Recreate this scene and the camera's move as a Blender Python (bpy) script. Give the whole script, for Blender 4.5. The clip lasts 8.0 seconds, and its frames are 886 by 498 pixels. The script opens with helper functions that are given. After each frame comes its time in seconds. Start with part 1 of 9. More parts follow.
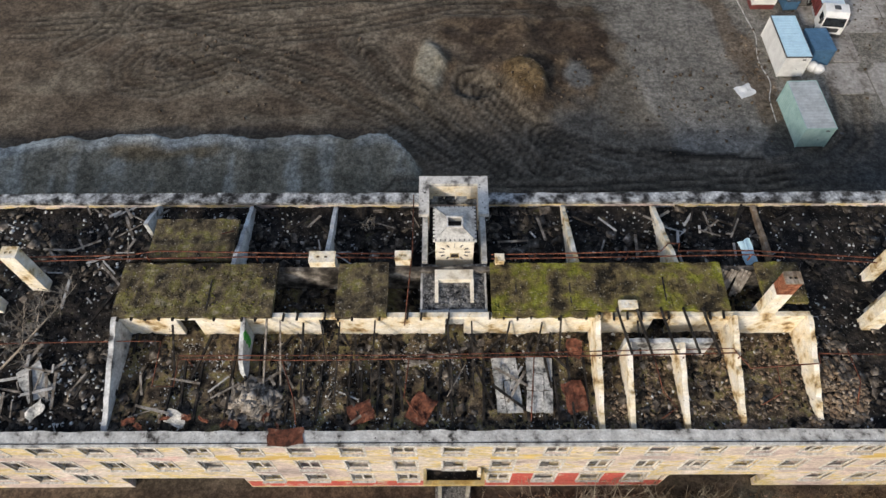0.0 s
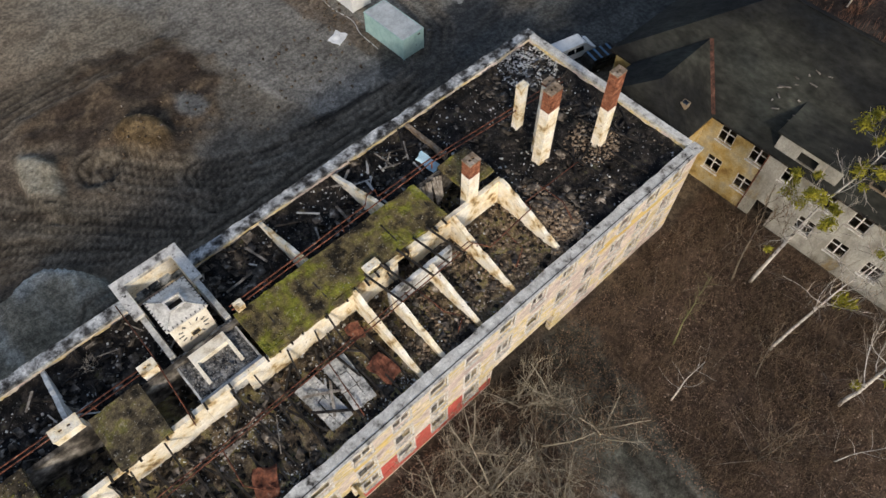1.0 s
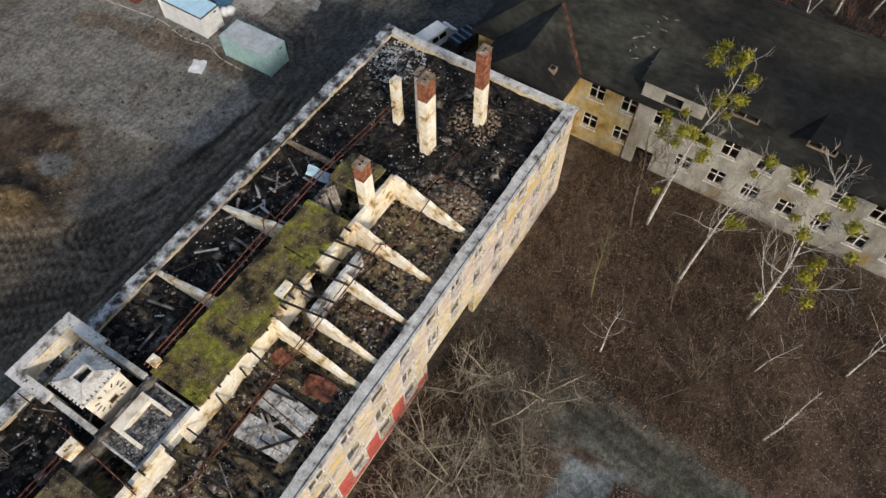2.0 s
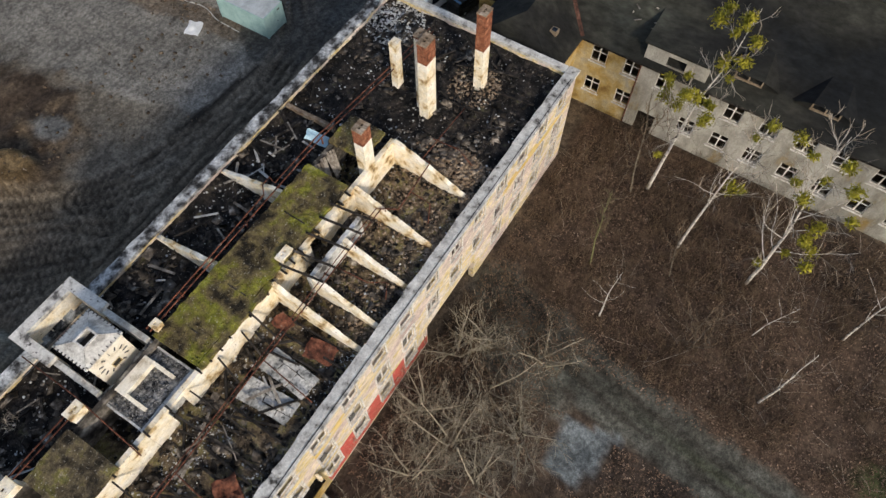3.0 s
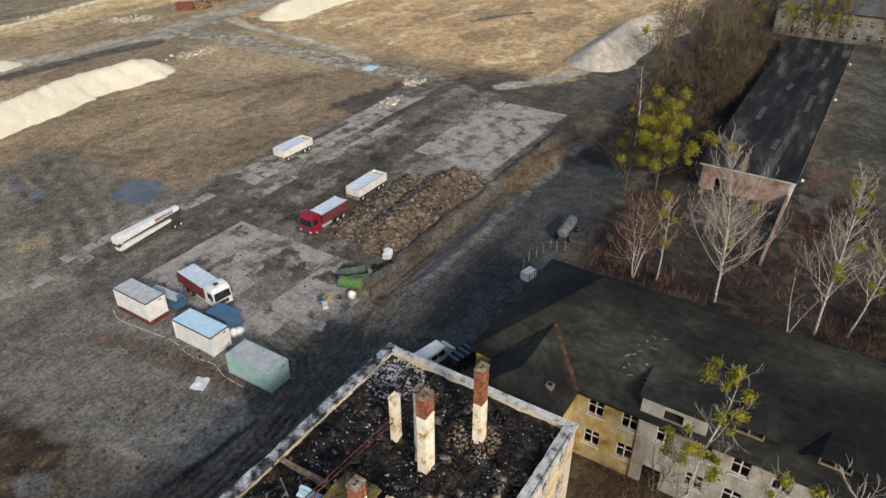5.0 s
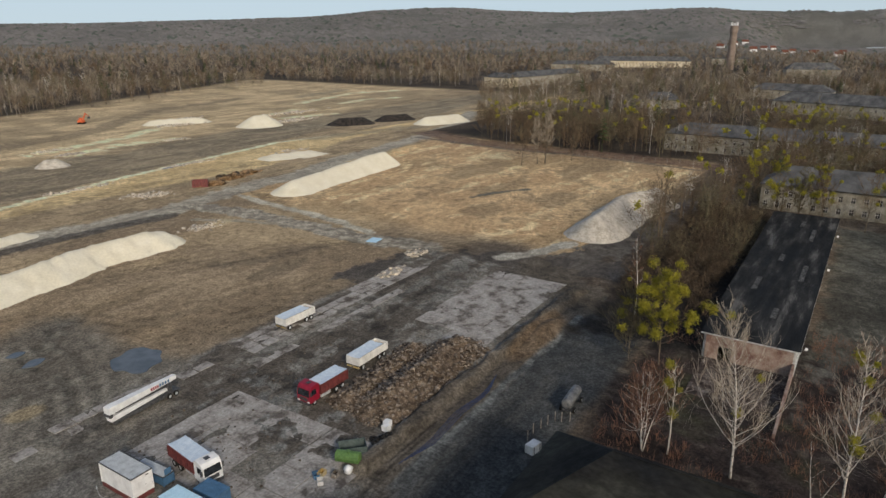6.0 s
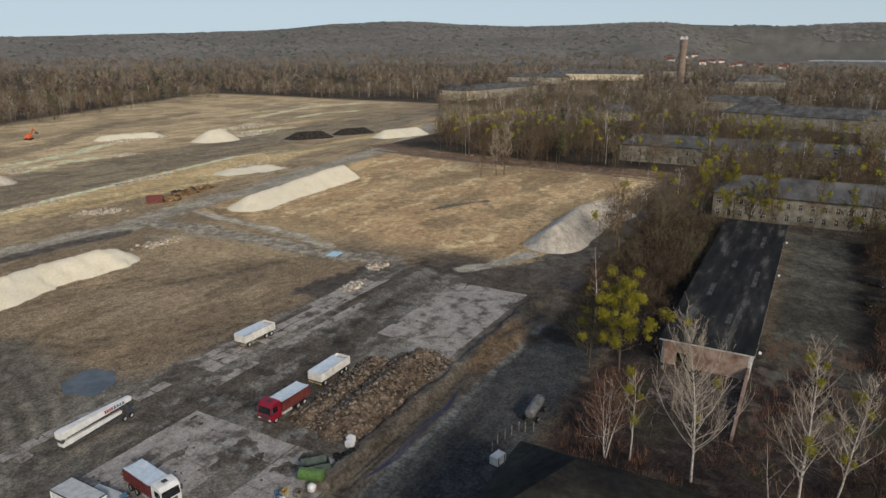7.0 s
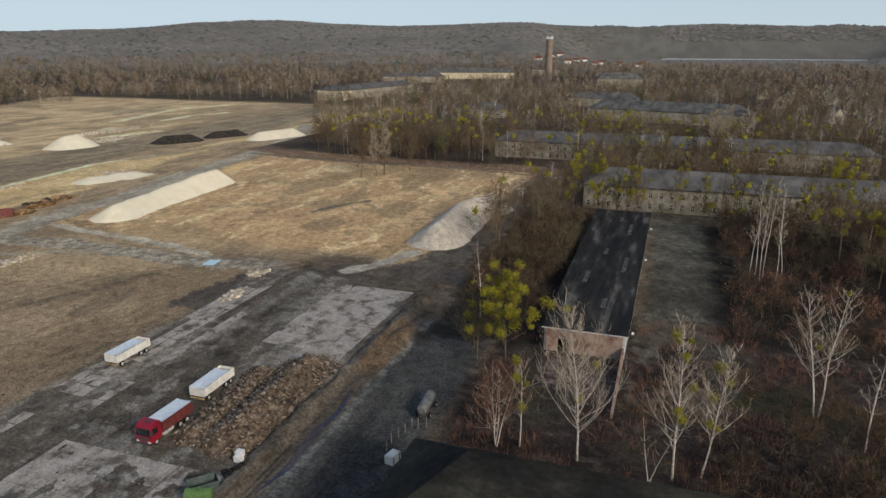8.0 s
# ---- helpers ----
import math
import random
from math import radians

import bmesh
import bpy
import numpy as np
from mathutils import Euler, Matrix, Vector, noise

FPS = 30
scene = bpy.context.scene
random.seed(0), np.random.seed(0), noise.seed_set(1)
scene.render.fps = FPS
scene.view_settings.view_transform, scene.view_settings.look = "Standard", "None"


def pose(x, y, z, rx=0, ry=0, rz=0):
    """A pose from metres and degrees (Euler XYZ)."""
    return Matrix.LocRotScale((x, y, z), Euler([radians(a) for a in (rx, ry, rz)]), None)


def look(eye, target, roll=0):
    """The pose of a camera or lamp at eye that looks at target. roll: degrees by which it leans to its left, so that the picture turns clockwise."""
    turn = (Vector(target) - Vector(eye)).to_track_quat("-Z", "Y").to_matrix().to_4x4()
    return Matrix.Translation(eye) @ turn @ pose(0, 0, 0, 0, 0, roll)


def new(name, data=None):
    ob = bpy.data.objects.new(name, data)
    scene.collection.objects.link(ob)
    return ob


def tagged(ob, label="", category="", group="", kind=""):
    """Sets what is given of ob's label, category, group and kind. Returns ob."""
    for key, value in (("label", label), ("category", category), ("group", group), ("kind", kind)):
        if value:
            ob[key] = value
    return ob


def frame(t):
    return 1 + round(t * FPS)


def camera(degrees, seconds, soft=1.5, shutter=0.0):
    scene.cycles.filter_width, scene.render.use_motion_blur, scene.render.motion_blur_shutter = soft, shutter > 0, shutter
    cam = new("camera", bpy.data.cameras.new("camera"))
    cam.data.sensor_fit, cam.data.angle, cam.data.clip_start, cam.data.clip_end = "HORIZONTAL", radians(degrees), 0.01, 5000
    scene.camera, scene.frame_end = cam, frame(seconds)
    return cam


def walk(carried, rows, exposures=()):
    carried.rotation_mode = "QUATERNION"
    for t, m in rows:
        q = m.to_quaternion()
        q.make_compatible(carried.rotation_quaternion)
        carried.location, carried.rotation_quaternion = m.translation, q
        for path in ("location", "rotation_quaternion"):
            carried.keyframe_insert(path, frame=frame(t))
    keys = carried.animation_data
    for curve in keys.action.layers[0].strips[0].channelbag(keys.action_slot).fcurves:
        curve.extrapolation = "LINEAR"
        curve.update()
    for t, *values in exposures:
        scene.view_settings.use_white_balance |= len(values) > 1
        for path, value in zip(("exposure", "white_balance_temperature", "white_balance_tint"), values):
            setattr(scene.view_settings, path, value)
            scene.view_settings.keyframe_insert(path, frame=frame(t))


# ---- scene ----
cam = camera(66.6, 8.0)
# the drone hovers at one spot and turns: seconds, yaw, pitch
PATH = [
    (0, -0.20, -57.96),
    (0.2, -4.62, -57.95),
    (0.4, -13.53, -58.11),
    (0.5, -18.45, -58.06),
    (0.7, -28.24, -58.11),
    (0.9, -38.01, -58.16),
    (1, -42.86, -58.13),
    (1.1, -47.80, -58.06),
    (1.2, -52.35, -58.11),
    (1.3, -55.95, -58.15),
    (1.45, -57.35, -58.20),
    (1.7, -57.50, -58.20),
    (2, -57.45, -58.30),
    (2.2, -57.45, -58.90),
    (2.3, -57.45, -59.63),
    (2.4, -57.45, -60.70),
    (2.5, -57.46, -61.71),
    (2.6, -57.45, -62.45),
    (2.7, -57.45, -63.15),
    (2.8, -57.45, -63.10),
    (2.9, -57.46, -62.40),
    (3, -57.45, -61.30),
    (3.1, -57.46, -59.85),
    (3.5, -57.47, -54.04),
    (4, -57.49, -46.69),
    (4.5, -57.56, -39.31),
    (5, -57.60, -31.91),
    (5.2, -57.49, -28.96),
    (5.5, -57.55, -24.50),
    (5.8, -57.50, -20.20),
    (6.05, -57.47, -17.10),
    (6.2, -57.40, -16.62),
    (6.3, -57.35, -16.61),
    (6.5, -57.64, -16.61),
    (7, -60.95, -16.61),
    (7.5, -67.48, -16.63),
    (8, -71.20, -16.66),
]
EYE = (0.0, 0.0, 50.0)
EXPOSURE = 0.38
walk(cam, [(t, pose(*EYE, 90 + pitch, 0, yaw)) for t, yaw, pitch in PATH], exposures=[(0.0, EXPOSURE), (2.5, EXPOSURE), (4.5, EXPOSURE + 0.14), (6.5, EXPOSURE - 0.46), (8.0, EXPOSURE - 0.34)])

# ---- light: low hazy sun from the south-west, pale sky ----
SUN_EL, SUN_AZ = 28.0, 216.0
sky_world = bpy.data.worlds.new("sky")
scene.world = sky_world
sky_world.use_nodes = True
wn = sky_world.node_tree
sky = wn.nodes.new("ShaderNodeTexSky")
sky.sky_type = "NISHITA"
sky.sun_disc = False
sky.sun_elevation, sky.sun_rotation = radians(SUN_EL), radians(SUN_AZ)
sky.dust_density, sky.ozone_density, sky.air_density = 3.2, 0.3, 1.0
wn.nodes["Background"].inputs["Strength"].default_value = 0.15
# the haze hides the lowest few degrees of sky: look a little higher up
coord = wn.nodes.new("ShaderNodeTexCoord")
lift = wn.nodes.new("ShaderNodeMapping")
lift.inputs["Location"].default_value = (0, 0, 0.13)
wn.links.new(coord.outputs["Generated"], lift.inputs["Vector"])
wn.links.new(lift.outputs["Vector"], sky.inputs["Vector"])
# milky winter haze low over the horizon
axes = wn.nodes.new("ShaderNodeSeparateXYZ")
low = wn.nodes.new("ShaderNodeMapRange")
low.inputs["From Min"].default_value, low.inputs["From Max"].default_value = 0.0, 0.5
low.inputs["To Min"].default_value, low.inputs["To Max"].default_value = 0.8, 0.0
milk = wn.nodes.new("ShaderNodeMix")
milk.data_type = "RGBA"
milk.inputs["B"].default_value = (3.75, 4.45, 4.85, 1)
wn.links.new(coord.outputs["Generated"], axes.inputs["Vector"])
wn.links.new(axes.outputs["Z"], low.inputs["Value"])
wn.links.new(low.outputs["Result"], milk.inputs["Factor"])
wn.links.new(sky.outputs["Color"], milk.inputs["A"])
wn.links.new(milk.outputs["Result"], wn.nodes["Background"].inputs["Color"])
sun_data = bpy.data.lights.new("sun", "SUN")
sun_data.energy, sun_data.angle, sun_data.color = 1.75, radians(6.0), (1.0, 0.90, 0.76)
sun = new("sun", sun_data)
SUN_FROM = Vector((math.sin(radians(SUN_AZ)) * math.cos(radians(SUN_EL)), math.cos(radians(SUN_AZ)) * math.cos(radians(SUN_EL)), math.sin(radians(SUN_EL))))
sun.matrix_world = look(SUN_FROM * 100, (0, 0, 0))

# ---- small building kit ----
RNG = np.random.default_rng(7)


def hash2(i, j, seed):
    n = (i.astype(np.int64) * 374761393 + j.astype(np.int64) * 668265263 + seed * 974711) & 0x7FFFFFFF
    n = ((n ^ (n >> 13)) * 1274126177) & 0x7FFFFFFF
    n = n ^ (n >> 16)
    return (n & 0xFFFF) / 65535.0


def vnoise(x, y, size, seed=0):
    """Value noise from 0 to 1, with lumps of the given size in metres."""
    x, y = np.asarray(x, float) / size, np.asarray(y, float) / size
    i, j = np.floor(x), np.floor(y)
    u, v = x - i, y - j
    u, v = u * u * (3 - 2 * u), v * v * (3 - 2 * v)
    a, b = hash2(i, j, seed), hash2(i + 1, j, seed)
    c, d = hash2(i, j + 1, seed), hash2(i + 1, j + 1, seed)
    return (a * (1 - u) + b * u) * (1 - v) + (c * (1 - u) + d * u) * v


def fbm(x, y, size, octaves=4, seed=0):
    total, amp, norm = 0.0, 1.0, 0.0
    for o in range(octaves):
        total = total + amp * vnoise(x, y, size / 2**o, seed + 17 * o)
        norm += amp
        amp *= 0.55
    return total / norm


def ramp(v, a, b):
    s = np.clip((v - a) / (b - a), 0, 1)
    return s * s * (3 - 2 * s)


class Mesh:
    """Collects vertices and faces for one mesh."""

    def __init__(self):
        self.v, self.f = [], []

    def add(self, verts, faces):
        n = len(self.v)
        self.v += [tuple(p) for p in verts]
        self.f += [tuple(n + i for i in face) for face in faces]
        return self

    def box(self, x0, y0, z0, x1, y1, z1, m=None, chamfer=0.0):
        c = chamfer
        if c:
            pts, faces = [], []
            for z, d in ((z0, 0), (z1 - c, 0), (z1, c)):
                pts += [(x0 + d, y0 + d, z), (x1 - d, y0 + d, z), (x1 - d, y1 - d, z), (x0 + d, y1 - d, z)]
            faces = [(3, 2, 1, 0), (8, 9, 10, 11)]
            for k in (0, 4):
                faces += [(k + i, k + (i + 1) % 4, k + 4 + (i + 1) % 4, k + 4 + i) for i in range(4)]
        else:
            pts = [(x0, y0, z0), (x1, y0, z0), (x1, y1, z0), (x0, y1, z0), (x0, y0, z1), (x1, y0, z1), (x1, y1, z1), (x0, y1, z1)]
            faces = [(3, 2, 1, 0), (4, 5, 6, 7), (0, 1, 5, 4), (1, 2, 6, 5), (2, 3, 7, 6), (3, 0, 4, 7)]
        if m is not None:
            pts = [m @ Vector(p) for p in pts]
        return self.add(pts, faces)

    def bar(self, a, b, w, h):
        """A beam from a to b of width w and height h."""
        a, b = Vector(a), Vector(b)
        d = (b - a).normalized()
        side = d.cross(Vector((0, 0, 1)))
        side = side.normalized() if side.length > 1e-3 else Vector((1, 0, 0))
        up = side.cross(d)
        pts = [p + side * (s * w / 2) + up * (u * h / 2) for p in (a, b) for s, u in ((-1, -1), (1, -1), (1, 1), (-1, 1))]
        return self.add(pts, [(0, 1, 2, 3), (7, 6, 5, 4), (4, 5, 1, 0), (5, 6, 2, 1), (6, 7, 3, 2), (7, 4, 0, 3)])

    def prism(self, poly, z0, z1):
        n = len(poly)
        self.add([(x, y, z0) for x, y in poly] + [(x, y, z1) for x, y in poly],
                 [tuple(range(n))[::-1], tuple(range(n, 2 * n))] + [(i, (i + 1) % n, n + (i + 1) % n, n + i) for i in range(n)])
        return self

    def tube(self, path, radii, sides=6, caps=True):
        path = [Vector(p) for p in path]
        n = len(path)
        if not isinstance(radii, (list, tuple)):
            radii = [radii] * n
        pts = []
        ref = None
        for i, p in enumerate(path):
            d = (path[min(i + 1, n - 1)] - path[max(i - 1, 0)]).normalized()
            if ref is None:
                ref = d.orthogonal().normalized()
            ref = (ref - d * ref.dot(d))
            ref = ref.normalized() if ref.length > 1e-4 else d.orthogonal().normalized()
            o = d.cross(ref)
            pts += [p + (ref * math.cos(2 * math.pi * k / sides) + o * math.sin(2 * math.pi * k / sides)) * radii[i] for k in range(sides)]
        faces = [(i * sides + k, i * sides + (k + 1) % sides, (i + 1) * sides + (k + 1) % sides, (i + 1) * sides + k) for i in range(n - 1) for k in range(sides)]
        if caps:
            faces += [tuple(range(sides))[::-1], tuple(range((n - 1) * sides, n * sides))]
        return self.add(pts, faces)

    def data(self, name, material, smooth=False):
        me = bpy.data.meshes.new(name)
        me.from_pydata(self.v, [], self.f)
        me.materials.append(material)
        if smooth:
            me.shade_smooth()
        me.update()
        return me


def part(name, mesh, material, parent=None, label="", smooth=False):
    """Links a Mesh (or ready mesh data) as one object under a thing."""
    data = mesh.data(name, material, smooth) if isinstance(mesh, Mesh) else mesh
    ob = new(name, data)
    if parent is not None:
        ob.parent = parent
        ob.matrix_parent_inverse = parent.matrix_basis.inverted()
    if label:
        ob["label"] = label
    return ob


def thing(name, at, label, category, group="", kind="", rz=0.0):
    ob = new(name)
    ob.empty_display_size = 0.3
    ob.matrix_basis = pose(*at, 0, 0, rz)
    return tagged(ob, label, category, group, kind)


def lpart(name, mesh, material, parent, label="", smooth=False):
    """A part whose mesh is written in its thing's own coordinates."""
    ob = new(name, mesh.data(name, material, smooth) if isinstance(mesh, Mesh) else mesh)
    ob.parent = parent
    if label:
        ob["label"] = label
    return ob


def np_mesh(name, verts, tris, material, smooth=False):
    me = bpy.data.meshes.new(name)
    verts, tris = np.asarray(verts, np.float32), np.asarray(tris, np.int32)
    k = tris.shape[1]
    me.vertices.add(len(verts))
    me.vertices.foreach_set("co", verts.ravel())
    me.loops.add(tris.size)
    me.loops.foreach_set("vertex_index", tris.ravel())
    me.polygons.add(len(tris))
    me.polygons.foreach_set("loop_start", np.arange(0, tris.size, k, dtype=np.int32))
    me.update(calc_edges=True)
    me.validate()
    me.materials.append(material)
    if smooth:
        me.shade_smooth()
    return me


# ---- materials ----
def surface(name, stops, size=1.0, rough=0.85, bump=0.3, bump_size=0.05, fine=0.25, fine_size=0.15, metal=0.0, island=0.0, attribute="", stretch=None, detail=6.0, mottle=None, specks=None):
    """stops: (position, colour) along a noise of lumps of about size metres; fine: a smaller mottling on top."""
    mt = bpy.data.materials.new(name)
    mt.use_nodes = True
    nt = mt.node_tree
    bs = nt.nodes["Principled BSDF"]
    bs.inputs["Roughness"].default_value, bs.inputs["Metallic"].default_value = rough, metal
    bs.inputs["Specular IOR Level"].default_value = 0.5 if rough < 0.7 else 0.12
    geo = nt.nodes.new("ShaderNodeNewGeometry")
    vec = geo.outputs["Position"]
    if stretch:
        mp = nt.nodes.new("ShaderNodeMapping")
        mp.inputs["Scale"].default_value = stretch
        nt.links.new(vec, mp.inputs["Vector"])
        vec = mp.outputs["Vector"]

    def noise_at(s, d=detail, rgh=0.6):
        nn = nt.nodes.new("ShaderNodeTexNoise")
        nn.inputs["Scale"].default_value, nn.inputs["Detail"].default_value, nn.inputs["Roughness"].default_value = 1.0 / s, d, rgh
        nt.links.new(vec, nn.inputs["Vector"])
        return nn.outputs["Fac"]

    if attribute:
        at = nt.nodes.new("ShaderNodeAttribute")
        at.attribute_name = attribute
        col = at.outputs["Color"]
    else:
        rp = nt.nodes.new("ShaderNodeValToRGB")
        while len(rp.color_ramp.elements) < len(stops):
            rp.color_ramp.elements.new(0.5)
        for e, (p, c) in zip(rp.color_ramp.elements, stops):
            e.position, e.color = p, (*c, 1)
        nt.links.new(noise_at(size), rp.inputs["Fac"])
        col = rp.outputs["Color"]
    if fine:
        mr = nt.nodes.new("ShaderNodeMapRange")
        mr.inputs["From Min"].default_value, mr.inputs["From Max"].default_value = 0.3, 0.7
        mr.inputs["To Min"].default_value, mr.inputs["To Max"].default_value = 1 - fine, 1 + fine
        nt.links.new(noise_at(fine_size), mr.inputs["Value"])
        mx = nt.nodes.new("ShaderNodeMix")
        mx.data_type, mx.blend_type = "RGBA", "MULTIPLY"
        mx.inputs["Factor"].default_value = 1.0
        nt.links.new(col, mx.inputs["A"])
        nt.links.new(mr.outputs["Result"], mx.inputs["B"])
        col = mx.outputs["Result"]
    for msize, mamount in (mottle if isinstance(mottle, list) else [mottle] if mottle else []):
        mr = nt.nodes.new("ShaderNodeMapRange")
        mr.inputs["From Min"].default_value, mr.inputs["From Max"].default_value = 0.40, 0.60
        mr.inputs["To Min"].default_value, mr.inputs["To Max"].default_value = 1 - mamount, 1 + mamount
        nt.links.new(noise_at(msize, 10.0, 0.68), mr.inputs["Value"])
        mx = nt.nodes.new("ShaderNodeMix")
        mx.data_type, mx.blend_type = "RGBA", "MULTIPLY"
        mx.inputs["Factor"].default_value = 1.0
        nt.links.new(col, mx.inputs["A"])
        nt.links.new(mr.outputs["Result"], mx.inputs["B"])
        col = mx.outputs["Result"]
    if island:
        mr = nt.nodes.new("ShaderNodeMapRange")
        mr.inputs["To Min"].default_value, mr.inputs["To Max"].default_value = 1 - island, 1 + island
        nt.links.new(geo.outputs["Random Per Island"], mr.inputs["Value"])
        mx = nt.nodes.new("ShaderNodeMix")
        mx.data_type, mx.blend_type = "RGBA", "MULTIPLY"
        mx.inputs["Factor"].default_value = 1.0
        nt.links.new(col, mx.inputs["A"])
        nt.links.new(mr.outputs["Result"], mx.inputs["B"])
        col = mx.outputs["Result"]
    if specks:
        ssize, cut, tint = specks
        mr = nt.nodes.new("ShaderNodeMapRange")
        mr.inputs["From Min"].default_value, mr.inputs["From Max"].default_value = cut, cut + 0.05
        nt.links.new(noise_at(ssize, 3.0, 0.6), mr.inputs["Value"])
        mx = nt.nodes.new("ShaderNodeMix")
        mx.data_type = "RGBA"
        mx.inputs["B"].default_value = (*tint, 1)
        nt.links.new(mr.outputs["Result"], mx.inputs["Factor"])
        nt.links.new(col, mx.inputs["A"])
        col = mx.outputs["Result"]
    nt.links.new(col, bs.inputs["Base Color"])
    if bump:
        bp = nt.nodes.new("ShaderNodeBump")
        bp.inputs["Strength"].default_value, bp.inputs["Distance"].default_value = bump, bump_size
        nt.links.new(noise_at(bump_size * 2.0, 4.0), bp.inputs["Height"])
        nt.links.new(bp.outputs["Normal"], bs.inputs["Normal"])
    return mt


M_PLASTER = surface("plaster_cream", [(0.33, (0.16, 0.10, 0.055)), (0.39, (0.50, 0.36, 0.18)), (0.45, (0.76, 0.66, 0.47)), (0.60, (0.84, 0.79, 0.69))], 1.2, 0.9, 0.4, 0.05, 0.13, 0.1, detail=10.0, mottle=(0.35, 0.10), specks=(0.22, 0.655, (0.30, 0.22, 0.13)))
M_PLASTERW = surface("plaster_white_sooty", [(0.33, (0.09, 0.085, 0.08)), (0.43, (0.42, 0.42, 0.41)), (0.6, (0.66, 0.67, 0.66)), (0.75, (0.55, 0.62, 0.63))], 1.1, 0.9, 0.3, 0.05)
M_EAVE = surface("concrete_eave", [(0.33, (0.05, 0.047, 0.043)), (0.385, (0.27, 0.26, 0.24)), (0.46, (0.47, 0.46, 0.43)), (0.62, (0.60, 0.595, 0.56))], 0.8, 0.9, 0.4, 0.03, 0.2, 0.12, detail=10.0, mottle=(0.3, 0.14), specks=(0.16, 0.65, (0.10, 0.095, 0.085)))
M_EAVESOOT = surface("sooty_eave", [(0.38, (0.020, 0.020, 0.020)), (0.45, (0.085, 0.085, 0.085)), (0.52, (0.26, 0.27, 0.275)), (0.62, (0.46, 0.475, 0.48)), (0.74, (0.60, 0.61, 0.60))], 0.9, 0.9, 0.4, 0.03, 0.3, 0.12, detail=11.0, mottle=(0.25, 0.3))
M_FACADE = surface("render_yellow", [(0.31, (0.34, 0.29, 0.27)), (0.385, (0.52, 0.42, 0.38)), (0.45, (0.62, 0.53, 0.46)), (0.495, (0.62, 0.53, 0.36)), (0.53, (0.61, 0.48, 0.21)), (0.555, (0.60, 0.53, 0.43)), (0.63, (0.66, 0.59, 0.53)), (0.70, (0.56, 0.37, 0.33))], 3.4, 0.9, 0.3, 0.04, 0.14, 0.25, stretch=(0.7, 1, 1.4), detail=11.0, mottle=[(0.9, 0.12), (0.25, 0.12)], specks=(0.35, 0.645, (0.36, 0.29, 0.22)))
M_RIM = surface("pale_rim_concrete", [(0.36, (0.10, 0.095, 0.09)), (0.43, (0.36, 0.345, 0.32)), (0.52, (0.58, 0.565, 0.53)), (0.66, (0.66, 0.645, 0.61))], 0.8, 0.9, 0.3, 0.03, 0.2, 0.12, detail=9.0, specks=(0.28, 0.64, (0.07, 0.065, 0.06)))
M_DIAL = surface("cream_dial_plaster", [(0.34, (0.50, 0.43, 0.32)), (0.45, (0.72, 0.66, 0.54)), (0.65, (0.80, 0.76, 0.66))], 0.8, 0.9, 0.2, 0.03, 0.10, 0.1, detail=8.0)
M_RED = surface("render_red", [(0.35, (0.55, 0.42, 0.32)), (0.45, (0.52, 0.10, 0.08)), (0.7, (0.45, 0.13, 0.10))], 1.0)
M_CHAR = surface("ash_and_soil", [(0.37, (0.018, 0.015, 0.012)), (0.45, (0.070, 0.054, 0.038)), (0.53, (0.155, 0.118, 0.072)), (0.60, (0.175, 0.150, 0.060)), (0.68, (0.24, 0.20, 0.155))], 1.0, 0.95, 0.9, 0.06, 0.45, 0.08, detail=10.0, mottle=(0.4, 0.35), specks=(0.10, 0.645, (0.36, 0.33, 0.29)))
M_BLACKCHAR = surface("black_char", [(0.40, (0.008, 0.008, 0.008)), (0.50, (0.020, 0.018, 0.017)), (0.60, (0.050, 0.042, 0.035)), (0.70, (0.085, 0.080, 0.040))], 1.1, 0.95, 0.9, 0.06, 0.5, 0.08, detail=10.0, mottle=(0.4, 0.4), specks=(0.10, 0.665, (0.34, 0.33, 0.32)))
# north corridor wall: its shade is put into the colour along with soot stains
M_SHADEDSOOT = surface("shaded_sooty_plaster", [(0.38, (0.02, 0.018, 0.016)), (0.48, (0.075, 0.066, 0.056)), (0.58, (0.20, 0.18, 0.155)), (0.68, (0.42, 0.39, 0.34))], 1.1, 0.95, 0.4, 0.05, 0.2, 0.12, detail=9.0)
M_BLACK = surface("black_soil", [(0.4, (0.02, 0.018, 0.016)), (0.6, (0.06, 0.05, 0.042))], 1.5)
M_CHARWOOD = surface("charred_timber", [(0.4, (0.012, 0.011, 0.011)), (0.6, (0.04, 0.035, 0.03)), (0.75, (0.12, 0.11, 0.10))], 0.5, 0.85, 0.5, 0.04, island=0.4)
M_GREYWOOD = surface("weathered_timber", [(0.4, (0.12, 0.10, 0.08)), (0.65, (0.34, 0.31, 0.27))], 0.5, 0.9, 0.4, 0.03, island=0.5)
M_ASHSLAB = surface("ashy_slab", [(0.36, (0.020, 0.017, 0.013)), (0.44, (0.066, 0.053, 0.034)), (0.52, (0.125, 0.100, 0.058)), (0.60, (0.135, 0.122, 0.036)), (0.70, (0.26, 0.22, 0.16))], 1.1, 0.95, 0.9, 0.05, 0.45, 0.07, detail=10.0, mottle=(0.4, 0.35), specks=(0.13, 0.64, (0.40, 0.37, 0.31)))
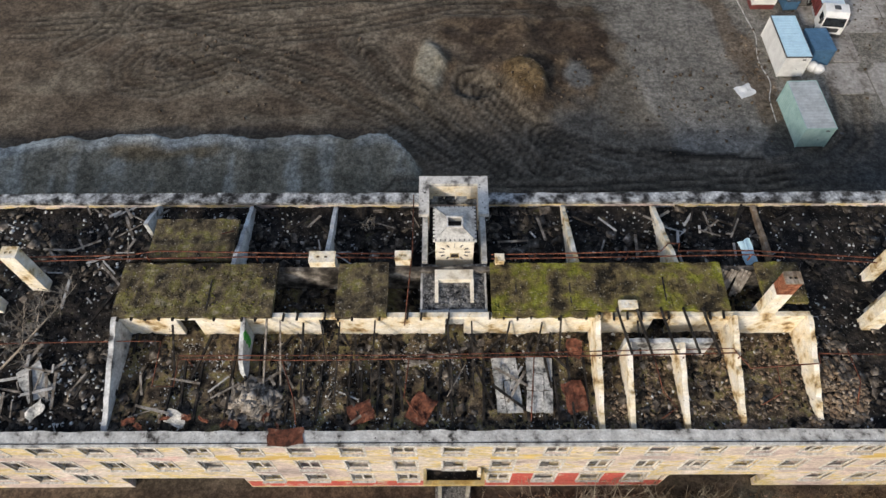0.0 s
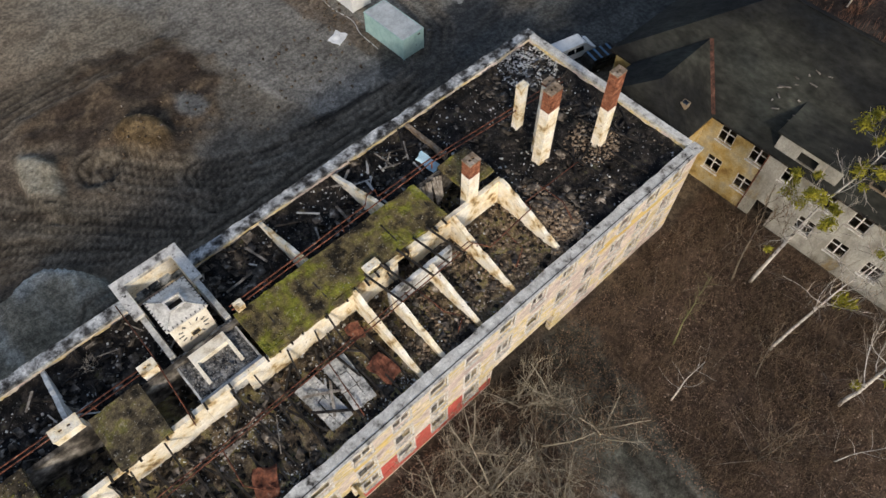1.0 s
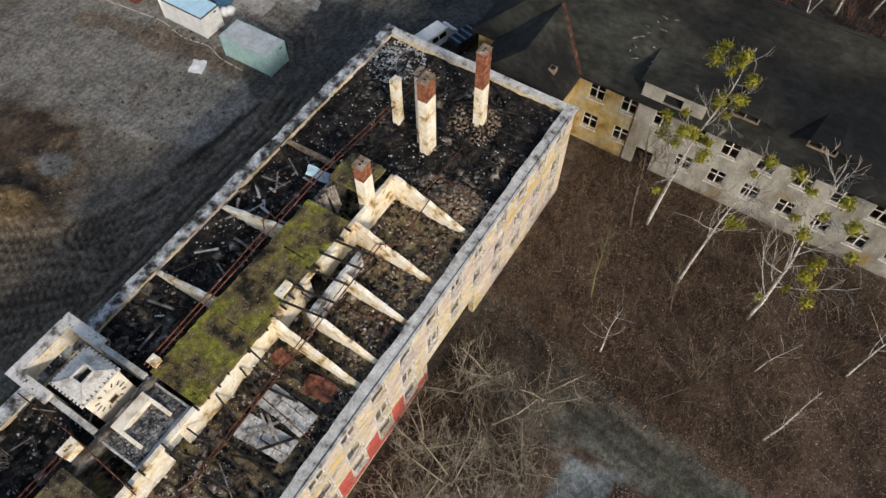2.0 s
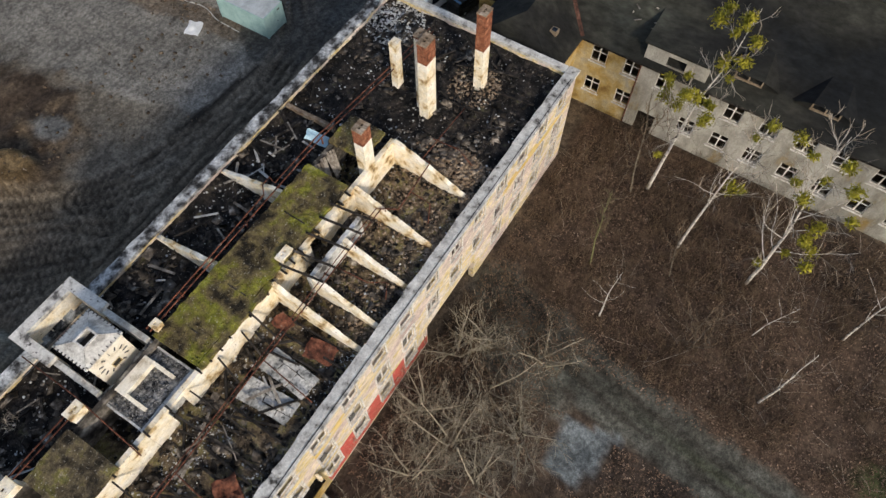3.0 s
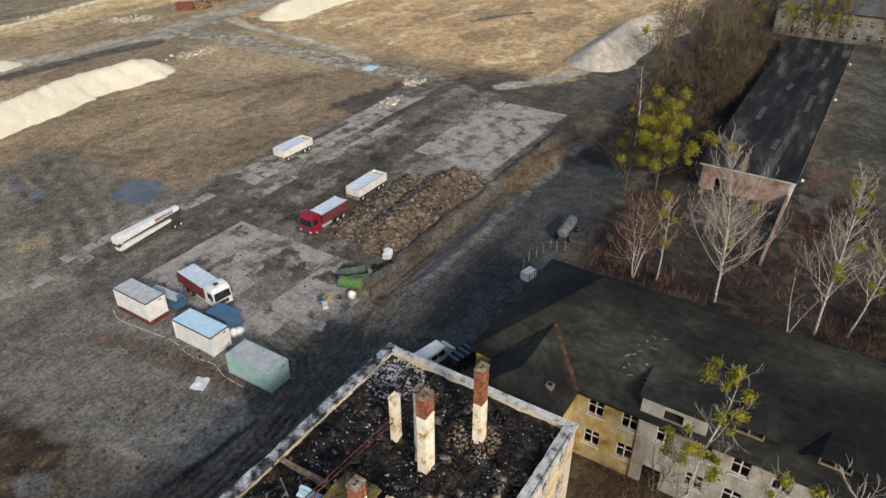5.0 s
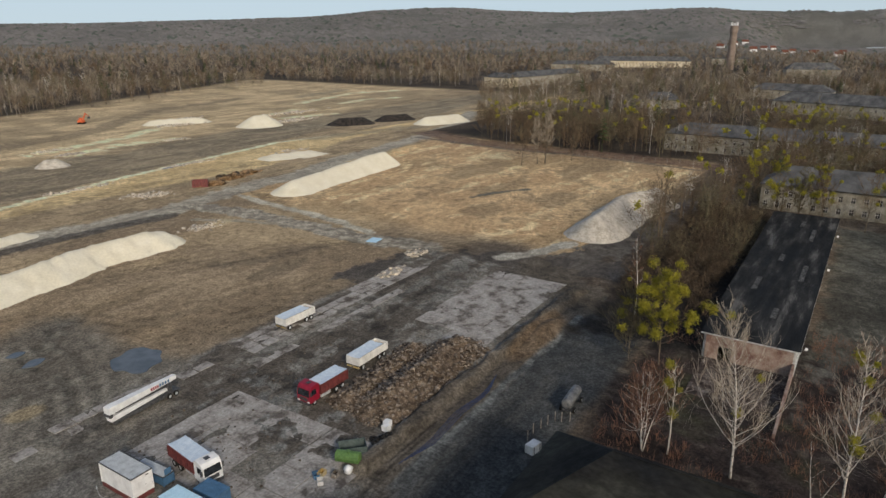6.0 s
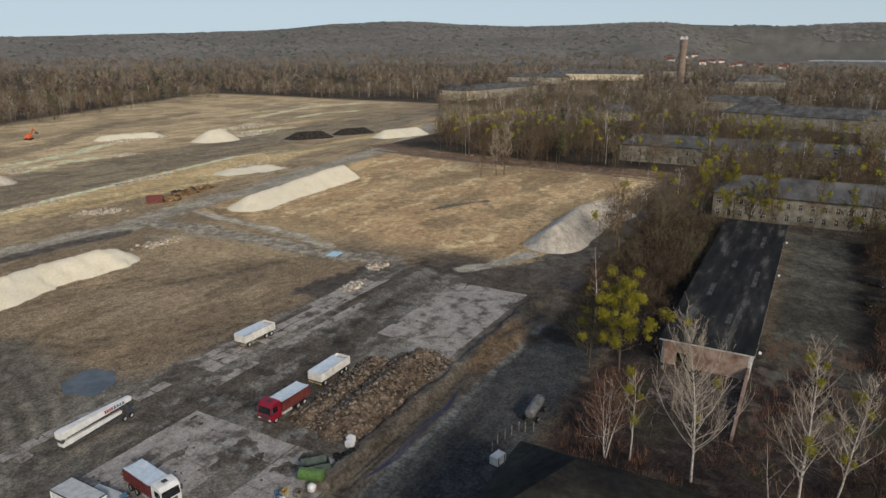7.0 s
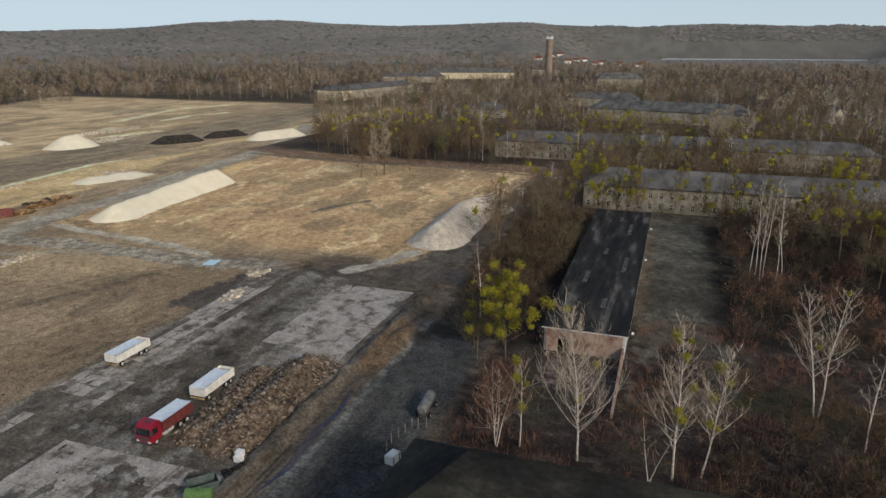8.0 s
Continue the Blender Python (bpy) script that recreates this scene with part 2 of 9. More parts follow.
M_MOSS = surface("mossy_slab", [(0.37, (0.024, 0.020, 0.014)), (0.44, (0.090, 0.070, 0.036)), (0.50, (0.140, 0.112, 0.050)), (0.57, (0.150, 0.138, 0.030)), (0.64, (0.200, 0.205, 0.030)), (0.72, (0.32, 0.265, 0.17))], 1.5, 0.95, 0.9, 0.05, 0.45, 0.07, detail=10.0, mottle=(0.4, 0.32), specks=(0.13, 0.645, (0.42, 0.39, 0.32)))
M_BRICK = surface("old_brick", [(0.3, (0.10, 0.04, 0.025)), (0.5, (0.26, 0.10, 0.055)), (0.7, (0.36, 0.17, 0.10))], 0.4, 0.9, 0.5, 0.04, island=0.3)
M_RUST = surface("rusty_iron", [(0.38, (0.050, 0.024, 0.018)), (0.5, (0.125, 0.048, 0.030)), (0.62, (0.19, 0.078, 0.048)), (0.72, (0.24, 0.18, 0.145))], 0.4, 0.8, 0.3, 0.02, metal=0.1)
M_ROOFTAR = surface("tar_roof", [(0.36, (0.010, 0.011, 0.012)), (0.45, (0.017, 0.017, 0.016)), (0.54, (0.029, 0.029, 0.024)), (0.64, (0.050, 0.051, 0.041))], 9.0, 0.85, 0.5, 0.06, 0.35, 0.4, stretch=(1.0, 0.5, 1), detail=9.0, mottle=(1.4, 0.25))
M_ROOFPATCH = surface("worn_felt", [(0.36, (0.045, 0.045, 0.043)), (0.6, (0.10, 0.098, 0.092))], 1.0, 0.9, 0.4, 0.05, 0.4, 0.3, mottle=(0.6, 0.4))
M_GREYWALL = surface("grey_render", [(0.32, (0.26, 0.18, 0.07)), (0.42, (0.25, 0.235, 0.195)), (0.55, (0.37, 0.355, 0.31)), (0.68, (0.44, 0.42, 0.37)), (0.76, (0.22, 0.205, 0.18))], 2.6, 0.9, 0.35, 0.05, 0.2, 0.12, detail=9.0, stretch=(1, 1, 0.55), mottle=(0.8, 0.16))
M_OCHRE = surface("ochre_render", [(0.32, (0.20, 0.12, 0.04)), (0.45, (0.42, 0.30, 0.11)), (0.56, (0.46, 0.38, 0.22)), (0.68, (0.36, 0.335, 0.27))], 2.0, 0.9, 0.3, 0.05, 0.2, 0.12, detail=9.0, mottle=(0.7, 0.14))
M_FRAME = surface("old_white_paint", [(0.35, (0.42, 0.38, 0.33)), (0.6, (0.68, 0.66, 0.62))], 0.3, 0.7, 0.1, 0.02)
# shade of insides put into a near-black colour; also a joint and car paint
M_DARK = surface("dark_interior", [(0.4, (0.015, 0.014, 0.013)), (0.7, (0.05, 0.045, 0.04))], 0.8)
M_GRAVEL = surface("gravel", [(0.35, (0.05, 0.05, 0.05)), (0.5, (0.17, 0.165, 0.16)), (0.7, (0.34, 0.33, 0.31))], 0.12, 0.95, 0.8, 0.06)
M_SAND = surface("pale_sand", [(0.3, (0.66, 0.605, 0.455)), (0.55, (0.71, 0.66, 0.515)), (0.75, (0.73, 0.69, 0.56))], 4.0, 0.95, 0.5, 0.1, 0.07, 0.5)
M_GSAND = surface("grey_gravel_heap", [(0.35, (0.36, 0.325, 0.265)), (0.6, (0.53, 0.485, 0.405))], 2.0, 0.95, 0.5, 0.1, 0.15, 0.5)
M_CONC = surface("concrete_slab", [(0.37, (0.115, 0.100, 0.085)), (0.43, (0.21, 0.190, 0.166)), (0.49, (0.315, 0.292, 0.260)), (0.7, (0.41, 0.388, 0.352))], 3.2, 0.9, 0.3, 0.04, 0.2, 0.35, detail=10.0, mottle=[(1.2, 0.14), (0.4, 0.12)])
M_BIRCH = surface("birch_bark", [(0.36, (0.05, 0.045, 0.04)), (0.46, (0.55, 0.51, 0.45)), (0.7, (0.70, 0.67, 0.61))], 0.25, 0.8, 0.3, 0.02)
M_BARK = surface("grey_bark", [(0.35, (0.07, 0.055, 0.04)), (0.65, (0.19, 0.16, 0.12))], 0.3, 0.9, 0.4, 0.03)
M_TWIG = surface("brown_twigs", [(0.3, (0.090, 0.064, 0.041)), (0.7, (0.18, 0.132, 0.086))], 2.0, 0.9, 0, island=0.35)
M_TWIGRED = surface("reddish_twigs", [(0.3, (0.135, 0.068, 0.045)), (0.7, (0.24, 0.138, 0.092))], 1.0, 0.9, 0, island=0.3)
M_TWIGPALE = surface("pale_birch_twigs", [(0.3, (0.24, 0.195, 0.145)), (0.7, (0.45, 0.395, 0.32))], 1.0, 0.9, 0, island=0.25)
M_MISTLE = surface("mistletoe_leaves", [(0.3, (0.15, 0.142, 0.015)), (0.7, (0.33, 0.295, 0.034))], 0.5, 0.7, 0, island=0.35)
M_PINE = surface("pine_needles", [(0.3, (0.025, 0.04, 0.015)), (0.7, (0.07, 0.09, 0.03))], 3.0, 0.8, 0, island=0.3)
M_SOIL = surface("soil", [], 1.0, 0.95, 0.28, 0.09, 0.42, 0.13, attribute="soil", detail=8.0, mottle=[(0.45, 0.26), (1.8, 0.24), (9.0, 0.08)])
M_TURRET = surface("grey_cement", [(0.40, (0.30, 0.29, 0.27)), (0.5, (0.50, 0.49, 0.46)), (0.65, (0.60, 0.59, 0.56))], 0.9, 0.9, 0.3, 0.03)
M_WHITE = surface("white_paint", [(0.3, (0.62, 0.62, 0.60)), (0.6, (0.80, 0.80, 0.78))], 1.0, 0.5, 0.05, 0.02, 0.05)
M_TEAL = surface("teal_paint", [(0.3, (0.24, 0.38, 0.37)), (0.6, (0.36, 0.52, 0.50))], 0.9, 0.55, 0.05, 0.02, 0.06)
M_GALV = surface("galvanised_roof", [(0.3, (0.34, 0.36, 0.36)), (0.6, (0.50, 0.53, 0.53))], 0.8, 0.55, 0.1, 0.02, 0.1, metal=0.1)
M_BLUE = surface("blue_tarp", [(0.3, (0.38, 0.58, 0.70)), (0.6, (0.50, 0.71, 0.82))], 0.7, 0.5, 0.1, 0.03, 0.08)
M_NAVY = surface("blue_paint", [(0.3, (0.04, 0.10, 0.18)), (0.6, (0.07, 0.16, 0.27))], 0.6, 0.5, 0.1, 0.02, 0.1)
M_MAROON = surface("maroon_paint", [(0.3, (0.085, 0.022, 0.022)), (0.6, (0.165, 0.042, 0.038))], 0.6, 0.5, 0.1, 0.02, 0.1)
M_TRUCKRED = surface("red_paint", [(0.3, (0.20, 0.007, 0.022)), (0.7, (0.29, 0.012, 0.033))], 1.0, 0.35, 0.0, 0.02, 0.05)
M_RUBBER = surface("rubber", [(0.4, (0.015, 0.015, 0.015)), (0.6, (0.035, 0.033, 0.03))], 0.2, 0.9, 0.2, 0.02)
M_STEEL = surface("dark_steel", [(0.4, (0.05, 0.05, 0.05)), (0.6, (0.10, 0.10, 0.10))], 0.3, 0.6, 0.1, 0.02, metal=0.3)
M_GLASS = surface("window_glass", [(0.4, (0.01, 0.012, 0.015)), (0.6, (0.02, 0.025, 0.03))], 0.5, 0.08, 0.0)
M_RUBBLE = surface("rubble_stone", [(0.3, (0.11, 0.075, 0.05)), (0.5, (0.22, 0.165, 0.115)), (0.7, (0.36, 0.31, 0.25))], 0.5, 0.95, 0.4, 0.04, island=0.35)
M_PANEL = surface("cracked_panel", [(0.35, (0.06, 0.06, 0.06)), (0.43, (0.32, 0.32, 0.30)), (0.55, (0.50, 0.49, 0.46)), (0.7, (0.60, 0.58, 0.54))], 0.7, 0.9, 0.6, 0.03, detail=9.0, mottle=[(0.5, 0.20), (0.12, 0.2)], specks=(0.2, 0.64, (0.07, 0.065, 0.06)))
# murky water, with some of the sky's reflection put into the base colour
M_WATER = surface("water", [(0.4, (0.075, 0.085, 0.09)), (0.6, (0.11, 0.12, 0.125))], 3.0, 0.06, 0.05, 0.05, 0)

# ---- the ground: one sheet to the horizon ----
def spaced(*runs):
    out = []
    for a, b, step in runs:
        out += list(np.arange(a, b, step))
    return np.array(out + [runs[-1][1]])


GX = spaced((-4700, -700, 400), (-700, -100, 40), (-100, -45, 4), (-45, 40, 0.42), (40, 135, 0.55), (135, 230, 0.95), (230, 300, 1.7), (300, 700, 6), (700, 1500, 25), (1500, 4700, 80))
GY = spaced((-4700, -1500, 400), (-1500, -250, 50), (-250, -50, 6), (-50, -20, 1.0), (-20, 12, 0.7), (12, 33, 1.5), (33, 68, 0.40), (68, 100, 0.55), (100, 180, 0.95), (180, 270, 1.5), (270, 400, 2.6), (400, 650, 6), (650, 1500, 25), (1500, 4700, 80))


def near_line(x, y, pts):
    """Distance to a polyline."""
    best = np.full(np.shape(x), 1e9)
    for (ax, ay), (bx, by) in zip(pts[:-1], pts[1:]):
        dx, dy = bx - ax, by - ay
        s = np.clip(((x - ax) * dx + (y - ay) * dy) / (dx * dx + dy * dy), 0, 1)
        best = np.minimum(best, np.hypot(x - ax - s * dx, y - ay - s * dy))
    return best


def inside(x, y, x0, x1, y0, y1, soft=1.0, wobble=1.0, size=4.0, seed=3):
    w = (fbm(x, y, size, 3, seed) - 0.5) * 2 * wobble
    d = np.minimum(np.minimum(x - x0, x1 - x), np.minimum(y - y0, y1 - y)) + w
    return ramp(d, -soft, soft)


def hill_height(x, y):
    r = np.hypot(x, y)
    az = np.degrees(np.arctan2(x, y))  # from north, to the east
    el = np.interp(az, [-180, 0, 20, 30, 38, 46, 52, 60, 66, 70, 76, 80, 86, 92, 100, 110, 180],
                   [0.6, 0.8, 0.9, 1.05, 1.25, 1.45, 1.95, 2.05, 1.7, 1.75, 2.05, 1.95, 1.75, 1.95, 1.75, 1.3, 0.6])
    top = 50 + 3600 * np.tan(np.radians(el)) - 14
    lumps = 0.80 + 0.35 * fbm(x, y, 900, 4, 5)
    basin = ramp(az, 78, 84) * ramp(-az, -108, -102)
    rise = ramp(r, 1300, 3700) * (1 - basin) + ramp(r, 3150, 3750) * basin
    return np.maximum(0, top * rise * np.minimum(lumps, 1.06)) + 3 * ramp(r, 500, 900) * (fbm(x, y, 160, 3, 8) - 0.4)


# tyre tracks in the soft field, as lines down their middle
TRACKS = [
    [(-24, 53.5), (-28.5, 51), (-32.5, 52), (-33.3, 54.5), (-32, 57), (-27, 58), (-20, 61)],
    [(-29, 55.5), (-26.7, 53.5), (-22.8, 55.2), (-19.1, 54.3), (-14, 51), (-9.2, 48.6), (-4.5, 46.3), (0.1, 42.6), (5, 40)],
    [(-24, 57), (-16.8, 55.1), (-10.6, 52.6), (-5.2, 48.5), (-1.2, 45.5), (3, 41.5)],
    [(-9, 58), (-5.9, 52.2), (-2.9, 49.7), (0.5, 45.1), (6, 39.5)],
    [(-7.5, 56), (-4.4, 51.4), (-0.8, 47.6), (3, 43.5), (8, 38.5), (16, 36.5)],
    [(3, 52), (5.1, 48.1), (8.2, 44.4), (9.9, 40.5)],
    [(4.6, 51), (6.6, 47.9), (10, 44.3), (12.6, 40.4), (16, 38)],
    [(10, 44.5), (11.9, 42.9), (16.1, 41.1), (22, 39.5), (34, 38.6)],
    [(-45, 60), (-34, 61), (-24, 64), (-10, 66), (6, 65.5)],
    [(-40, 57), (-37, 60), (-36, 64), (-39, 67)],
    [(-33, 63), (-20, 59), (-10, 60.5), (2, 64), (18, 63)],
    [(-4, 36.5), (12, 36.8), (28, 38), (44, 39.6), (54, 42)],
    [(30, 39), (36, 40.4), (40, 44), (41.5, 50)],
    [(20, 100), (34, 97), (44, 104), (57.9, 118.2), (80, 120)],
    [(46, 126), (57.9, 118.2), (61.7, 107.7), (67, 99.3), (72.5, 90), (84, 89)],
    [(50, 128), (61, 119), (65, 108), (70, 100.5), (80, 93), (100, 91.5)],
    [(55, 122), (51.7, 115.1), (50.5, 105.2), (46.7, 93.8), (42.6, 85.1), (40, 80)],
    [(52, 122), (48.6, 114), (47, 105), (43.4, 94), (39.4, 86), (37, 81)],
    [(49, 120), (45.5, 113), (43.6, 104), (40.4, 95), (36.8, 88), (33, 84)],
    [(58, 124), (55, 114), (53.8, 104), (50, 94), (46.4, 86), (43, 82)],
    [(70, 140), (84, 133), (100, 126), (116, 118), (126, 108)],
    [(66, 136), (80, 129), (94, 123), (110, 115), (124, 104)],
    [(64, 100), (80, 97), (100, 96), (124, 98)],
    [(40, 72), (70, 71), (100, 73), (126, 76)],
    [(44, 67), (62, 67), (90, 68), (126, 72)],
    [(36, 75), (60, 74.5), (90, 76), (128, 80)],
    [(40, 69.5), (66, 69), (96, 70.5), (128, 74)],
    [(50, 36), (62, 37), (80, 36.5), (100, 38), (118, 42), (130, 56)],
    [(54, 43.5), (70, 43.2), (90, 43.6), (112, 43), (124, 48)],
    [(128, 88), (140, 76), (152, 66), (170, 68)],
    [(146, 172), (170, 172), (200, 176), (240, 182)],
    [(130, 66), (136, 84), (134, 110), (138, 140), (150, 166)],
]


def ground_fields(x, y):
    n1, n2, n3 = fbm(x, y, 14, 5, 1), fbm(x, y, 3.0, 4, 2), fbm(x, y, 45, 4, 4)
    n4 = fbm(x + 3 * n1, y * 2.0 + 5 * n1, 9, 5, 9)
    n5 = fbm(x * 0.22 + 0.4 * n1, y + 1.2 * n1, 4.0, 4, 12)  # streaks along the line of work
    n6 = fbm(x, y, 1.3, 3, 14)
    col = np.empty(x.shape + (3,))
    z = np.zeros(x.shape)

    def mix(mask, rgb, rgb2=None, by=n2):
        c = np.array(rgb) if rgb2 is None else np.array(rgb) + (np.array(rgb2) - np.array(rgb)) * ramp(by, 0.35, 0.65)[..., None]
        col[:] = col * (1 - mask[..., None]) + c * mask[..., None]

    def band(pts, wide, rough=0.5, soft=0.25, by=n2):
        """Mask along a line, with a ragged edge."""
        return ramp(1 - near_line(x, y, pts) / wide + rough * (by - 0.5) * 2, 0, soft)

    def blot(cx, cy, rx, ry, rough=0.8, soft=0.3, by=n1):
        return ramp(1 - np.hypot((x - cx) / rx, (y - cy) / ry) + rough * (by - 0.5) * 2, 0, soft)

    # churned brown soil of the cleared field
    mix(np.ones(x.shape), (0.098, 0.072, 0.052), (0.160, 0.122, 0.088), n1 * 0.5 + n4 * 0.5)
    mix(ramp(n3, 0.54, 0.66) * 0.55, (0.074, 0.052, 0.038))
    mix(ramp(n6 * 0.5 + n4 * 0.5, 0.55, 0.68) * 0.5, (0.215, 0.172, 0.127))
    mix(ramp(0.45 - n6 * 0.5 - n5 * 0.5 + 0.05, 0, 0.1) * 0.5, (0.055, 0.040, 0.030))
    z += 0.25 * (n2 - 0.5) + 0.12 * (n4 - 0.5) + 0.04 * (n6 - 0.5)
    # trodden brown field beyond the slab strip: smooth, with long scrapes
    mid = ramp(y + 0.12 * x + 8 * (n1 - 0.5), 88, 108)
    mix(mid, (0.168, 0.128, 0.094), (0.245, 0.190, 0.140), n1 * 0.6 + n5 * 0.4)
    mix(mid * ramp(n5, 0.56, 0.68) * 0.5, (0.150, 0.112, 0.078))
    mix(mid * ramp(n3, 0.50, 0.62) * 0.45, (0.37, 0.285, 0.19))
    mix(ramp(y, 60, 78) * (1 - mid) * 0.7, (0.14, 0.108, 0.078), (0.215, 0.168, 0.122), n1)
    mix(band([(95, 120), (104, 115), (112, 114), (118, 111)], 2.6, 0.9) * 0.5, (0.082, 0.066, 0.054))
    mix(band([(62, 108), (72, 104), (86, 103)], 2.2, 0.9) * 0.3, (0.10, 0.08, 0.062))
    mix(blot(104, 107, 9, 3, 1.0) * 0.6, (0.11, 0.088, 0.068))
    # dry grassy field to the east of the cross track
    sandy = ramp(x + 10 * (n1 - 0.5), 140, 150) * ramp(y, 48, 58)
    mix(sandy, (0.33, 0.228, 0.142), (0.46, 0.335, 0.212), n1 * 0.6 + n3 * 0.4)
    mix(sandy * ramp(n3, 0.50, 0.60) * 0.8, (0.235, 0.170, 0.110), (0.31, 0.225, 0.140))
    mix(sandy * ramp(n5 * 0.6 + n2 * 0.4, 0.54, 0.63) * 0.7, (0.60, 0.47, 0.31))
    mix(sandy * ramp(n2 * 0.6 + n1 * 0.4, 0.55, 0.63) * 0.65, (0.17, 0.125, 0.085))
    mix(sandy * blot(236, 190, 38, 20, 0.8) * 0.6, (0.56, 0.39, 0.22), (0.66, 0.50, 0.31), n2)
    for cx, cy, rx, ry in ((228, 128, 24, 7), (205, 105, 18, 5), (170, 96, 9, 5), (196, 82, 20, 5), (250, 92, 26, 6)):
        mix(sandy * blot(cx, cy, rx, ry, 1.0) * 0.6, (0.15, 0.112, 0.078), (0.22, 0.165, 0.11))
    mix(sandy * band([(184, 106), (190, 104), (199, 100), (204, 96)], 1.5, 0.8) * 0.9, (0.085, 0.085, 0.085))
    # beyond the haul road: dark soil with strips of dug sand
    beyond = ramp(y - 0.02 * x + 4 * (n2 - 0.5), 176, 181)
    mix(beyond, (0.205, 0.158, 0.112), (0.34, 0.265, 0.185), n1 * 0.5 + n5 * 0.5)
    mix(beyond * ramp(n5, 0.52, 0.62) * 0.6, (0.11, 0.088, 0.066))
    strip1 = ramp(y - np.interp(x, [60, 105, 143, 170, 193, 225, 262], [203, 205, 204, 200, 203, 210, 222]) + 5 * (n2 - 0.5), -1, 1.5) * ramp(np.interp(x, [60, 95, 139, 198, 233, 268], [207, 218, 229, 238, 243, 236]) - y + 3 * (n2 - 0.5), -1, 1)
    mix(strip1, (0.36, 0.270, 0.158), (0.50, 0.39, 0.24), n1 * 0.5 + n2 * 0.5)
    mix(strip1 * ramp(n5 * 0.5 + n2 * 0.5, 0.5, 0.58) * ramp(y, 222, 208) * 0.7, (0.17, 0.130, 0.088))
    mix(band([(60, 207), (95, 218), (139, 229), (198, 238.5), (233, 243.5), (262, 238)], 1.9, 0.5), (0.50, 0.43, 0.31), (0.62, 0.55, 0.42), n6)
    dark2 = ramp(y - np.interp(x, [60, 95, 139, 198, 241, 290], [214, 222, 232, 242, 248, 258]) + 4 * (n2 - 0.5), -1, 1) * ramp(np.interp(x, [60, 137, 154, 170, 205, 250, 300], [275, 306, 294, 278, 287, 296, 300]) - y + 9 * (n2 - 0.5), -2, 3)
    mix(dark2, (0.130, 0.108, 0.086), (0.225, 0.185, 0.140), n5 * 0.6 + n1 * 0.4)
    mix(dark2 * ramp(n2, 0.56, 0.66) * 0.6, (0.245, 0.20, 0.145))
    far_part = ramp(y - 0.12 * x + 10 * (n2 - 0.5), 262, 272)
    mix(far_part, (0.27, 0.208, 0.140), (0.46, 0.36, 0.245), n1 * 0.5 + n5 * 0.5)
    mix(far_part * ramp(n3, 0.52, 0.62) * 0.5, (0.17, 0.136, 0.10))
    mix(band([(120, 330), (200, 352), (290, 420), (380, 440)], 8, 0.9) * 0.7, (0.15, 0.12, 0.09))
    for pts, wide in (([(160, 292), (185, 300), (214, 296)], 5), ([(150, 308), (200, 320), (250, 345)], 5), ([(309, 311), (339, 305)], 6), ([(380, 372), (410, 380), (460, 395)], 5), ([(400, 345), (430, 350), (461, 339)], 5), ([(300, 330), (350, 345)], 4), ([(470, 400), (520, 385)], 6), ([(330, 225), (365, 228)], 5)):
        mix(band(pts, wide, 0.8, 0.4) * 0.9, (0.48, 0.40, 0.28), (0.62, 0.54, 0.40))
    for pts, wide in (([(270, 275), (320, 262), (380, 250), (430, 262)], 9), ([(250, 238), (300, 226), (350, 214)], 7), ([(420, 410), (500, 430)], 8)):
        mix(band(pts, wide, 0.9, 0.5) * 0.7, (0.13, 0.115, 0.095), (0.24, 0.205, 0.16))
    # the further field, paler and warmer: distance haze is put into its colour
    dry = np.maximum(mid, np.maximum(sandy, beyond))
    col[:] = np.minimum(col * (1 + dry[..., None] * np.array((0.44, 0.35, 0.17))), 0.70)
    # haul roads: pale trodden grey
    ROADC = ((0.30, 0.255, 0.200), (0.44, 0.378, 0.295))
    mix(band([(60, 182), (86, 178), (101, 175), (121, 173.5), (141, 177), (160, 180), (178, 178.5), (214, 187), (247, 190), (294, 196), (340, 206), (400, 232)], 6.0, 0.35), *ROADC, n2 * 0.5 + n5 * 0.5)
    mix(band([(60, 172), (82, 172), (100, 171), (116, 168)], 3.4, 0.5) * 0.9, (0.072, 0.062, 0.054), (0.12, 0.10, 0.082))
    mix(band([(128, 172), (131, 147), (130, 131), (129, 114), (130, 100), (132, 88)], 4.6, 0.6), (0.22, 0.185, 0.145), (0.41, 0.35, 0.272), n6)
    mix(band([(146, 172), (143, 160), (141, 142), (138, 122), (134, 108)], 1.8, 0.6), (0.44, 0.38, 0.295), (0.56, 0.49, 0.385))
    mix(band([(118, 158), (124, 146), (127, 136)], 1.4, 0.7), (0.34, 0.285, 0.21))
    mix(blot(118, 150, 13, 3.5, 0.9) * 0.7, (0.50, 0.39, 0.24))
    mix(band([(108, 90), (122, 84), (131, 72), (136, 54), (140, 40)], 6.5, 0.7), (0.082, 0.068, 0.058), (0.150, 0.126, 0.104), n1)
    mix(band([(128, 60), (150, 52), (190, 44), (240, 40)], 6, 0.8), (0.085, 0.07, 0.06), (0.13, 0.11, 0.09))
    mix(band([(134, 69), (142, 63.5), (153, 60)], 2.6, 0.5), (0.33, 0.29, 0.235), (0.43, 0.385, 0.32))
    # wet mud and scrapes on the west side of the yard
    west = inside(x, y, 10, 60, 74, 120, 5.0, 9.0, 14)
    mix(west * 0.8, (0.122, 0.108, 0.091), (0.215, 0.188, 0.155), n1)
    mix(west * ramp(n5 * 0.5 + n2 * 0.5, 0.53, 0.62) * 0.6, (0.30, 0.262, 0.208))
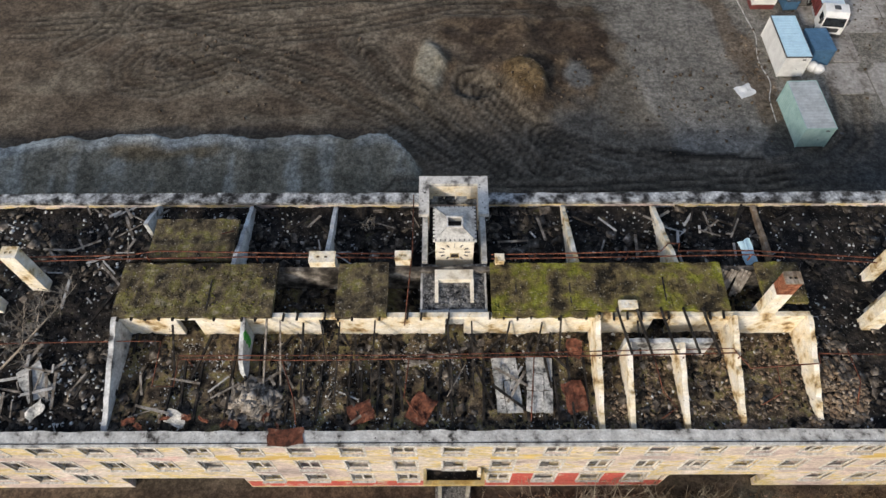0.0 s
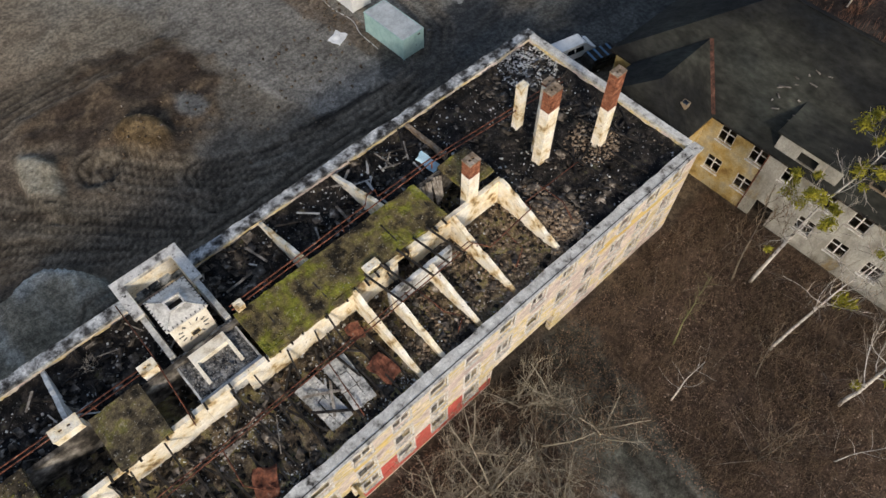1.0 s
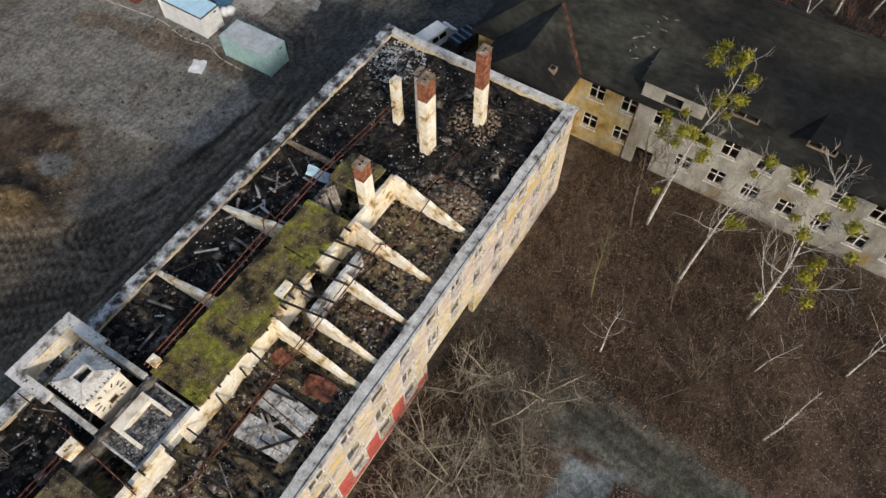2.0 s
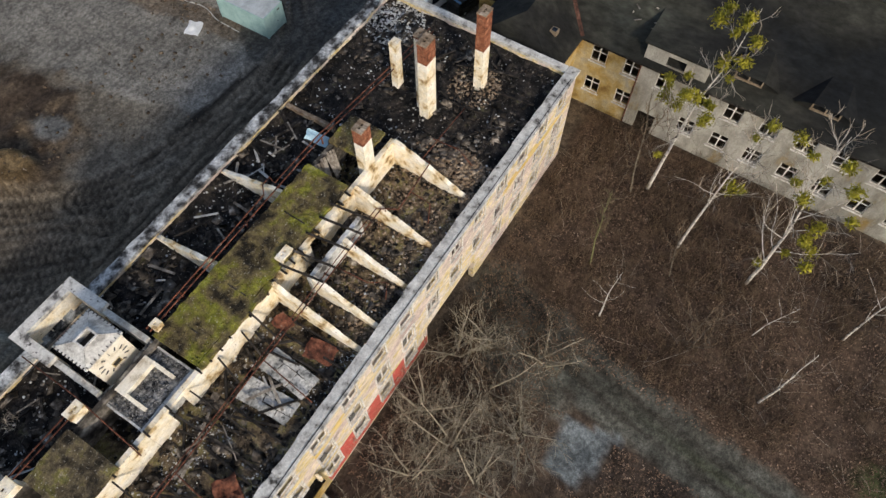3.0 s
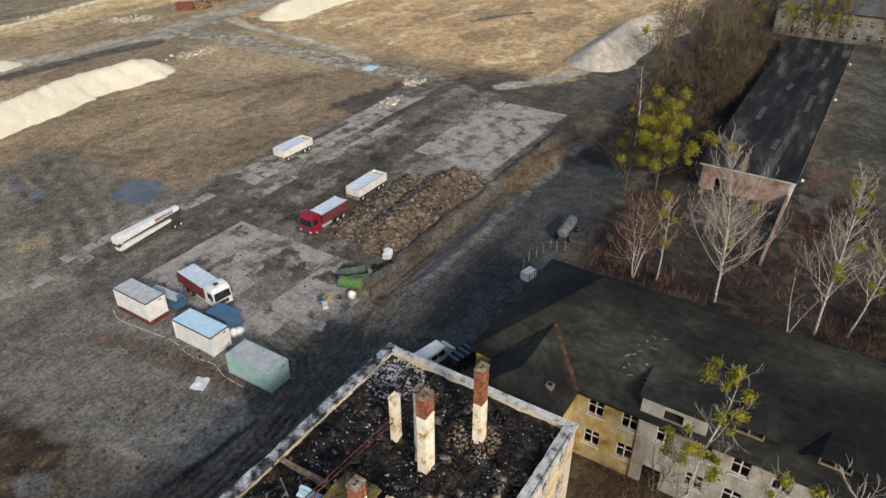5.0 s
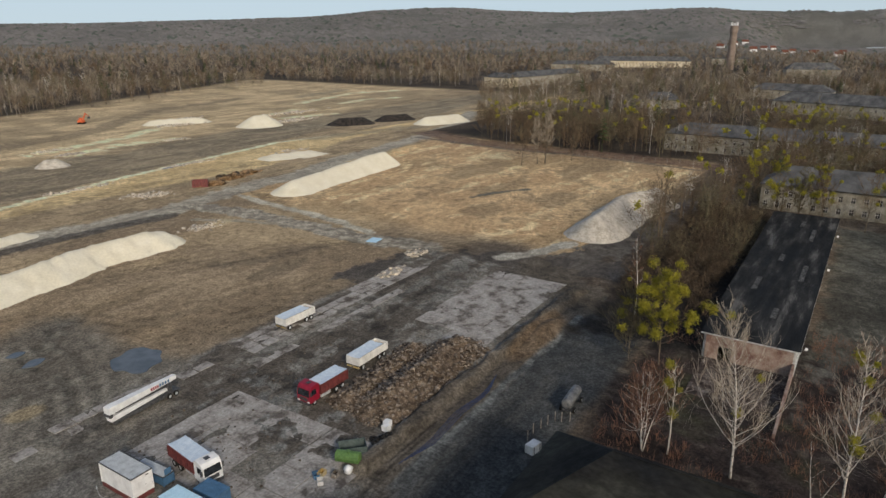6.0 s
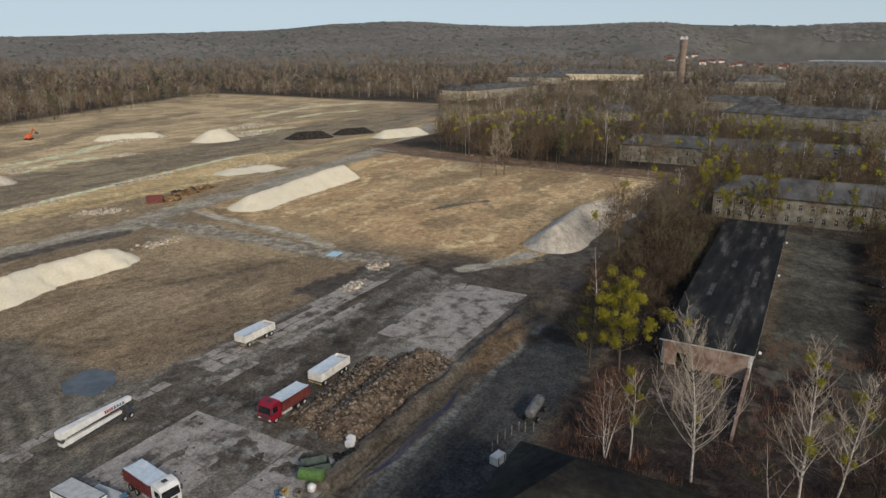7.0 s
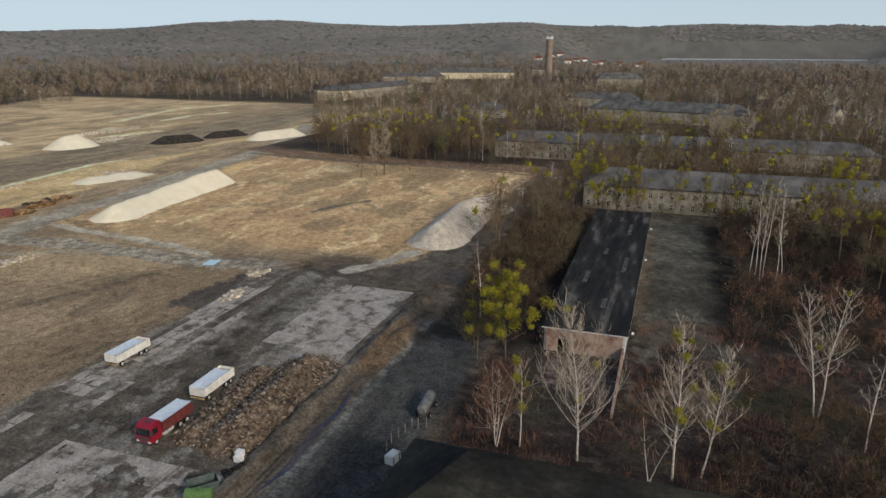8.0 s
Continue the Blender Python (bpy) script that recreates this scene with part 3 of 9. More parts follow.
    mix(band([(20, 87), (29, 85.7), (34, 81), (40, 78.5)], 2.6, 0.7) * 0.8, (0.29, 0.252, 0.20))
    mix(blot(38, 93, 3.0, 2.0) * 0.8, (0.33, 0.25, 0.15))
    # mud over the old slab yard
    yard = inside(x, y, 36, 130, 46.5, 87, 1.0, 2.0)
    mix(yard, (0.104, 0.085, 0.068), (0.182, 0.154, 0.126), n1 * 0.5 + n5 * 0.5)
    mix(yard * ramp(n5 * 0.6 + n6 * 0.4, 0.52, 0.60) * 0.75, (0.255, 0.232, 0.202))
    mix(yard * ramp(n2, 0.60, 0.68) * 0.6, (0.058, 0.049, 0.042))
    near_yard = inside(x, y, 38, 64, 40, 76, 1.5, 3.0)
    mix(near_yard * ramp(n1 * 0.6 + n6 * 0.4, 0.46, 0.54), (0.170, 0.158, 0.142), (0.235, 0.220, 0.200))
    # paler grey wedge with drag marks
    mix(inside(x, y, 13, 50, 36.5, 80, 3.0, 7.0, 12) * 0.7, (0.132, 0.113, 0.092), (0.195, 0.168, 0.138), n1)
    wedge = ramp(np.minimum(np.minimum(x - 17 - 0.25 * (66 - y), 35.5 - x), np.minimum(y - 42.0, 74 - y)) + 2.4 * (n2 - 0.5), -0.8, 0.8)
    drag = fbm(x + 0.30 * y, y * 0.12, 1.6, 4, 66)
    mix(wedge * 0.85, (0.165, 0.148, 0.131), (0.235, 0.212, 0.190), n1 * 0.5 + drag * 0.5)
    mix(wedge * ramp(drag, 0.60, 0.70) * 0.3, (0.085, 0.072, 0.060))
    mix(wedge * ramp(vnoise(x, y, 0.5, 67), 0.84, 0.95) * 0.7, (0.045, 0.037, 0.030))
    mix(band([(30, 66), (32, 58), (33, 50), (33, 44)], 1.5, 0.9) * 0.7, (0.080, 0.055, 0.036), (0.13, 0.09, 0.06))
    # narrow near-black streak along the wedge's south edge
    mix(band([(16, 42.6), (18, 42.3), (22.7, 41.8), (28, 41.4), (30.5, 41.1)], 0.55, 0.8) * 0.95, (0.022, 0.018, 0.015))
    # haul track along the back of the building
    mix(band([(-4, 34), (20, 35), (44, 36.5), (52, 39)], 5.5, 0.5) * 0.75, (0.122, 0.100, 0.078), (0.170, 0.142, 0.112), n4)
    # dark patch with a pointed west end, north-east of the ruin
    mix(ramp(np.minimum(x - 30.5 - 0.5 * np.abs(y - 42), 47 - x) + 2.5 * (n2 - 0.5), -0.5, 0.5) * ramp(np.minimum(y - 33, 46.2 - y) + 1.5 * (n2 - 0.5), -0.5, 0.5) * 0.9, (0.040, 0.038, 0.036), (0.062, 0.058, 0.054), n1)
    # asphalt road between yard and ruin, kerb side
    road = inside(x, y, 39.5, 122, 27.6, 40.5, 0.8, 1.2)
    mix(road, (0.042, 0.042, 0.042), (0.073, 0.071, 0.067), n1 * 0.5 + n5 * 0.5)
    mix(road * ramp(n5 * 0.6 + n6 * 0.4, 0.55, 0.63) * 0.5, (0.088, 0.083, 0.076))
    mix(ramp(1 - np.abs(y - 40.6 - 1.2 * (n2 - 0.5)) / 1.0, 0, 0.6) * inside(x, y, 52, 124, 38, 44, 1), (0.085, 0.084, 0.080), (0.170, 0.166, 0.153), n6)
    mix(inside(x, y, 51, 126, 41.4, 46.5, 0.6, 0.8), (0.098, 0.078, 0.060), (0.160, 0.129, 0.100), n5)
    z += 0.9 * inside(x, y, 53, 124, 44.8, 47.2, 0.6, 0.7) * (0.5 + n2)
    mix(band([(118, 41), (126, 50), (134, 60)], 6, 0.7), (0.085, 0.068, 0.052), (0.13, 0.105, 0.08))
    z += 1.5 * np.exp(-((x - 101) / 7) ** 2 - ((y - 43.5) / 2.2) ** 2)
    mix(blot(100, 43.6, 11, 3.0, 0.5), (0.130, 0.088, 0.056), (0.185, 0.130, 0.085), n6)
    # gravel bank behind the building: scalloped crest, face falling towards the wall
    lobe = np.abs(np.sin(x * 0.42 + 2.2 * vnoise(x, 0 * y, 9, 72)))
    crest = 42.3 + 0.9 * lobe + 0.5 * (n2 - 0.5) - 1.2 * ramp(x, -34, -42)
    rim_x = ramp(-1.9 - x - 0.12 * np.maximum(0, y - 38) ** 2 + 0.8 * (n2 - 0.5), -0.4, 0.4) * ramp(x, -80, -74)
    bank = rim_x * ramp(crest - y, -0.7, 0.15) * ramp(y, 34.0, 34.6)
    chute = fbm(x, y * 0.16, 1.5, 4, 71)
    mix(bank, (0.190, 0.165, 0.125), (0.270, 0.240, 0.190), chute)
    mix(bank * ramp(chute * 0.75 + n6 * 0.25, 0.52, 0.62) * 0.8, (0.320, 0.305, 0.270))
    mix(bank * blot(-26, 41.2, 4.5, 1.3, 0.8, 0.4, n2) * 0.8, (0.200, 0.140, 0.078))
    # sunlit edge of the crest, put into the colour as a pale band
    mix(bank * ramp(1.3 - np.abs(crest - y - 0.5), 0, 0.9) * ramp(n1 + 0.4 * n2, 0.55, 0.8) * 0.85, (0.29, 0.295, 0.29), (0.40, 0.405, 0.40), n6)
    z += bank * (2.1 * ramp(y, 33.5, crest) - 0.35 * lobe * ramp(y, 36, 42) + 0.25 * (chute - 0.5))
    # diggings and pale lumps in the field
    dug = ramp(1 - np.hypot((x - 10.5) / 11.5, (y - 57) / 10.5) + 0.9 * (n1 - 0.5) + 0.5 * (n2 - 0.5), 0.08, 0.22)
    mix(dug, (0.048, 0.033, 0.024), (0.092, 0.064, 0.043), n6 * 0.5 + n2 * 0.5)
    mix(dug * ramp(n6, 0.58, 0.68) * 0.6, (0.135, 0.095, 0.062))
    pile = blot(8.6, 51.6, 3.0, 3.0, 0.35, 0.45, n2)
    mix(pile, (0.110, 0.070, 0.034), (0.172, 0.115, 0.060), n6)
    hollow = blot(3.4, 51.2, 2.6, 2.0, 0.3, 0.4, n2)
    mix(hollow * 0.8, (0.040, 0.028, 0.020), (0.070, 0.048, 0.034), n6)
    z += 1.0 * (n2 - 0.35) * dug + 1.3 * pile - 0.6 * hollow
    mix(blot(14.2, 53.0, 2.0, 2.8, 0.5, 0.4, n2) * 0.85, (0.125, 0.118, 0.112), (0.18, 0.172, 0.165), n6)
    lump = ramp(1 - np.hypot((x + 1.4 + 0.05 * (y - 53)) / 1.9, (y - 53.4) / 5.4) + 0.8 * (n2 - 0.5), 0, 0.3)
    mix(lump, (0.19, 0.160, 0.118), (0.28, 0.240, 0.185), n6)
    z += 0.6 * lump
    for cx, cy, rx, ry in ((-39, 52, 5, 4), (-37, 62, 6, 4), (-18, 63, 7, 3), (-8, 60, 5, 3), (-24, 50.5, 6, 1.6), (-15, 46.5, 9, 1.2), (14, 68, 7, 4)):
        mix(blot(cx, cy, rx, ry, 0.9, 0.5, n2) * 0.5, (0.150, 0.122, 0.092), (0.20, 0.165, 0.125), n6)
    # courtyard with fallen leaves
    court = inside(x, y, -40, 43.6, -70, 11, 0.4, 0.6)
    mix(court, (0.040, 0.029, 0.023), (0.078, 0.054, 0.040), n1 * 0.5 + n2 * 0.5)
    mix(court * ramp(n3, 0.50, 0.62) * 0.6, (0.095, 0.058, 0.038))
    mix(court * ramp(vnoise(x, y, 0.9, 61), 0.62, 0.9) * 0.55, (0.14, 0.095, 0.064))
    lane = near_line(x, y, [(16.4, -44), (17.6, -17.4), (18.2, -10.5), (19.2, -3.5), (20.6, 1.8), (22.4, 8.6)])
    mix(court * ramp(1.35 - lane / 2.0 + (n2 - 0.5) * 1.1, 0, 0.5) * 0.85, (0.062, 0.060, 0.050), (0.115, 0.112, 0.094), n6)
    for off in (0.75, 1.0):
        mix(court * np.exp(-((lane - off) / 0.22) ** 2) * (0.3 + 0.5 * n2), (0.034, 0.027, 0.021))
    mix(court * np.exp(-(lane / 0.4) ** 2) * 0.6 * ramp(y, 0, -12), (0.055, 0.060, 0.030))
    mix(court * blot(17.6, 4.2, 2.6, 4.6, 0.9, 0.5, n2) * 0.7, (0.075, 0.074, 0.062), (0.13, 0.128, 0.108), n6)
    mix(court * blot(23, -24, 2.4, 5.0, 0.8, 0.5, n2) * 0.7, (0.050, 0.066, 0.022))
    plate = ramp(np.minimum(np.minimum((x - 11.6) - 0.15 * (y + 3), 16.4 - x - 0.25 * (y + 3)), np.minimum(y + 4.6 - 0.35 * (16 - x) * 0.6, -0.6 - y)) + 0.7 * (n2 - 0.5), -0.05, 0.2)
    mix(court * plate * 0.92, (0.110, 0.120, 0.126), (0.165, 0.176, 0.182), n6)
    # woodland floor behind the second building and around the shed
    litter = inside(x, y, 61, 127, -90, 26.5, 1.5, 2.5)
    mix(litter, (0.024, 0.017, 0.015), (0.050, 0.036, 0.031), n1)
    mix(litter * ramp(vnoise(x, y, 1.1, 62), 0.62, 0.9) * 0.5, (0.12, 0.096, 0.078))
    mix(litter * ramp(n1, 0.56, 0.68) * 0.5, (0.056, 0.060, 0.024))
    old_yard = inside(x, y, 115, 205, -13, 3.5, 1.5, 2.5)
    mix(old_yard, (0.054, 0.048, 0.038), (0.128, 0.118, 0.094), n1 * 0.5 + n2 * 0.5)
    mix(old_yard * ramp(n2 * 0.6 + n6 * 0.4, 0.54, 0.60) * 0.7, (0.048, 0.043, 0.033))
    mix(inside(x, y, 92, 118, -12, 4.0, 1.0, 3.0) * 0.7 * ramp(n2, 0.42, 0.6), (0.085, 0.076, 0.062), (0.15, 0.137, 0.114), n6)
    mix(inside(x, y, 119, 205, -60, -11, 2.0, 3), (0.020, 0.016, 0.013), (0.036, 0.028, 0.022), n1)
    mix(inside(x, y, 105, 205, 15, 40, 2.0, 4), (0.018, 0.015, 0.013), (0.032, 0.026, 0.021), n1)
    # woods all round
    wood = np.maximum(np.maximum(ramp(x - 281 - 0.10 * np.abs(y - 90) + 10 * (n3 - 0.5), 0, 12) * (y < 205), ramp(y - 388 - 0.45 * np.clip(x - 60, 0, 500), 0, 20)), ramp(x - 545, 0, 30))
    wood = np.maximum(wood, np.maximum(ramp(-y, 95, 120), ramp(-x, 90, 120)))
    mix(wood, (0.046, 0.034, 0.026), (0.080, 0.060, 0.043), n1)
    mix(band([(300, 200), (286, 170), (283, 140), (284, 113), (284, 88), (280, 52)], 9, 0.5) * 0.85, (0.13, 0.075, 0.055), (0.19, 0.12, 0.085))
    mix(band([(284, 196), (279, 172), (275, 140), (276, 113), (275, 90), (270, 55)], 2.0, 0.5) * 0.7, (0.13, 0.11, 0.09))
    # haze put into the ground colour: greyer and paler with distance
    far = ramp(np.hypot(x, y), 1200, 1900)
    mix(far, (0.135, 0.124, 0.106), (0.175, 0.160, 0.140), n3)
    # tyre tracks: several ruts each, with the soil pushed up beside them
    for k, pts in enumerate(TRACKS):
        px, py = [p[0] for p in pts], [p[1] for p in pts]
        here = (x > min(px) - 4) & (x < max(px) + 4) & (y > min(py) - 4) & (y < max(py) + 4)
        if not here.any():
            continue
        xs, ys = x[here], y[here]
        d = near_line(xs, ys, pts) + 0.25 * (n1[here] - 0.5)
        near = ramp(-(ys + 0.35 * xs), -74, -62)
        wide = 0.27 + 0.28 * (1 - near) + 0.5 * ramp(xs, 120, 150)
        keep = ramp(n1[here] + 0.6 * n2[here], 0.58 - 0.20 * near, 0.88 - 0.20 * near) * (0.45 + 0.55 * near) * (1 - 0.8 * ramp(xs, 30, 35) * ramp(-ys, -44, -41))
        for off in (0.6, 1.5) if near.max() > 0.5 else (1.0, 1.9):
            rut, berm = np.exp(-((d - off) / wide) ** 2) * keep, np.exp(-((d - off - 0.32) / wide) ** 2) * keep * near
            z[here] += 0.10 * berm - 0.18 * rut
            a = np.clip(rut * 1.6 * (0.4 + n6[here]), 0, 1.0)[:, None]
            col[here] = col[here] * (1 - a * ((0.55 + 0.1 * (k % 3)) * (0.55 + 0.45 * near))[:, None])
            a = np.clip(berm * (n6[here] + 0.15), 0, 0.7)[:, None]
            col[here] = col[here] * (1 - a) + np.array((0.185, 0.150, 0.115)) * a
    col *= np.array([0.95, 1.0, 0.99])
    flat = 1 - ramp(np.hypot(x, y), 300, 500) * 0.6
    return col, z * flat + hill_height(x, y)


gx, gy = np.meshgrid(GX, GY, indexing="ij")
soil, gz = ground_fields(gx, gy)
# level bed under the buildings
for bx0, bx1, by0, by1 in ((-36, 38, 10.5, 30.5), (43, 63, -75, 26), (90, 198, 3, 24)):
    bed = ramp(np.minimum(np.minimum(gx - bx0, bx1 - gx), np.minimum(gy - by0, by1 - gy)), -1.5, 0.2)
    gz = gz * (1 - bed) - 0.05 * bed
ni, nj = gx.shape
idx = np.arange(ni * nj).reshape(ni, nj)
quads = np.stack([idx[:-1, :-1], idx[1:, :-1], idx[1:, 1:], idx[:-1, 1:]], -1).reshape(-1, 4)
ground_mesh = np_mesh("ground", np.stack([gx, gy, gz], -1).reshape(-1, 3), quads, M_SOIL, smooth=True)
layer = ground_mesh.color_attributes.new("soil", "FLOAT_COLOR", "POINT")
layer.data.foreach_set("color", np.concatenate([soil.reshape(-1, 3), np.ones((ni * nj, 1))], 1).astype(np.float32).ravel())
ground = tagged(new("ground", ground_mesh), "churned brown soil, sand and leaf litter of a cleared site", "ground", kind="structure")


def ground_z(x, y):
    """Height of the sheet at a place."""
    i = int(np.clip(np.searchsorted(GX, x) - 1, 0, ni - 2))
    j = int(np.clip(np.searchsorted(GY, y) - 1, 0, nj - 2))
    u, v = (x - GX[i]) / (GX[i + 1] - GX[i]), (y - GY[j]) / (GY[j + 1] - GY[j])
    return float((gz[i, j] * (1 - u) + gz[i + 1, j] * u) * (1 - v) + (gz[i, j + 1] * (1 - u) + gz[i + 1, j + 1] * u) * v)


# ---- heaps of sand, gravel and rubble ----
def heap(name, path, half_width, height, material, label, rough=0.15, seed=0, category="heap", step=0.8, slope=0.0):
    """A long heap with a ridge along path; ends fall off at the angle of rest."""
    xs, ys = [p[0] for p in path], [p[1] for p in path]
    m = half_width + 2
    nx, ny = int((max(xs) - min(xs) + 2 * m) / step) + 1, int((max(ys) - min(ys) + 2 * m) / step) + 1
    hx, hy = np.meshgrid(np.linspace(min(xs) - m, max(xs) + m, nx), np.linspace(min(ys) - m, max(ys) + m, ny), indexing="ij")
    d = near_line(hx, hy, path)
    w = (fbm(hx, hy, half_width * 1.2, 4, seed) - 0.5) * 2
    h = height * np.clip(1 - d / (half_width * (1 + 0.16 * w)), -0.05, None)
    h = height * (1 - np.sqrt((1 - h / height) ** 2 + 0.004)) * 1.05
    h = h * (1 + 0.22 * (fbm(hx, hy, half_width * 0.9, 3, seed + 5) - 0.5) + (slope * (hx - min(xs)) / max(1.0, max(xs) - min(xs)) - slope / 2)) + rough * (fbm(hx, hy, 1.8, 3, seed + 9) - 0.5)
    base = min(ground_z(px, py) for px, py in path)
    hz = np.where(d < half_width * 1.3, h, -0.4) + base - 0.08
    k = np.arange(nx * ny).reshape(nx, ny)
    q = np.stack([k[:-1, :-1], k[1:, :-1], k[1:, 1:], k[:-1, 1:]], -1).reshape(-1, 4)
    ok = (hz.ravel()[q] > base - 0.3).any(1)
    return tagged(new(name, np_mesh(name, np.stack([hx, hy, hz], -1).reshape(-1, 3), q[ok], material, smooth=True)), label, category)


heap("sand_heap", [(158, 160), (186, 163), (214, 164.5)], 7.2, 4.8, M_SAND, "long pale sand heap with steep flanks on the cleared field", 0.12, 3, slope=0.35)
heap("sand_heap", [(48, 141), (64, 143), (80, 147), (97, 146)], 6.8, 4.4, M_SAND, "long wavy pale sand heap with several tips", 1.1, 11)
heap("gravel_heap", [(164, 57.5), (186, 58.5), (206, 54)], 8.0, 5.8, M_GSAND, "smooth grey-beige gravel heap with grooved flanks", 0.2, 8)
heap("sand_heap", [(270, 299), (275, 297)], 11, 6.5, M_SAND, "cone-shaped pale sand heap far on the field", 0.3, 5, step=1.5)
heap("sand_heap", [(330, 222), (352, 214)], 8, 4.5, M_SAND, "low pale sand bank beside the far track", 0.3, 15, step=1.2)
heap("sand_heap", [(200, 213), (216, 207)], 7, 1.8, M_SAND, "rough low pile of pale dug sand", 0.9, 25, step=0.9)
heap("rubble_heap", [(242, 353), (265, 340)], 6, 3, M_SAND, "low heap of pale broken rubble", 1.2, 35, step=1.2)
heap("sand_heap", [(138, 273), (141, 271)], 5, 3.4, M_GSAND, "small cone of yellow sand", 0.3, 36, step=0.8)
heap("sand_heap", [(62, 178), (82, 181)], 4, 1.6, M_SAND, "low ridge of pale sand along the track", 0.5, 37, step=0.8)
heap("soil_heap", [(300, 262), (312, 255)], 8, 4, M_BLACK, "dark heap of black soil", 0.4, 38, step=1.2)
heap("soil_heap", [(330, 252), (342, 246)], 7, 3.5, M_BLACK, "dark heap of black soil", 0.4, 39, step=1.2)
M_EARTH = surface("stony_earth", [(0.36, (0.055, 0.040, 0.028)), (0.48, (0.105, 0.078, 0.054)), (0.60, (0.175, 0.130, 0.088)), (0.70, (0.26, 0.215, 0.165))], 1.2, 0.95, 0.8, 0.08, 0.3, 0.15, detail=9.0, mottle=(0.5, 0.3), specks=(0.3, 0.62, (0.33, 0.29, 0.24)))
RUBBLE_RIDGES = (([(66, 51.8), (76, 52.2), (87, 52.6)], 4.6, 2.5), ([(65, 57.2), (74, 57.8), (83, 58.6)], 2.9, 1.3))
for ridge, wide, tall in RUBBLE_RIDGES:
    heap("rubble_heap", ridge, wide, tall, M_EARTH, "long heap of earth with broken brick and concrete", 1.2, 41, step=0.45)

# ---- the burnt barracks building ----
BX0, BX1, FY, BY = -35.4, 37.1, 11.25, 29.4
Z_EAVE, Z_FLOOR, Z_SLAB = 10.6, 9.85, 12.6
barracks = thing("ruined_barracks", (0.83, 20, 0), "burnt-out three-storey barracks without a roof, yellow and red render", "building")


def wall_with_openings(mesh, u0, u1, z0, z1, holes, place, thick):
    """A wall with openings cut through; place(u, w, z) gives the point at u along it and w into it."""
    us = sorted({u0, u1, *[h[0] for h in holes], *[h[1] for h in holes]})
    zs = sorted({z0, z1, *[h[2] for h in holes], *[h[3] for h in holes]})

    def solid(i, k):
        if not (0 <= i < len(us) - 1 and 0 <= k < len(zs) - 1):
            return False
        um, zm = (us[i] + us[i + 1]) / 2, (zs[k] + zs[k + 1]) / 2
        return not any(a < um < b and c < zm < d for a, b, c, d in holes)

    for i in range(len(us) - 1):
        for k in range(len(zs) - 1):
            if not solid(i, k):
                continue
            a, b, c, d = us[i], us[i + 1], zs[k], zs[k + 1]
            mesh.add([place(a, 0, c), place(b, 0, c), place(b, 0, d), place(a, 0, d)], [(0, 1, 2, 3)])
            mesh.add([place(a, thick, c), place(b, thick, c), place(b, thick, d), place(a, thick, d)], [(3, 2, 1, 0)])
            for di, dk, p in ((-1, 0, [(a, c), (a, d)]), (1, 0, [(b, d), (b, c)]), (0, -1, [(b, c), (a, c)]), (0, 1, [(a, d), (b, d)])):
                if not solid(i + di, k + dk):
                    (pu, pz), (qu, qz) = p
                    mesh.add([place(pu, 0, pz), place(qu, 0, qz), place(qu, thick, qz), place(pu, thick, pz)], [(0, 1, 2, 3)])
    return mesh


WIN_X = [0.75 + 3.1 * k for k in range(-11, 12)]
ROWS_Z = [(1.65, 3.65), (4.85, 6.95), (8.4, 10.0)]
GATES = [(-22.0, -13.6, -0.3, 2.55), (15.4, 22.2, -0.3, 3.1)]
holes, front_windows = [], []
for cx in WIN_X:
    for r, (za, zb) in enumerate(ROWS_Z):
        if r == 0 and (any(a - 0.8 < cx < b + 0.8 for a, b, _, _ in GATES) or abs(cx - 0.75) < 1):
            continue
        holes.append((cx - 0.7, cx + 0.7, za, zb))
        front_windows.append((cx, za, zb))
holes += GATES + [(-1.0, 2.5, 0.0, 3.4)]
part("wall", wall_with_openings(Mesh(), BX0, BX1, -0.3, 10.3, holes, lambda u, w, z: (u, FY + w, z), 0.45), M_FACADE, barracks, "yellow render facade, stained and flaking")
back_holes = [(cx - 0.7, cx + 0.7, za, zb) for cx in WIN_X for za, zb in ROWS_Z]
part("wall", wall_with_openings(Mesh(), -BX1, -BX0, -0.3, 10.3, [(-b, -a, c, d) for a, b, c, d in back_holes], lambda u, w, z: (-u, BY - 0.25 - w, z), 0.45), M_FACADE, barracks, "yellow render rear wall")
for x, s in ((BX0, 1), (BX1, -1)):
    m = Mesh()
    m.box(min(x, x + s * 0.45), FY + 0.45, -0.3, max(x, x + s * 0.45), BY - 0.7, 10.3)
    part("wall", m, M_FACADE, barracks, "yellow render gable end")
part("wall", Mesh().box(BX0 - 22, FY + 0.1, -0.3, BX0 - 0.02, BY - 0.3, 10.3), M_FACADE, barracks, "plain continuation of the block")
# plinth band in faded red
m = Mesh()
for a, b in ((-13.5, -1.1), (2.6, 15.3)):
    m.box(a, FY - 0.03, 0.35, b, FY, 1.6)
part("plinth", m, M_RED, barracks, "faded red painted band at the foot")
for k in range(2, 5):
    cx = 0.75 + 3.1 * k
    part("painted_panel", Mesh().box(cx - 2.3, FY - 0.025, 1.7, cx - 0.8, FY - 0.002, 3.6), M_RED, barracks, "faded red painted panel between windows")


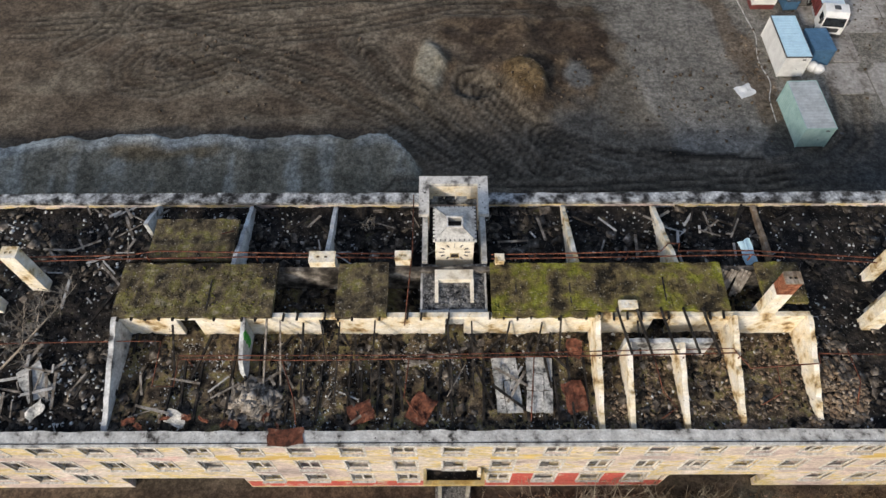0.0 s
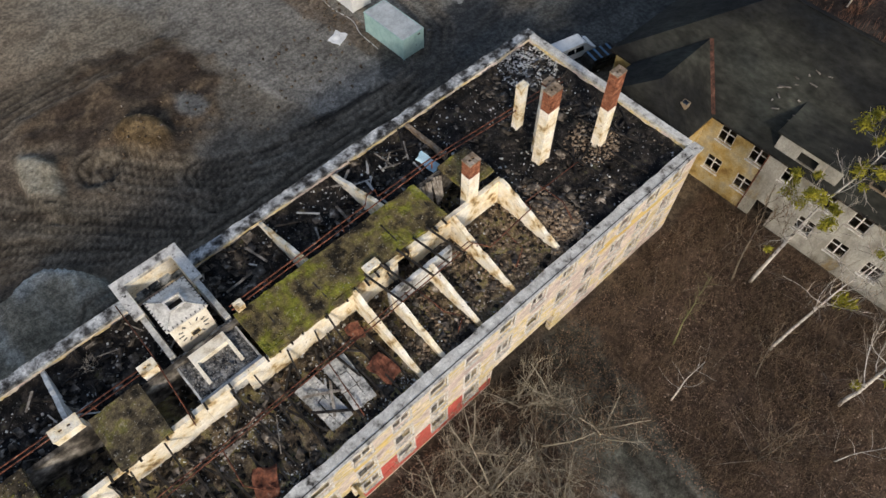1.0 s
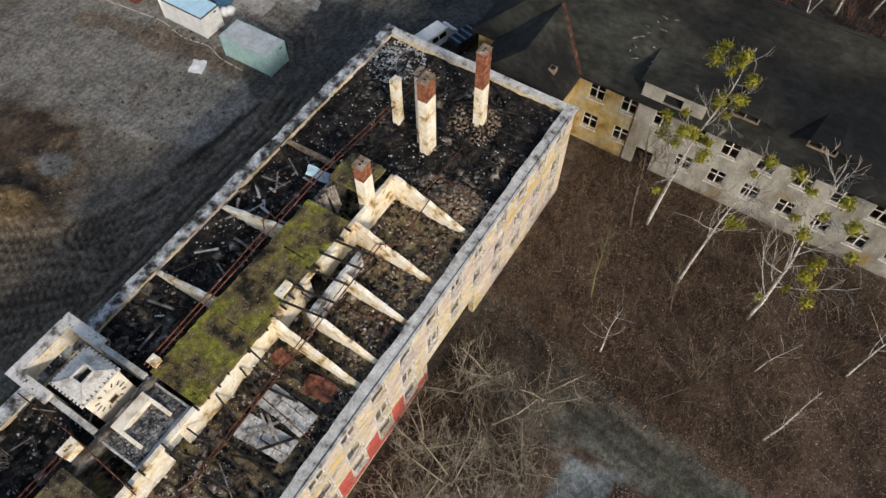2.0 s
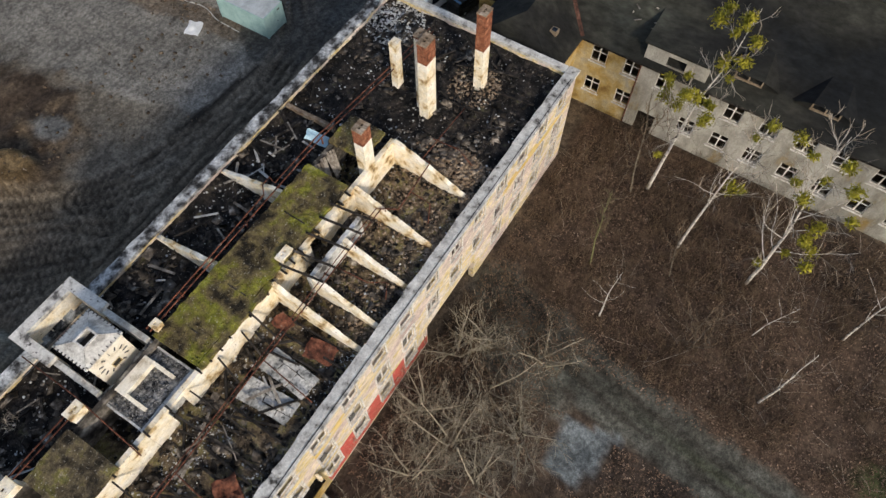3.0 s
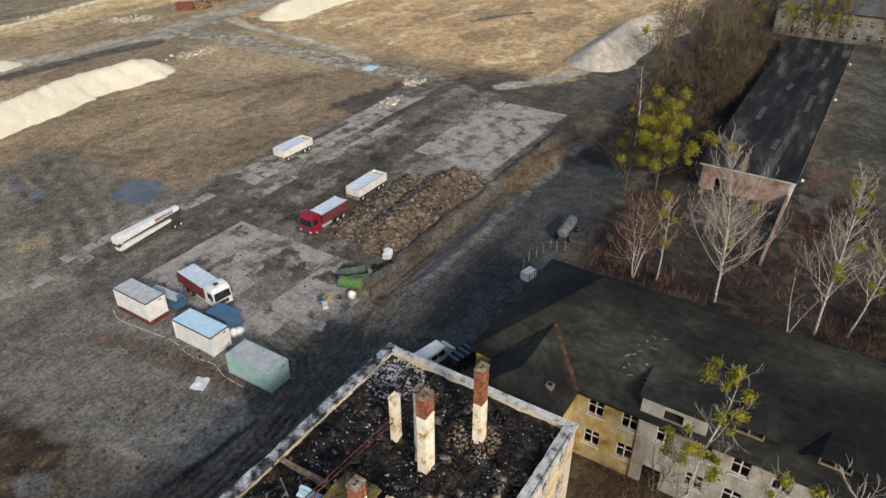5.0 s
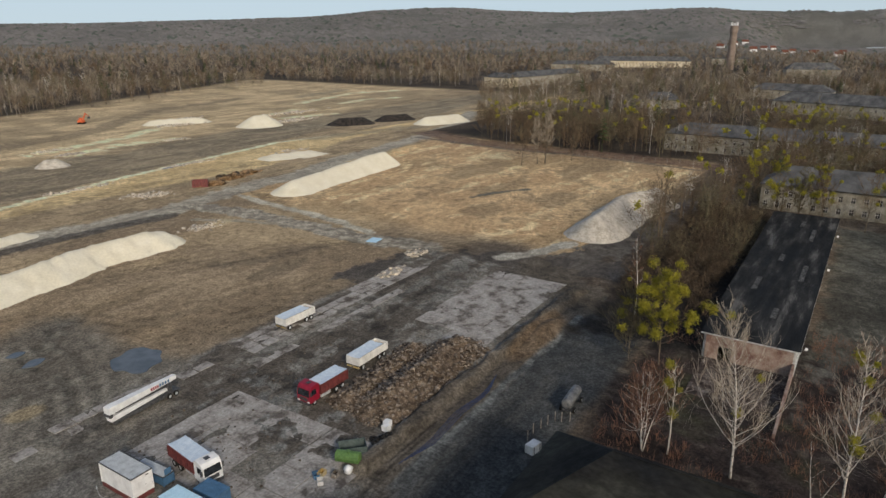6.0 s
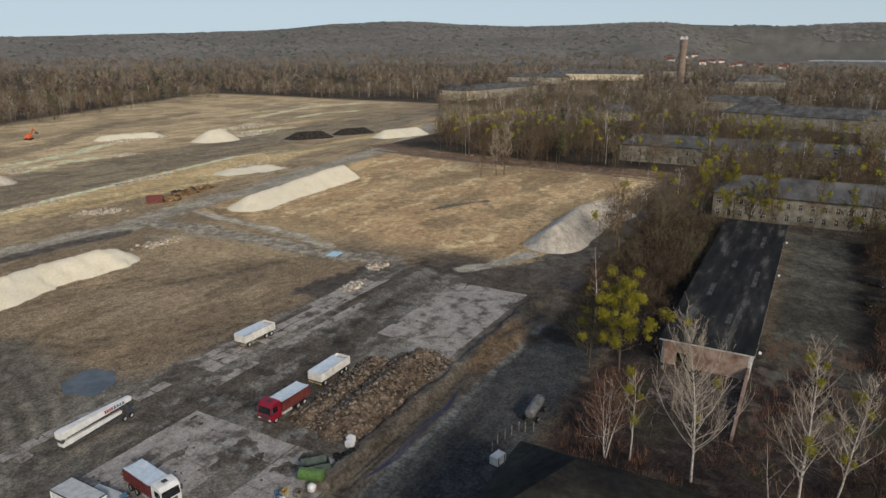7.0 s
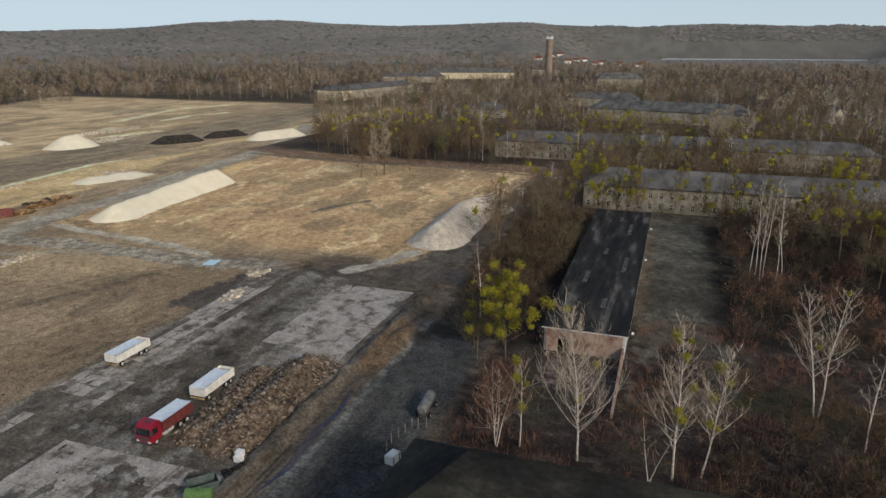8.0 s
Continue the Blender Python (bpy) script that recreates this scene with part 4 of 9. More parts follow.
def window(h, w, bare):
    """Old wooden casement as one frame: outer frame, with mullion and transom unless they are lost."""
    t, mid = 0.08, h * 0.62
    if bare:
        panes = [(-w / 2 + t, w / 2 - t, t, mid), (-w / 2 + t, w / 2 - t, mid + 0.06, h - t)]
    else:
        panes = [(a, b, c, d) for a, b in ((-w / 2 + t, -0.06), (0.06, w / 2 - t)) for c, d in ((t, mid), (mid + 0.07, h - t))]
    return wall_with_openings(Mesh(), -w / 2, w / 2, 0, h, panes, lambda u, d, z: (u, 0.10 + d, z), 0.08)


win_proto = {}


def put_window(x, y, z0, z1, rz, parent, w=1.4, sill=True, glass=False, trim=False, bare=False):
    key = (round(z1 - z0, 2), w, bare)
    if key not in win_proto:
        s = Mesh().box(-w / 2 - 0.12, -0.14, -0.09, w / 2 + 0.12, 0.1, -0.003)
        g = Mesh().box(-w / 2 + 0.09, 0.135, 0.09, -0.04, 0.145, (z1 - z0) * 0.62)
        tr = Mesh()
        for a, b in ((-w / 2 - 0.14, -w / 2), (w / 2, w / 2 + 0.14)):
            tr.box(a, -0.035, 0, b, 0.05, z1 - z0)
        tr.box(-w / 2 - 0.14, -0.036, z1 - z0, w / 2 + 0.14, 0.05, z1 - z0 + 0.14)
        win_proto[key] = (window(z1 - z0, w, bare).data("window", M_FRAME), s.data("window_sill", M_FRAME), g.data("pane", M_GLASS), tr.data("window_trim", M_FRAME))
    fr, si, gl, tr = win_proto[key]
    ob = new("window", fr)
    ob.parent = parent
    ob.matrix_parent_inverse = parent.matrix_basis.inverted()
    ob.matrix_basis = pose(x, y, z0, 0, 0, rz)
    for nm, dt, on in (("window_sill", si, sill), ("pane", gl, glass), ("window_trim", tr, trim)):
        if on:
            lpart(nm, dt, None, ob)
    return ob


for n, (cx, za, zb) in enumerate(front_windows):
    put_window(cx, FY, za, zb, 0, barracks, glass=n % 3 == 0, trim=True, bare=n * 7 % 5 < 3)
for cx in WIN_X:
    for za, zb in ROWS_Z:
        put_window(cx, BY - 0.25, za, zb, 180, barracks)

M_YELLOWBAND = surface("faded_yellow_paint", [(0.36, (0.50, 0.40, 0.30)), (0.44, (0.64, 0.55, 0.38)), (0.50, (0.64, 0.49, 0.19)), (0.58, (0.58, 0.40, 0.12)), (0.68, (0.62, 0.54, 0.42))], 2.4, 0.9, 0.3, 0.04, 0.14, 0.25, stretch=(0.5, 1, 1.6), detail=11.0, mottle=[(0.6, 0.12)])
for a, b in ((-14.0, -1.5), (3.0, 9.5), (26.0, BX1 - 0.02)):
    part("painted_band", Mesh().box(a, FY - 0.004, 7.15, b, FY - 0.0005, 8.2), M_YELLOWBAND, barracks, "faded yellow painted band between the window rows")
# added near-black sheet that stands for the unlit rooms behind the openings
part("dark_backing", Mesh().box(BX0 + 0.6, FY + 1.5, -0.2, BX1 - 0.6, FY + 1.6, 9.4), M_DARK, barracks, "near-black sheet added behind the window openings")
# entrance with a shallow balcony over it
m = Mesh()
m.box(-1.24, FY - 0.98, 4.3, 2.74, FY - 0.01, 4.5)
m.box(-1.24, FY - 0.98, 4.5, -1.04, FY - 0.01, 4.95).box(2.52, FY - 0.98, 4.5, 2.74, FY - 0.01, 4.95).box(-1.04, FY - 0.98, 4.5, 2.52, FY - 0.72, 4.8)
balcony = part("balcony", m, M_OCHRE, barracks, "ochre-grey rendered balcony over the entrance")
part("balcony_floor", Mesh().box(-1.03, FY - 0.71, 4.504, 2.51, FY - 0.02, 4.52), M_BLACKCHAR, balcony, "near-black balcony floor")
part("corner_stub", Mesh().box(2.28, FY - 0.5, 4.53, 2.5, FY - 0.1, 5.6, chamfer=0.04), M_PLASTER, balcony)
for x in (-0.3, 1.6):
    part("pillar", Mesh().box(x, FY - 0.95, -0.2, x + 0.25, FY - 0.7, 4.29), M_GREYWALL, barracks)
m = Mesh()
for k in range(4):
    m.box(-0.5, FY - 1.6 - 0.32 * k, -0.3, 2.0, FY - 1.6 - 0.32 * k + 0.32, 0.45 - 0.15 * k)
m.box(-0.5, FY - 1.28, -0.3, 2.0, FY - 0.02, 0.45)
part("steps", m, M_GRAVEL, barracks, "grey concrete entrance steps")

# eave slabs all round, in lengths with worn edges


def worn_slab(x0, y0, x1, y1, z0, z1, along, seed, step=0.6, wear=0.05):
    m = Mesh()
    length = (x1 - x0) if along == "x" else (y1 - y0)
    n = max(2, int(length / step))
    rows = []
    for i in range(n + 1):
        s = i / n
        a = wear * (vnoise(s * length, seed, 0.7, seed) - 0.5) * 2
        b = wear * (vnoise(s * length, seed + 9, 0.9, seed + 3) - 0.5) * 2
        c = wear * 0.8 * (vnoise(s * length, seed + 4, 1.3, seed + 5) - 0.7)
        if along == "x":
            x = x0 + s * length
            rows.append([(x, y0 + a * 0.5, z0), (x, y0 + a * 0.5, z1 + c), (x, (y0 + y1) / 2, z1 + c * 0.5), (x, y1 + b, z1 + c * 1.6), (x, y1 + b, z0)])
        else:
            y = y0 + s * length
            rows.append([(x1 - a * 0.5, y, z0), (x1 - a * 0.5, y, z1 + c), ((x0 + x1) / 2, y, z1 + c * 0.5), (x0 + b, y, z1 + c * 1.6), (x0 + b, y, z0)])
    v = [p for r in rows for p in r]
    f = [(i * 5 + k, (i + 1) * 5 + k, (i + 1) * 5 + (k + 1) % 5, i * 5 + (k + 1) % 5) for i in range(n) for k in range(5)]
    f = [q[::-1] for q in f] + [(0, 1, 2, 3, 4), tuple(n * 5 + k for k in (4, 3, 2, 1, 0))]
    return m.add(v, f)


for k in range(8):
    a, b = BX0 - 0.2 + k * 9.12, BX0 - 0.2 + (k + 1) * 9.12 - 0.012
    part("eave_slab", worn_slab(a, FY - 0.13, b, FY + 0.80, 10.3, Z_EAVE, "x", k + 1, 0.3, 0.06), M_EAVE, barracks, "weathered pale concrete eave, sooty in places")
    part("eave_slab", worn_slab(a, BY - 0.75, b, BY + 0.1, 10.3, Z_EAVE, "x", k + 21, 0.3, 0.08), M_EAVESOOT, barracks, "pale concrete eave with black soot bands")
part("eave_slab", worn_slab(BX1 - 0.46, FY + 0.83, BX1 + 0.15, BY - 0.76, 10.3, Z_EAVE, "y", 41), M_EAVE, barracks, "weathered pale concrete eave, sooty in places")
part("eave_slab", worn_slab(BX0 - 0.2, FY + 0.83, BX0 + 0.85, BY - 0.76, 10.3, Z_EAVE, "y", 42), M_EAVE, barracks, "weathered pale concrete eave, sooty in places")
m = Mesh()
m.box(BX0, FY - 0.06, 10.1, BX1 + 0.1, FY - 0.004, 10.296)
part("cornice", m, M_OCHRE, barracks, "ochre cornice under the eave")
part("parapet_joint", Mesh().bar((BX0 + 1, FY + 0.05, Z_EAVE + 0.012), (BX1 - 1, FY + 0.06, Z_EAVE + 0.012), 0.05, 0.02), M_DARK, barracks, "dark joint along the eave")

# attic floor: beams, ash and debris on one uneven bed


def uneven_bed(x0, x1, y0, y1, z, step, amp, seed):
    nx, ny = int((x1 - x0) / step) + 1, int((y1 - y0) / step) + 1
    bx, by = np.meshgrid(np.linspace(x0, x1, nx), np.linspace(y0, y1, ny), indexing="ij")
    bz = z + amp * (fbm(bx, by, 1.6, 4, seed) - 0.4) + 0.35 * amp * np.abs(np.sin(bx * 2 * math.pi / 0.9)) * vnoise(bx, by, 4, seed + 1)
    k = np.arange(nx * ny).reshape(nx, ny)
    q = np.stack([k[:-1, :-1], k[1:, :-1], k[1:, 1:], k[:-1, 1:]], -1).reshape(-1, 4)
    return np.stack([bx, by, bz], -1).reshape(-1, 3), q


for y0, y1, mt, label in ((FY + 0.46, 22.0, M_CHAR, "attic floor under ash, soil and burnt debris"), (22.001, BY - 0.71, M_BLACKCHAR, "attic floor burnt black, strewn with pale bits")):
    for x0, x1, dark in ((BX0 + 0.46, -20.3, True), (-20.299, 23.0, False), (23.001, BX1 - 0.46, True)):
        bv, bq = uneven_bed(x0, x1, y0, y1, Z_FLOOR, 0.22, 0.5, 51)
        use = M_BLACKCHAR if dark else mt
        part("attic_floor", np_mesh("attic_floor", bv, bq, use), use, barracks, label)

# partition walls that follow the slope of the lost roof


def jag_wall(a, b, thick, z0, za, zb, seed, step=0.35, jag=0.12, bend=None):
    """Wall from a to b (plan), its top running from za to zb with broken edges."""
    m = Mesh()
    a, b = np.array(a, float), np.array(b, float)
    d = b - a
    length = float(np.hypot(*d))
    side = np.array([-d[1], d[0]]) / length * thick / 2
    n = max(2, int(length / step))
    v = []
    for i in range(n + 1):
        s = i / n
        p = a + d * s
        top = za + (zb - za) * s if bend is None else float(np.interp(s, [q[0] for q in bend], [q[1] for q in bend]))
        top += jag * (vnoise(s * length, seed, 0.45, seed) - 0.6) * 2
        top = max(top, z0 + 0.05)
        t2 = top + 0.25 * jag * (vnoise(s * length, seed + 5, 0.3, seed + 2) - 0.5)
        v += [(*(p - side), z0), (*(p - side), top), (*(p + side), t2), (*(p + side), z0)]
    f = [(i * 4 + k, i * 4 + (k + 1) % 4, (i + 1) * 4 + (k + 1) % 4, (i + 1) * 4 + k) for i in range(n) for k in range(4)]
    f += [(3, 2, 1, 0), tuple(n * 4 + k for k in range(4))]
    return m.add(v, f)


FB = Z_FLOOR - 0.2
for x, y1, zt, mat in ((9.6, 18.55, 12.6, M_PLASTER), (11.45, 17.0, 12.0, M_PLASTER), (14.7, 17.0, 12.0, M_PLASTER), (18.1, 18.55, 12.5, M_PLASTER), (22.75, 18.55, 12.6, M_PLASTER), (-20.2, 18.55, 12.6, M_PLASTERW)):
    part("partition_wall", jag_wall((x - 0.02, 12.15), (x, y1), 0.32, FB, 0, 0, int(x * 7) + 90, bend=[(0, Z_FLOOR + 0.35), (0.12, Z_FLOOR + 0.6), (1, zt)]), mat, barracks, "white plastered partition wall, top sloping down to the eave")
part("partition_wall", jag_wall((-12.3, 15.6), (-12.3, 18.55), 0.26, FB, 0, 0, 97, bend=[(0, 10.8), (0.15, 11.6), (1, 12.5)]), M_PLASTERW, barracks, "broken white plastered partition wall with green spray paint")
part("low_wall", jag_wall((11.2, 17.15), (16.6, 17.15), 0.28, FB, 12.0, 12.0, 98), M_PLASTERW, barracks, "white plastered low wall")
for x, y0, zt, mat in ((8.8, 22.4, 12.5, M_PLASTER), (15.3, 22.4, 12.4, M_PLASTER), (-7.6, 22.4, 12.4, M_PLASTERW), (-13.6, 22.4, 12.4, M_PLASTERW), (-20.3, 26.0, 11.8, M_PLASTERW)):
    part("partition_wall", jag_wall((x, y0), (x - 0.05, 28.6), 0.28, FB, 0, 0, int(x * 5) + 130, bend=[(0, zt), (0.9, Z_FLOOR + 0.7), (1, Z_FLOOR + 0.4)]), mat, barracks, "white plastered partition wall, top sloping down to the eave")
part("partition_wall", jag_wall((22.6, 24.0), (22.6, 28.6), 0.28, FB, 10.5, 10.2, 160), M_RUBBLE, barracks, "remains of a brick partition wall")

# corridor: two long walls with door openings and a mossy slab
for x0, x1, doors in ((-20.3, -1.4, [(-16.6, -15.4), (-7.7, -6.6)]), (-1.38, 9.7, [(0.2, 1.4)]), (9.72, 22.9, [(13.2, 14.4)])):
    part("corridor_wall", wall_with_openings(Mesh(), x0, x1, FB, 12.34, [(a, b, FB, 12.0) for a, b in doors], lambda u, w, z: (u, 18.6 + w, z), 0.32), M_PLASTER, barracks, "cream plastered corridor wall with door openings")
# north wall, shade painted into its dark plaster
part("corridor_wall", wall_with_openings(Mesh(), -20.3, 22.9, FB, 12.34, [(-18, -16.9, FB, 12), (5, 6.1, FB, 12), (12, 13.1, FB, 12)], lambda u, w, z: (u, 21.9 + w, z), 0.32), M_SHADEDSOOT, barracks, "plastered corridor wall, dark with soot and painted-in shade")


def moss_slab(x0, x1, y0, y1, z, seed):
    nx, ny = max(2, int((x1 - x0) / 0.25)), max(2, int((y1 - y0) / 0.25))
    m = Mesh()
    v, f = [], []
    for i in range(nx + 1):
        for j in range(ny + 1):
            x, y = x0 + (x1 - x0) * i / nx, y0 + (y1 - y0) * j / ny
            if j in (0, ny):
                y += 0.16 * (float(vnoise(x, seed, 0.42, seed)) - 0.5)
            v.append((x, y, z + 0.16 * float(fbm(np.array(x), np.array(y), 1.2, 3, seed)) - 0.02 * math.cos(x * 2 * math.pi / 0.85) + 0.07 * (float(vnoise(x, y, 0.35, seed + 3)) - 0.5)))
    n = len(v)
    v += [(x, y, z - 0.22) for x, y, _ in v]
    w = ny + 1
    for i in range(nx):
        for j in range(ny):
            q = (i * w + j, (i + 1) * w + j, (i + 1) * w + j + 1, i * w + j + 1)
            f += [q, tuple(n + k for k in q[::-1])]
    rim = [i * w for i in range(nx + 1)] + [nx * w + j for j in range(1, ny + 1)] + [i * w + ny for i in range(nx - 1, -1, -1)] + [j for j in range(ny - 1, 0, -1)]
    f += [(a, n + a, n + b, b)[::-1] for a, b in zip(rim, rim[1:] + rim[:1])]
    return m.add(v, f)


for k, (x0, x1, y0, y1, z) in enumerate(((-20.4, -10.5, 18.5, 22.3, Z_SLAB), (-6.6, -3.4, 18.5, 22.3, Z_SLAB), (3.1, 17.9, 18.9, 22.3, Z_SLAB), (20.2, 22.9, 19.4, 22.3, Z_SLAB), (-19.4, -13.8, 22.9, 26.2, 12.0), (3.1, 9.6, 18.5, 18.88, Z_SLAB))):
    part("corridor_roof", moss_slab(x0, x1, y0, y1, z - 0.02, 60 + k), M_MOSS if x0 > 0 else M_ASHSLAB, barracks, "mossy ash-covered slab over the corridor")
# bearer ends poking out along the corridor wall
bearer_data = Mesh().bar((0, 0, 0), (0.03, 0.52, 0), 0.12, 0.15).data("bearer", M_CHARWOOD)
for x in np.arange(-20, 17.6, 0.85):
    if random.random() < 0.4:
        continue
    ob = part("bearer", bearer_data, None, barracks)
    ob.matrix_basis = pose(float(x), 18.38 - 0.12 * random.random(), Z_SLAB - 0.10)
# dark seams between the slab units
for x0, x1, y0, y1 in ((-20.4, -10.5, 18.6, 22.2), (-6.6, -3.4, 18.6, 22.2), (3.1, 17.9, 19.0, 22.2)):
    for x in np.arange(x0 + 0.7, x1 - 0.3, 0.85):
        if random.random() < (0.6 if x0 < 0 else 0.22):
            ya, yb = y0 + 0.8 * random.random(), y1 - 1.6 * random.random()
            part("slab_rib", Mesh().bar((float(x), ya, Z_SLAB + 0.045), (float(x) + 0.04 * random.random(), yb, Z_SLAB + 0.06), 0.09, 0.06), M_CHARWOOD, barracks)


# ---- chimneys ----
def chimney(x, y, w, d, z_top, brick_from=None, flues=2, label="", lean=0):
    top = brick_from if brick_from else z_top - 0.12
    m = Mesh().box(x - w / 2, y - d / 2, FB, x + w / 2, y + d / 2, top)
    c = part("chimney", m, M_PLASTER, barracks, label or "tall cream plastered chimney, top missing")
    cap = Mesh()
    if brick_from:
        rows = int((z_top - top) / 0.085)
        for r in range(rows):
            z0 = top + r * (z_top - top) / rows
            z1 = z0 + (z_top - top) / rows - 0.012
            o = 0.5 * (r % 2)
            for (ax, ay, bx, by) in ((-1, -1, 1, -1), (1, -1, 1, 1), (1, 1, -1, 1), (-1, 1, -1, -1)):
                length = w if ay == by else d
                n = max(2, round(length / 0.26))
                for i in range(n):
                    s0, s1 = (i + 0.02) / n, (i + 0.96) / n
                    j = 0.008 * random.random()
                    p = [(ax + (bx - ax) * s) * w / 2 if ay == by else ax * (w / 2 + j) for s in (s0, s1)]
                    q = [(ay + (by - ay) * s) * d / 2 if ax == bx else ay * (d / 2 + j) for s in (s0, s1)]
                    if ay == by:
                        cap.box(x + min(p), y + q[0] - (0 if ay < 0 else 0.12), z0, x + max(p), y + q[0] + (0.12 if ay < 0 else 0), z1)
                    else:
                        cap.box(x + p[0] - (0 if ax < 0 else 0.12), y + min(q), z0, x + p[0] + (0.12 if ax < 0 else 0), y + max(q), z1)
        part("brickwork", cap, M_BRICK, c, "bare red brickwork of the chimney head")
        core = Mesh().box(x - w / 2 + 0.1, y - d / 2 + 0.1, top, x + w / 2 - 0.1, y + d / 2 - 0.1, z_top - 0.25)
        part("core", core, M_DARK, c)
    lid = Mesh()
    n = flues
    long_x = w >= d
    hs = [(x - w / 2 * 0.6 + (w * 0.6) * (k + 0.5) / n if long_x else x, y if long_x else y - d / 2 * 0.6 + d * 0.6 * (k + 0.5) / n) for k in range(n)]
    r = 0.1
    holes_u = [(hx - r, hx + r, hy - r, hy + r) for hx, hy in hs]
    wall_with_openings(lid, x - w / 2 - 0.03, x + w / 2 + 0.03, y - d / 2 - 0.03, y + d / 2 + 0.03, holes_u, lambda u, ww, v: (u, v, z_top - ww), 0.12)
    part("chimney_cap", lid, M_RUBBLE if brick_from else M_PLASTER, c, "flat cap with square flue holes")
    # near-black block under the cap stands for the shade down the flues
    part("flue_dark", Mesh().box(x - w / 2 + 0.14, y - d / 2 + 0.14, z_top - 0.5, x + w / 2 - 0.14, y + d / 2 - 0.14, z_top - 0.2), M_DARK, c)
    return c


chimney(20.2, 19.1, 0.95, 0.75, 16.3, 14.9, 2, "cream plastered chimney with bare brick head")
chimney(28.9, 22.6, 0.75, 0.55, 14.5, None, 2, "short slim cream plastered chimney stack")
chimney(27.8, 19.1, 1.15, 0.75, 17.4, 15.6, 2, "tall cream plastered chimney with crumbling brick head")
chimney(28.3, 19.9, 0.8, 0.55, 17.2, 16.9, 1, "cream plastered twin stack")
chimney(32.3, 17.2, 0.95, 0.7, 17.4, 14.0, 2, "chimney, cream plaster below and bare red brick above")
chimney(-7.7, 22.6, 1.65, 0.8, 13.0, None, 2, "squat cream plastered chimney")
chimney(-2.5, 22.7, 1.0, 0.65, 13.0, None, 2, "squat cream plastered chimney with scrawled paint")
chimney(3.7, 22.4, 0.55, 0.5, 13.2, None, 1, "small white chimney stub")
chimney(-27.0, 22.2, 1.0, 0.8, 14.3, None, 2, "tall cream plastered chimney stack")
chimney(-29.5, 20.6, 1.0, 0.8, 14.0, None, 2, "tall cream plastered chimney stack")
chimney(11.5, 19.15, 1.1, 0.5, 12.95, None, 2, "low cream chimney stub on the slab")

# ---- clock tower ----
TX = 0.83
M_SLATEBITS = surface("slate_bits", [(0.36, (0.03, 0.03, 0.032)), (0.47, (0.10, 0.098, 0.095)), (0.56, (0.21, 0.205, 0.195)), (0.68, (0.36, 0.35, 0.33))], 0.35, 0.95, 0.8, 0.05, 0.4, 0.08, detail=8.0, specks=(0.11, 0.60, (0.42, 0.41, 0.39)))
for s in (-1, 1):
    x = TX + s * 1.95
    part("tower_wall", jag_wall((x, 22.6), (x, 26.6), 0.36, FB, 12.35, 12.1, 70 + s, jag=0.05), M_TURRET, barracks, "pale grey side wall of the tower")
deck = part("tower_deck", moss_slab(-1.36, 2.86, 19.1, 22.56, 11.92, 170), M_SLATEBITS, barracks, "flat deck before the turret, strewn with slate bits")
part("deck_lip", worn_slab(-1.40, 19.0, 2.88, 19.24, 11.7, 12.07, "x", 172, 0.3, 0.03), M_TURRET, deck, "pale concrete lip of the deck")
for s in (-1.36, 2.74):
    part("deck_lip", worn_slab(s, 19.25, s + 0.12, 22.5, 11.7, 12.06, "y", 173, 0.3, 0.03), M_TURRET, deck, "pale concrete lip of the deck")
for x in (-0.75, 0.02, 0.78, 2.3):
    # near-black block on the lip, painted as the shade in a hole
    part("drain_hole", Mesh().box(x - 0.08, 18.985, 11.86, x + 0.08, 19.1, 12.0), M_DARK, deck)
part("tower_wall", Mesh().box(-1.3, 19.28, FB, 2.8, 22.5, 11.6), M_PLASTERW, barracks)
rim = Mesh()
wall_with_openings(rim, TX - 2.40, TX + 2.40, 26.42, 29.6, [(TX - 1.69, TX + 1.69, 26.3, 28.92)], lambda u, w, v: (u, v, 12.4 - w), 0.3)
part("tower_rim", rim, M_RIM, barracks, "heavy pale concrete rim round the open tower head")
part("tower_wall", wall_with_openings(Mesh(), TX - 1.9, TX + 1.9, FB, 12.09, [(-0.62 + k * 0.84, 0.14 + k * 0.84, 9.75, 10.92) for k in range(3)], lambda u, w, z: (u, 28.93 + w, z), 0.35), M_PLASTER, barracks, "cream inner wall of the tower with three windows")
for s in (-1, 1):
    part("tower_wall", Mesh().box(TX + s * 1.87 - 0.17, 26.62, FB, TX + s * 1.87 + 0.17, 28.92, 12.09), M_PLASTER, barracks)
part("tower_floor", moss_slab(TX - 1.75, TX + 1.75, 22.6, 28.9, 9.62, 77), M_SLATEBITS, barracks, "grey gravel on the tower floor")
# turret with clock dial
tz0, tz1 = 9.9, 14.0
turret = part("clock_turret", Mesh().box(TX - 1.24, 23.1, tz0, TX + 1.24, 25.66, tz1), M_DIAL, barracks, "square cream clock turret")
hat = Mesh()
a, b, cyt = 1.39, 0.47, 24.39
ring4 = ((-1, -1), (1, -1), (1, 1), (-1, 1))
v = [(TX + sx * a, cyt + sy * a * 0.98, tz1 + 0.004) for sx, sy in ring4] + [(TX + sx * a, cyt + sy * a * 0.98, tz1 + 0.10) for sx, sy in ring4]
v += [(TX + sx * b, cyt - 0.22 + sy * b * 0.8, tz1 + 0.60) for sx, sy in ring4] + [(TX + sx * b, cyt - 0.22 + sy * b * 0.8, tz1 + 0.12) for sx, sy in ring4]
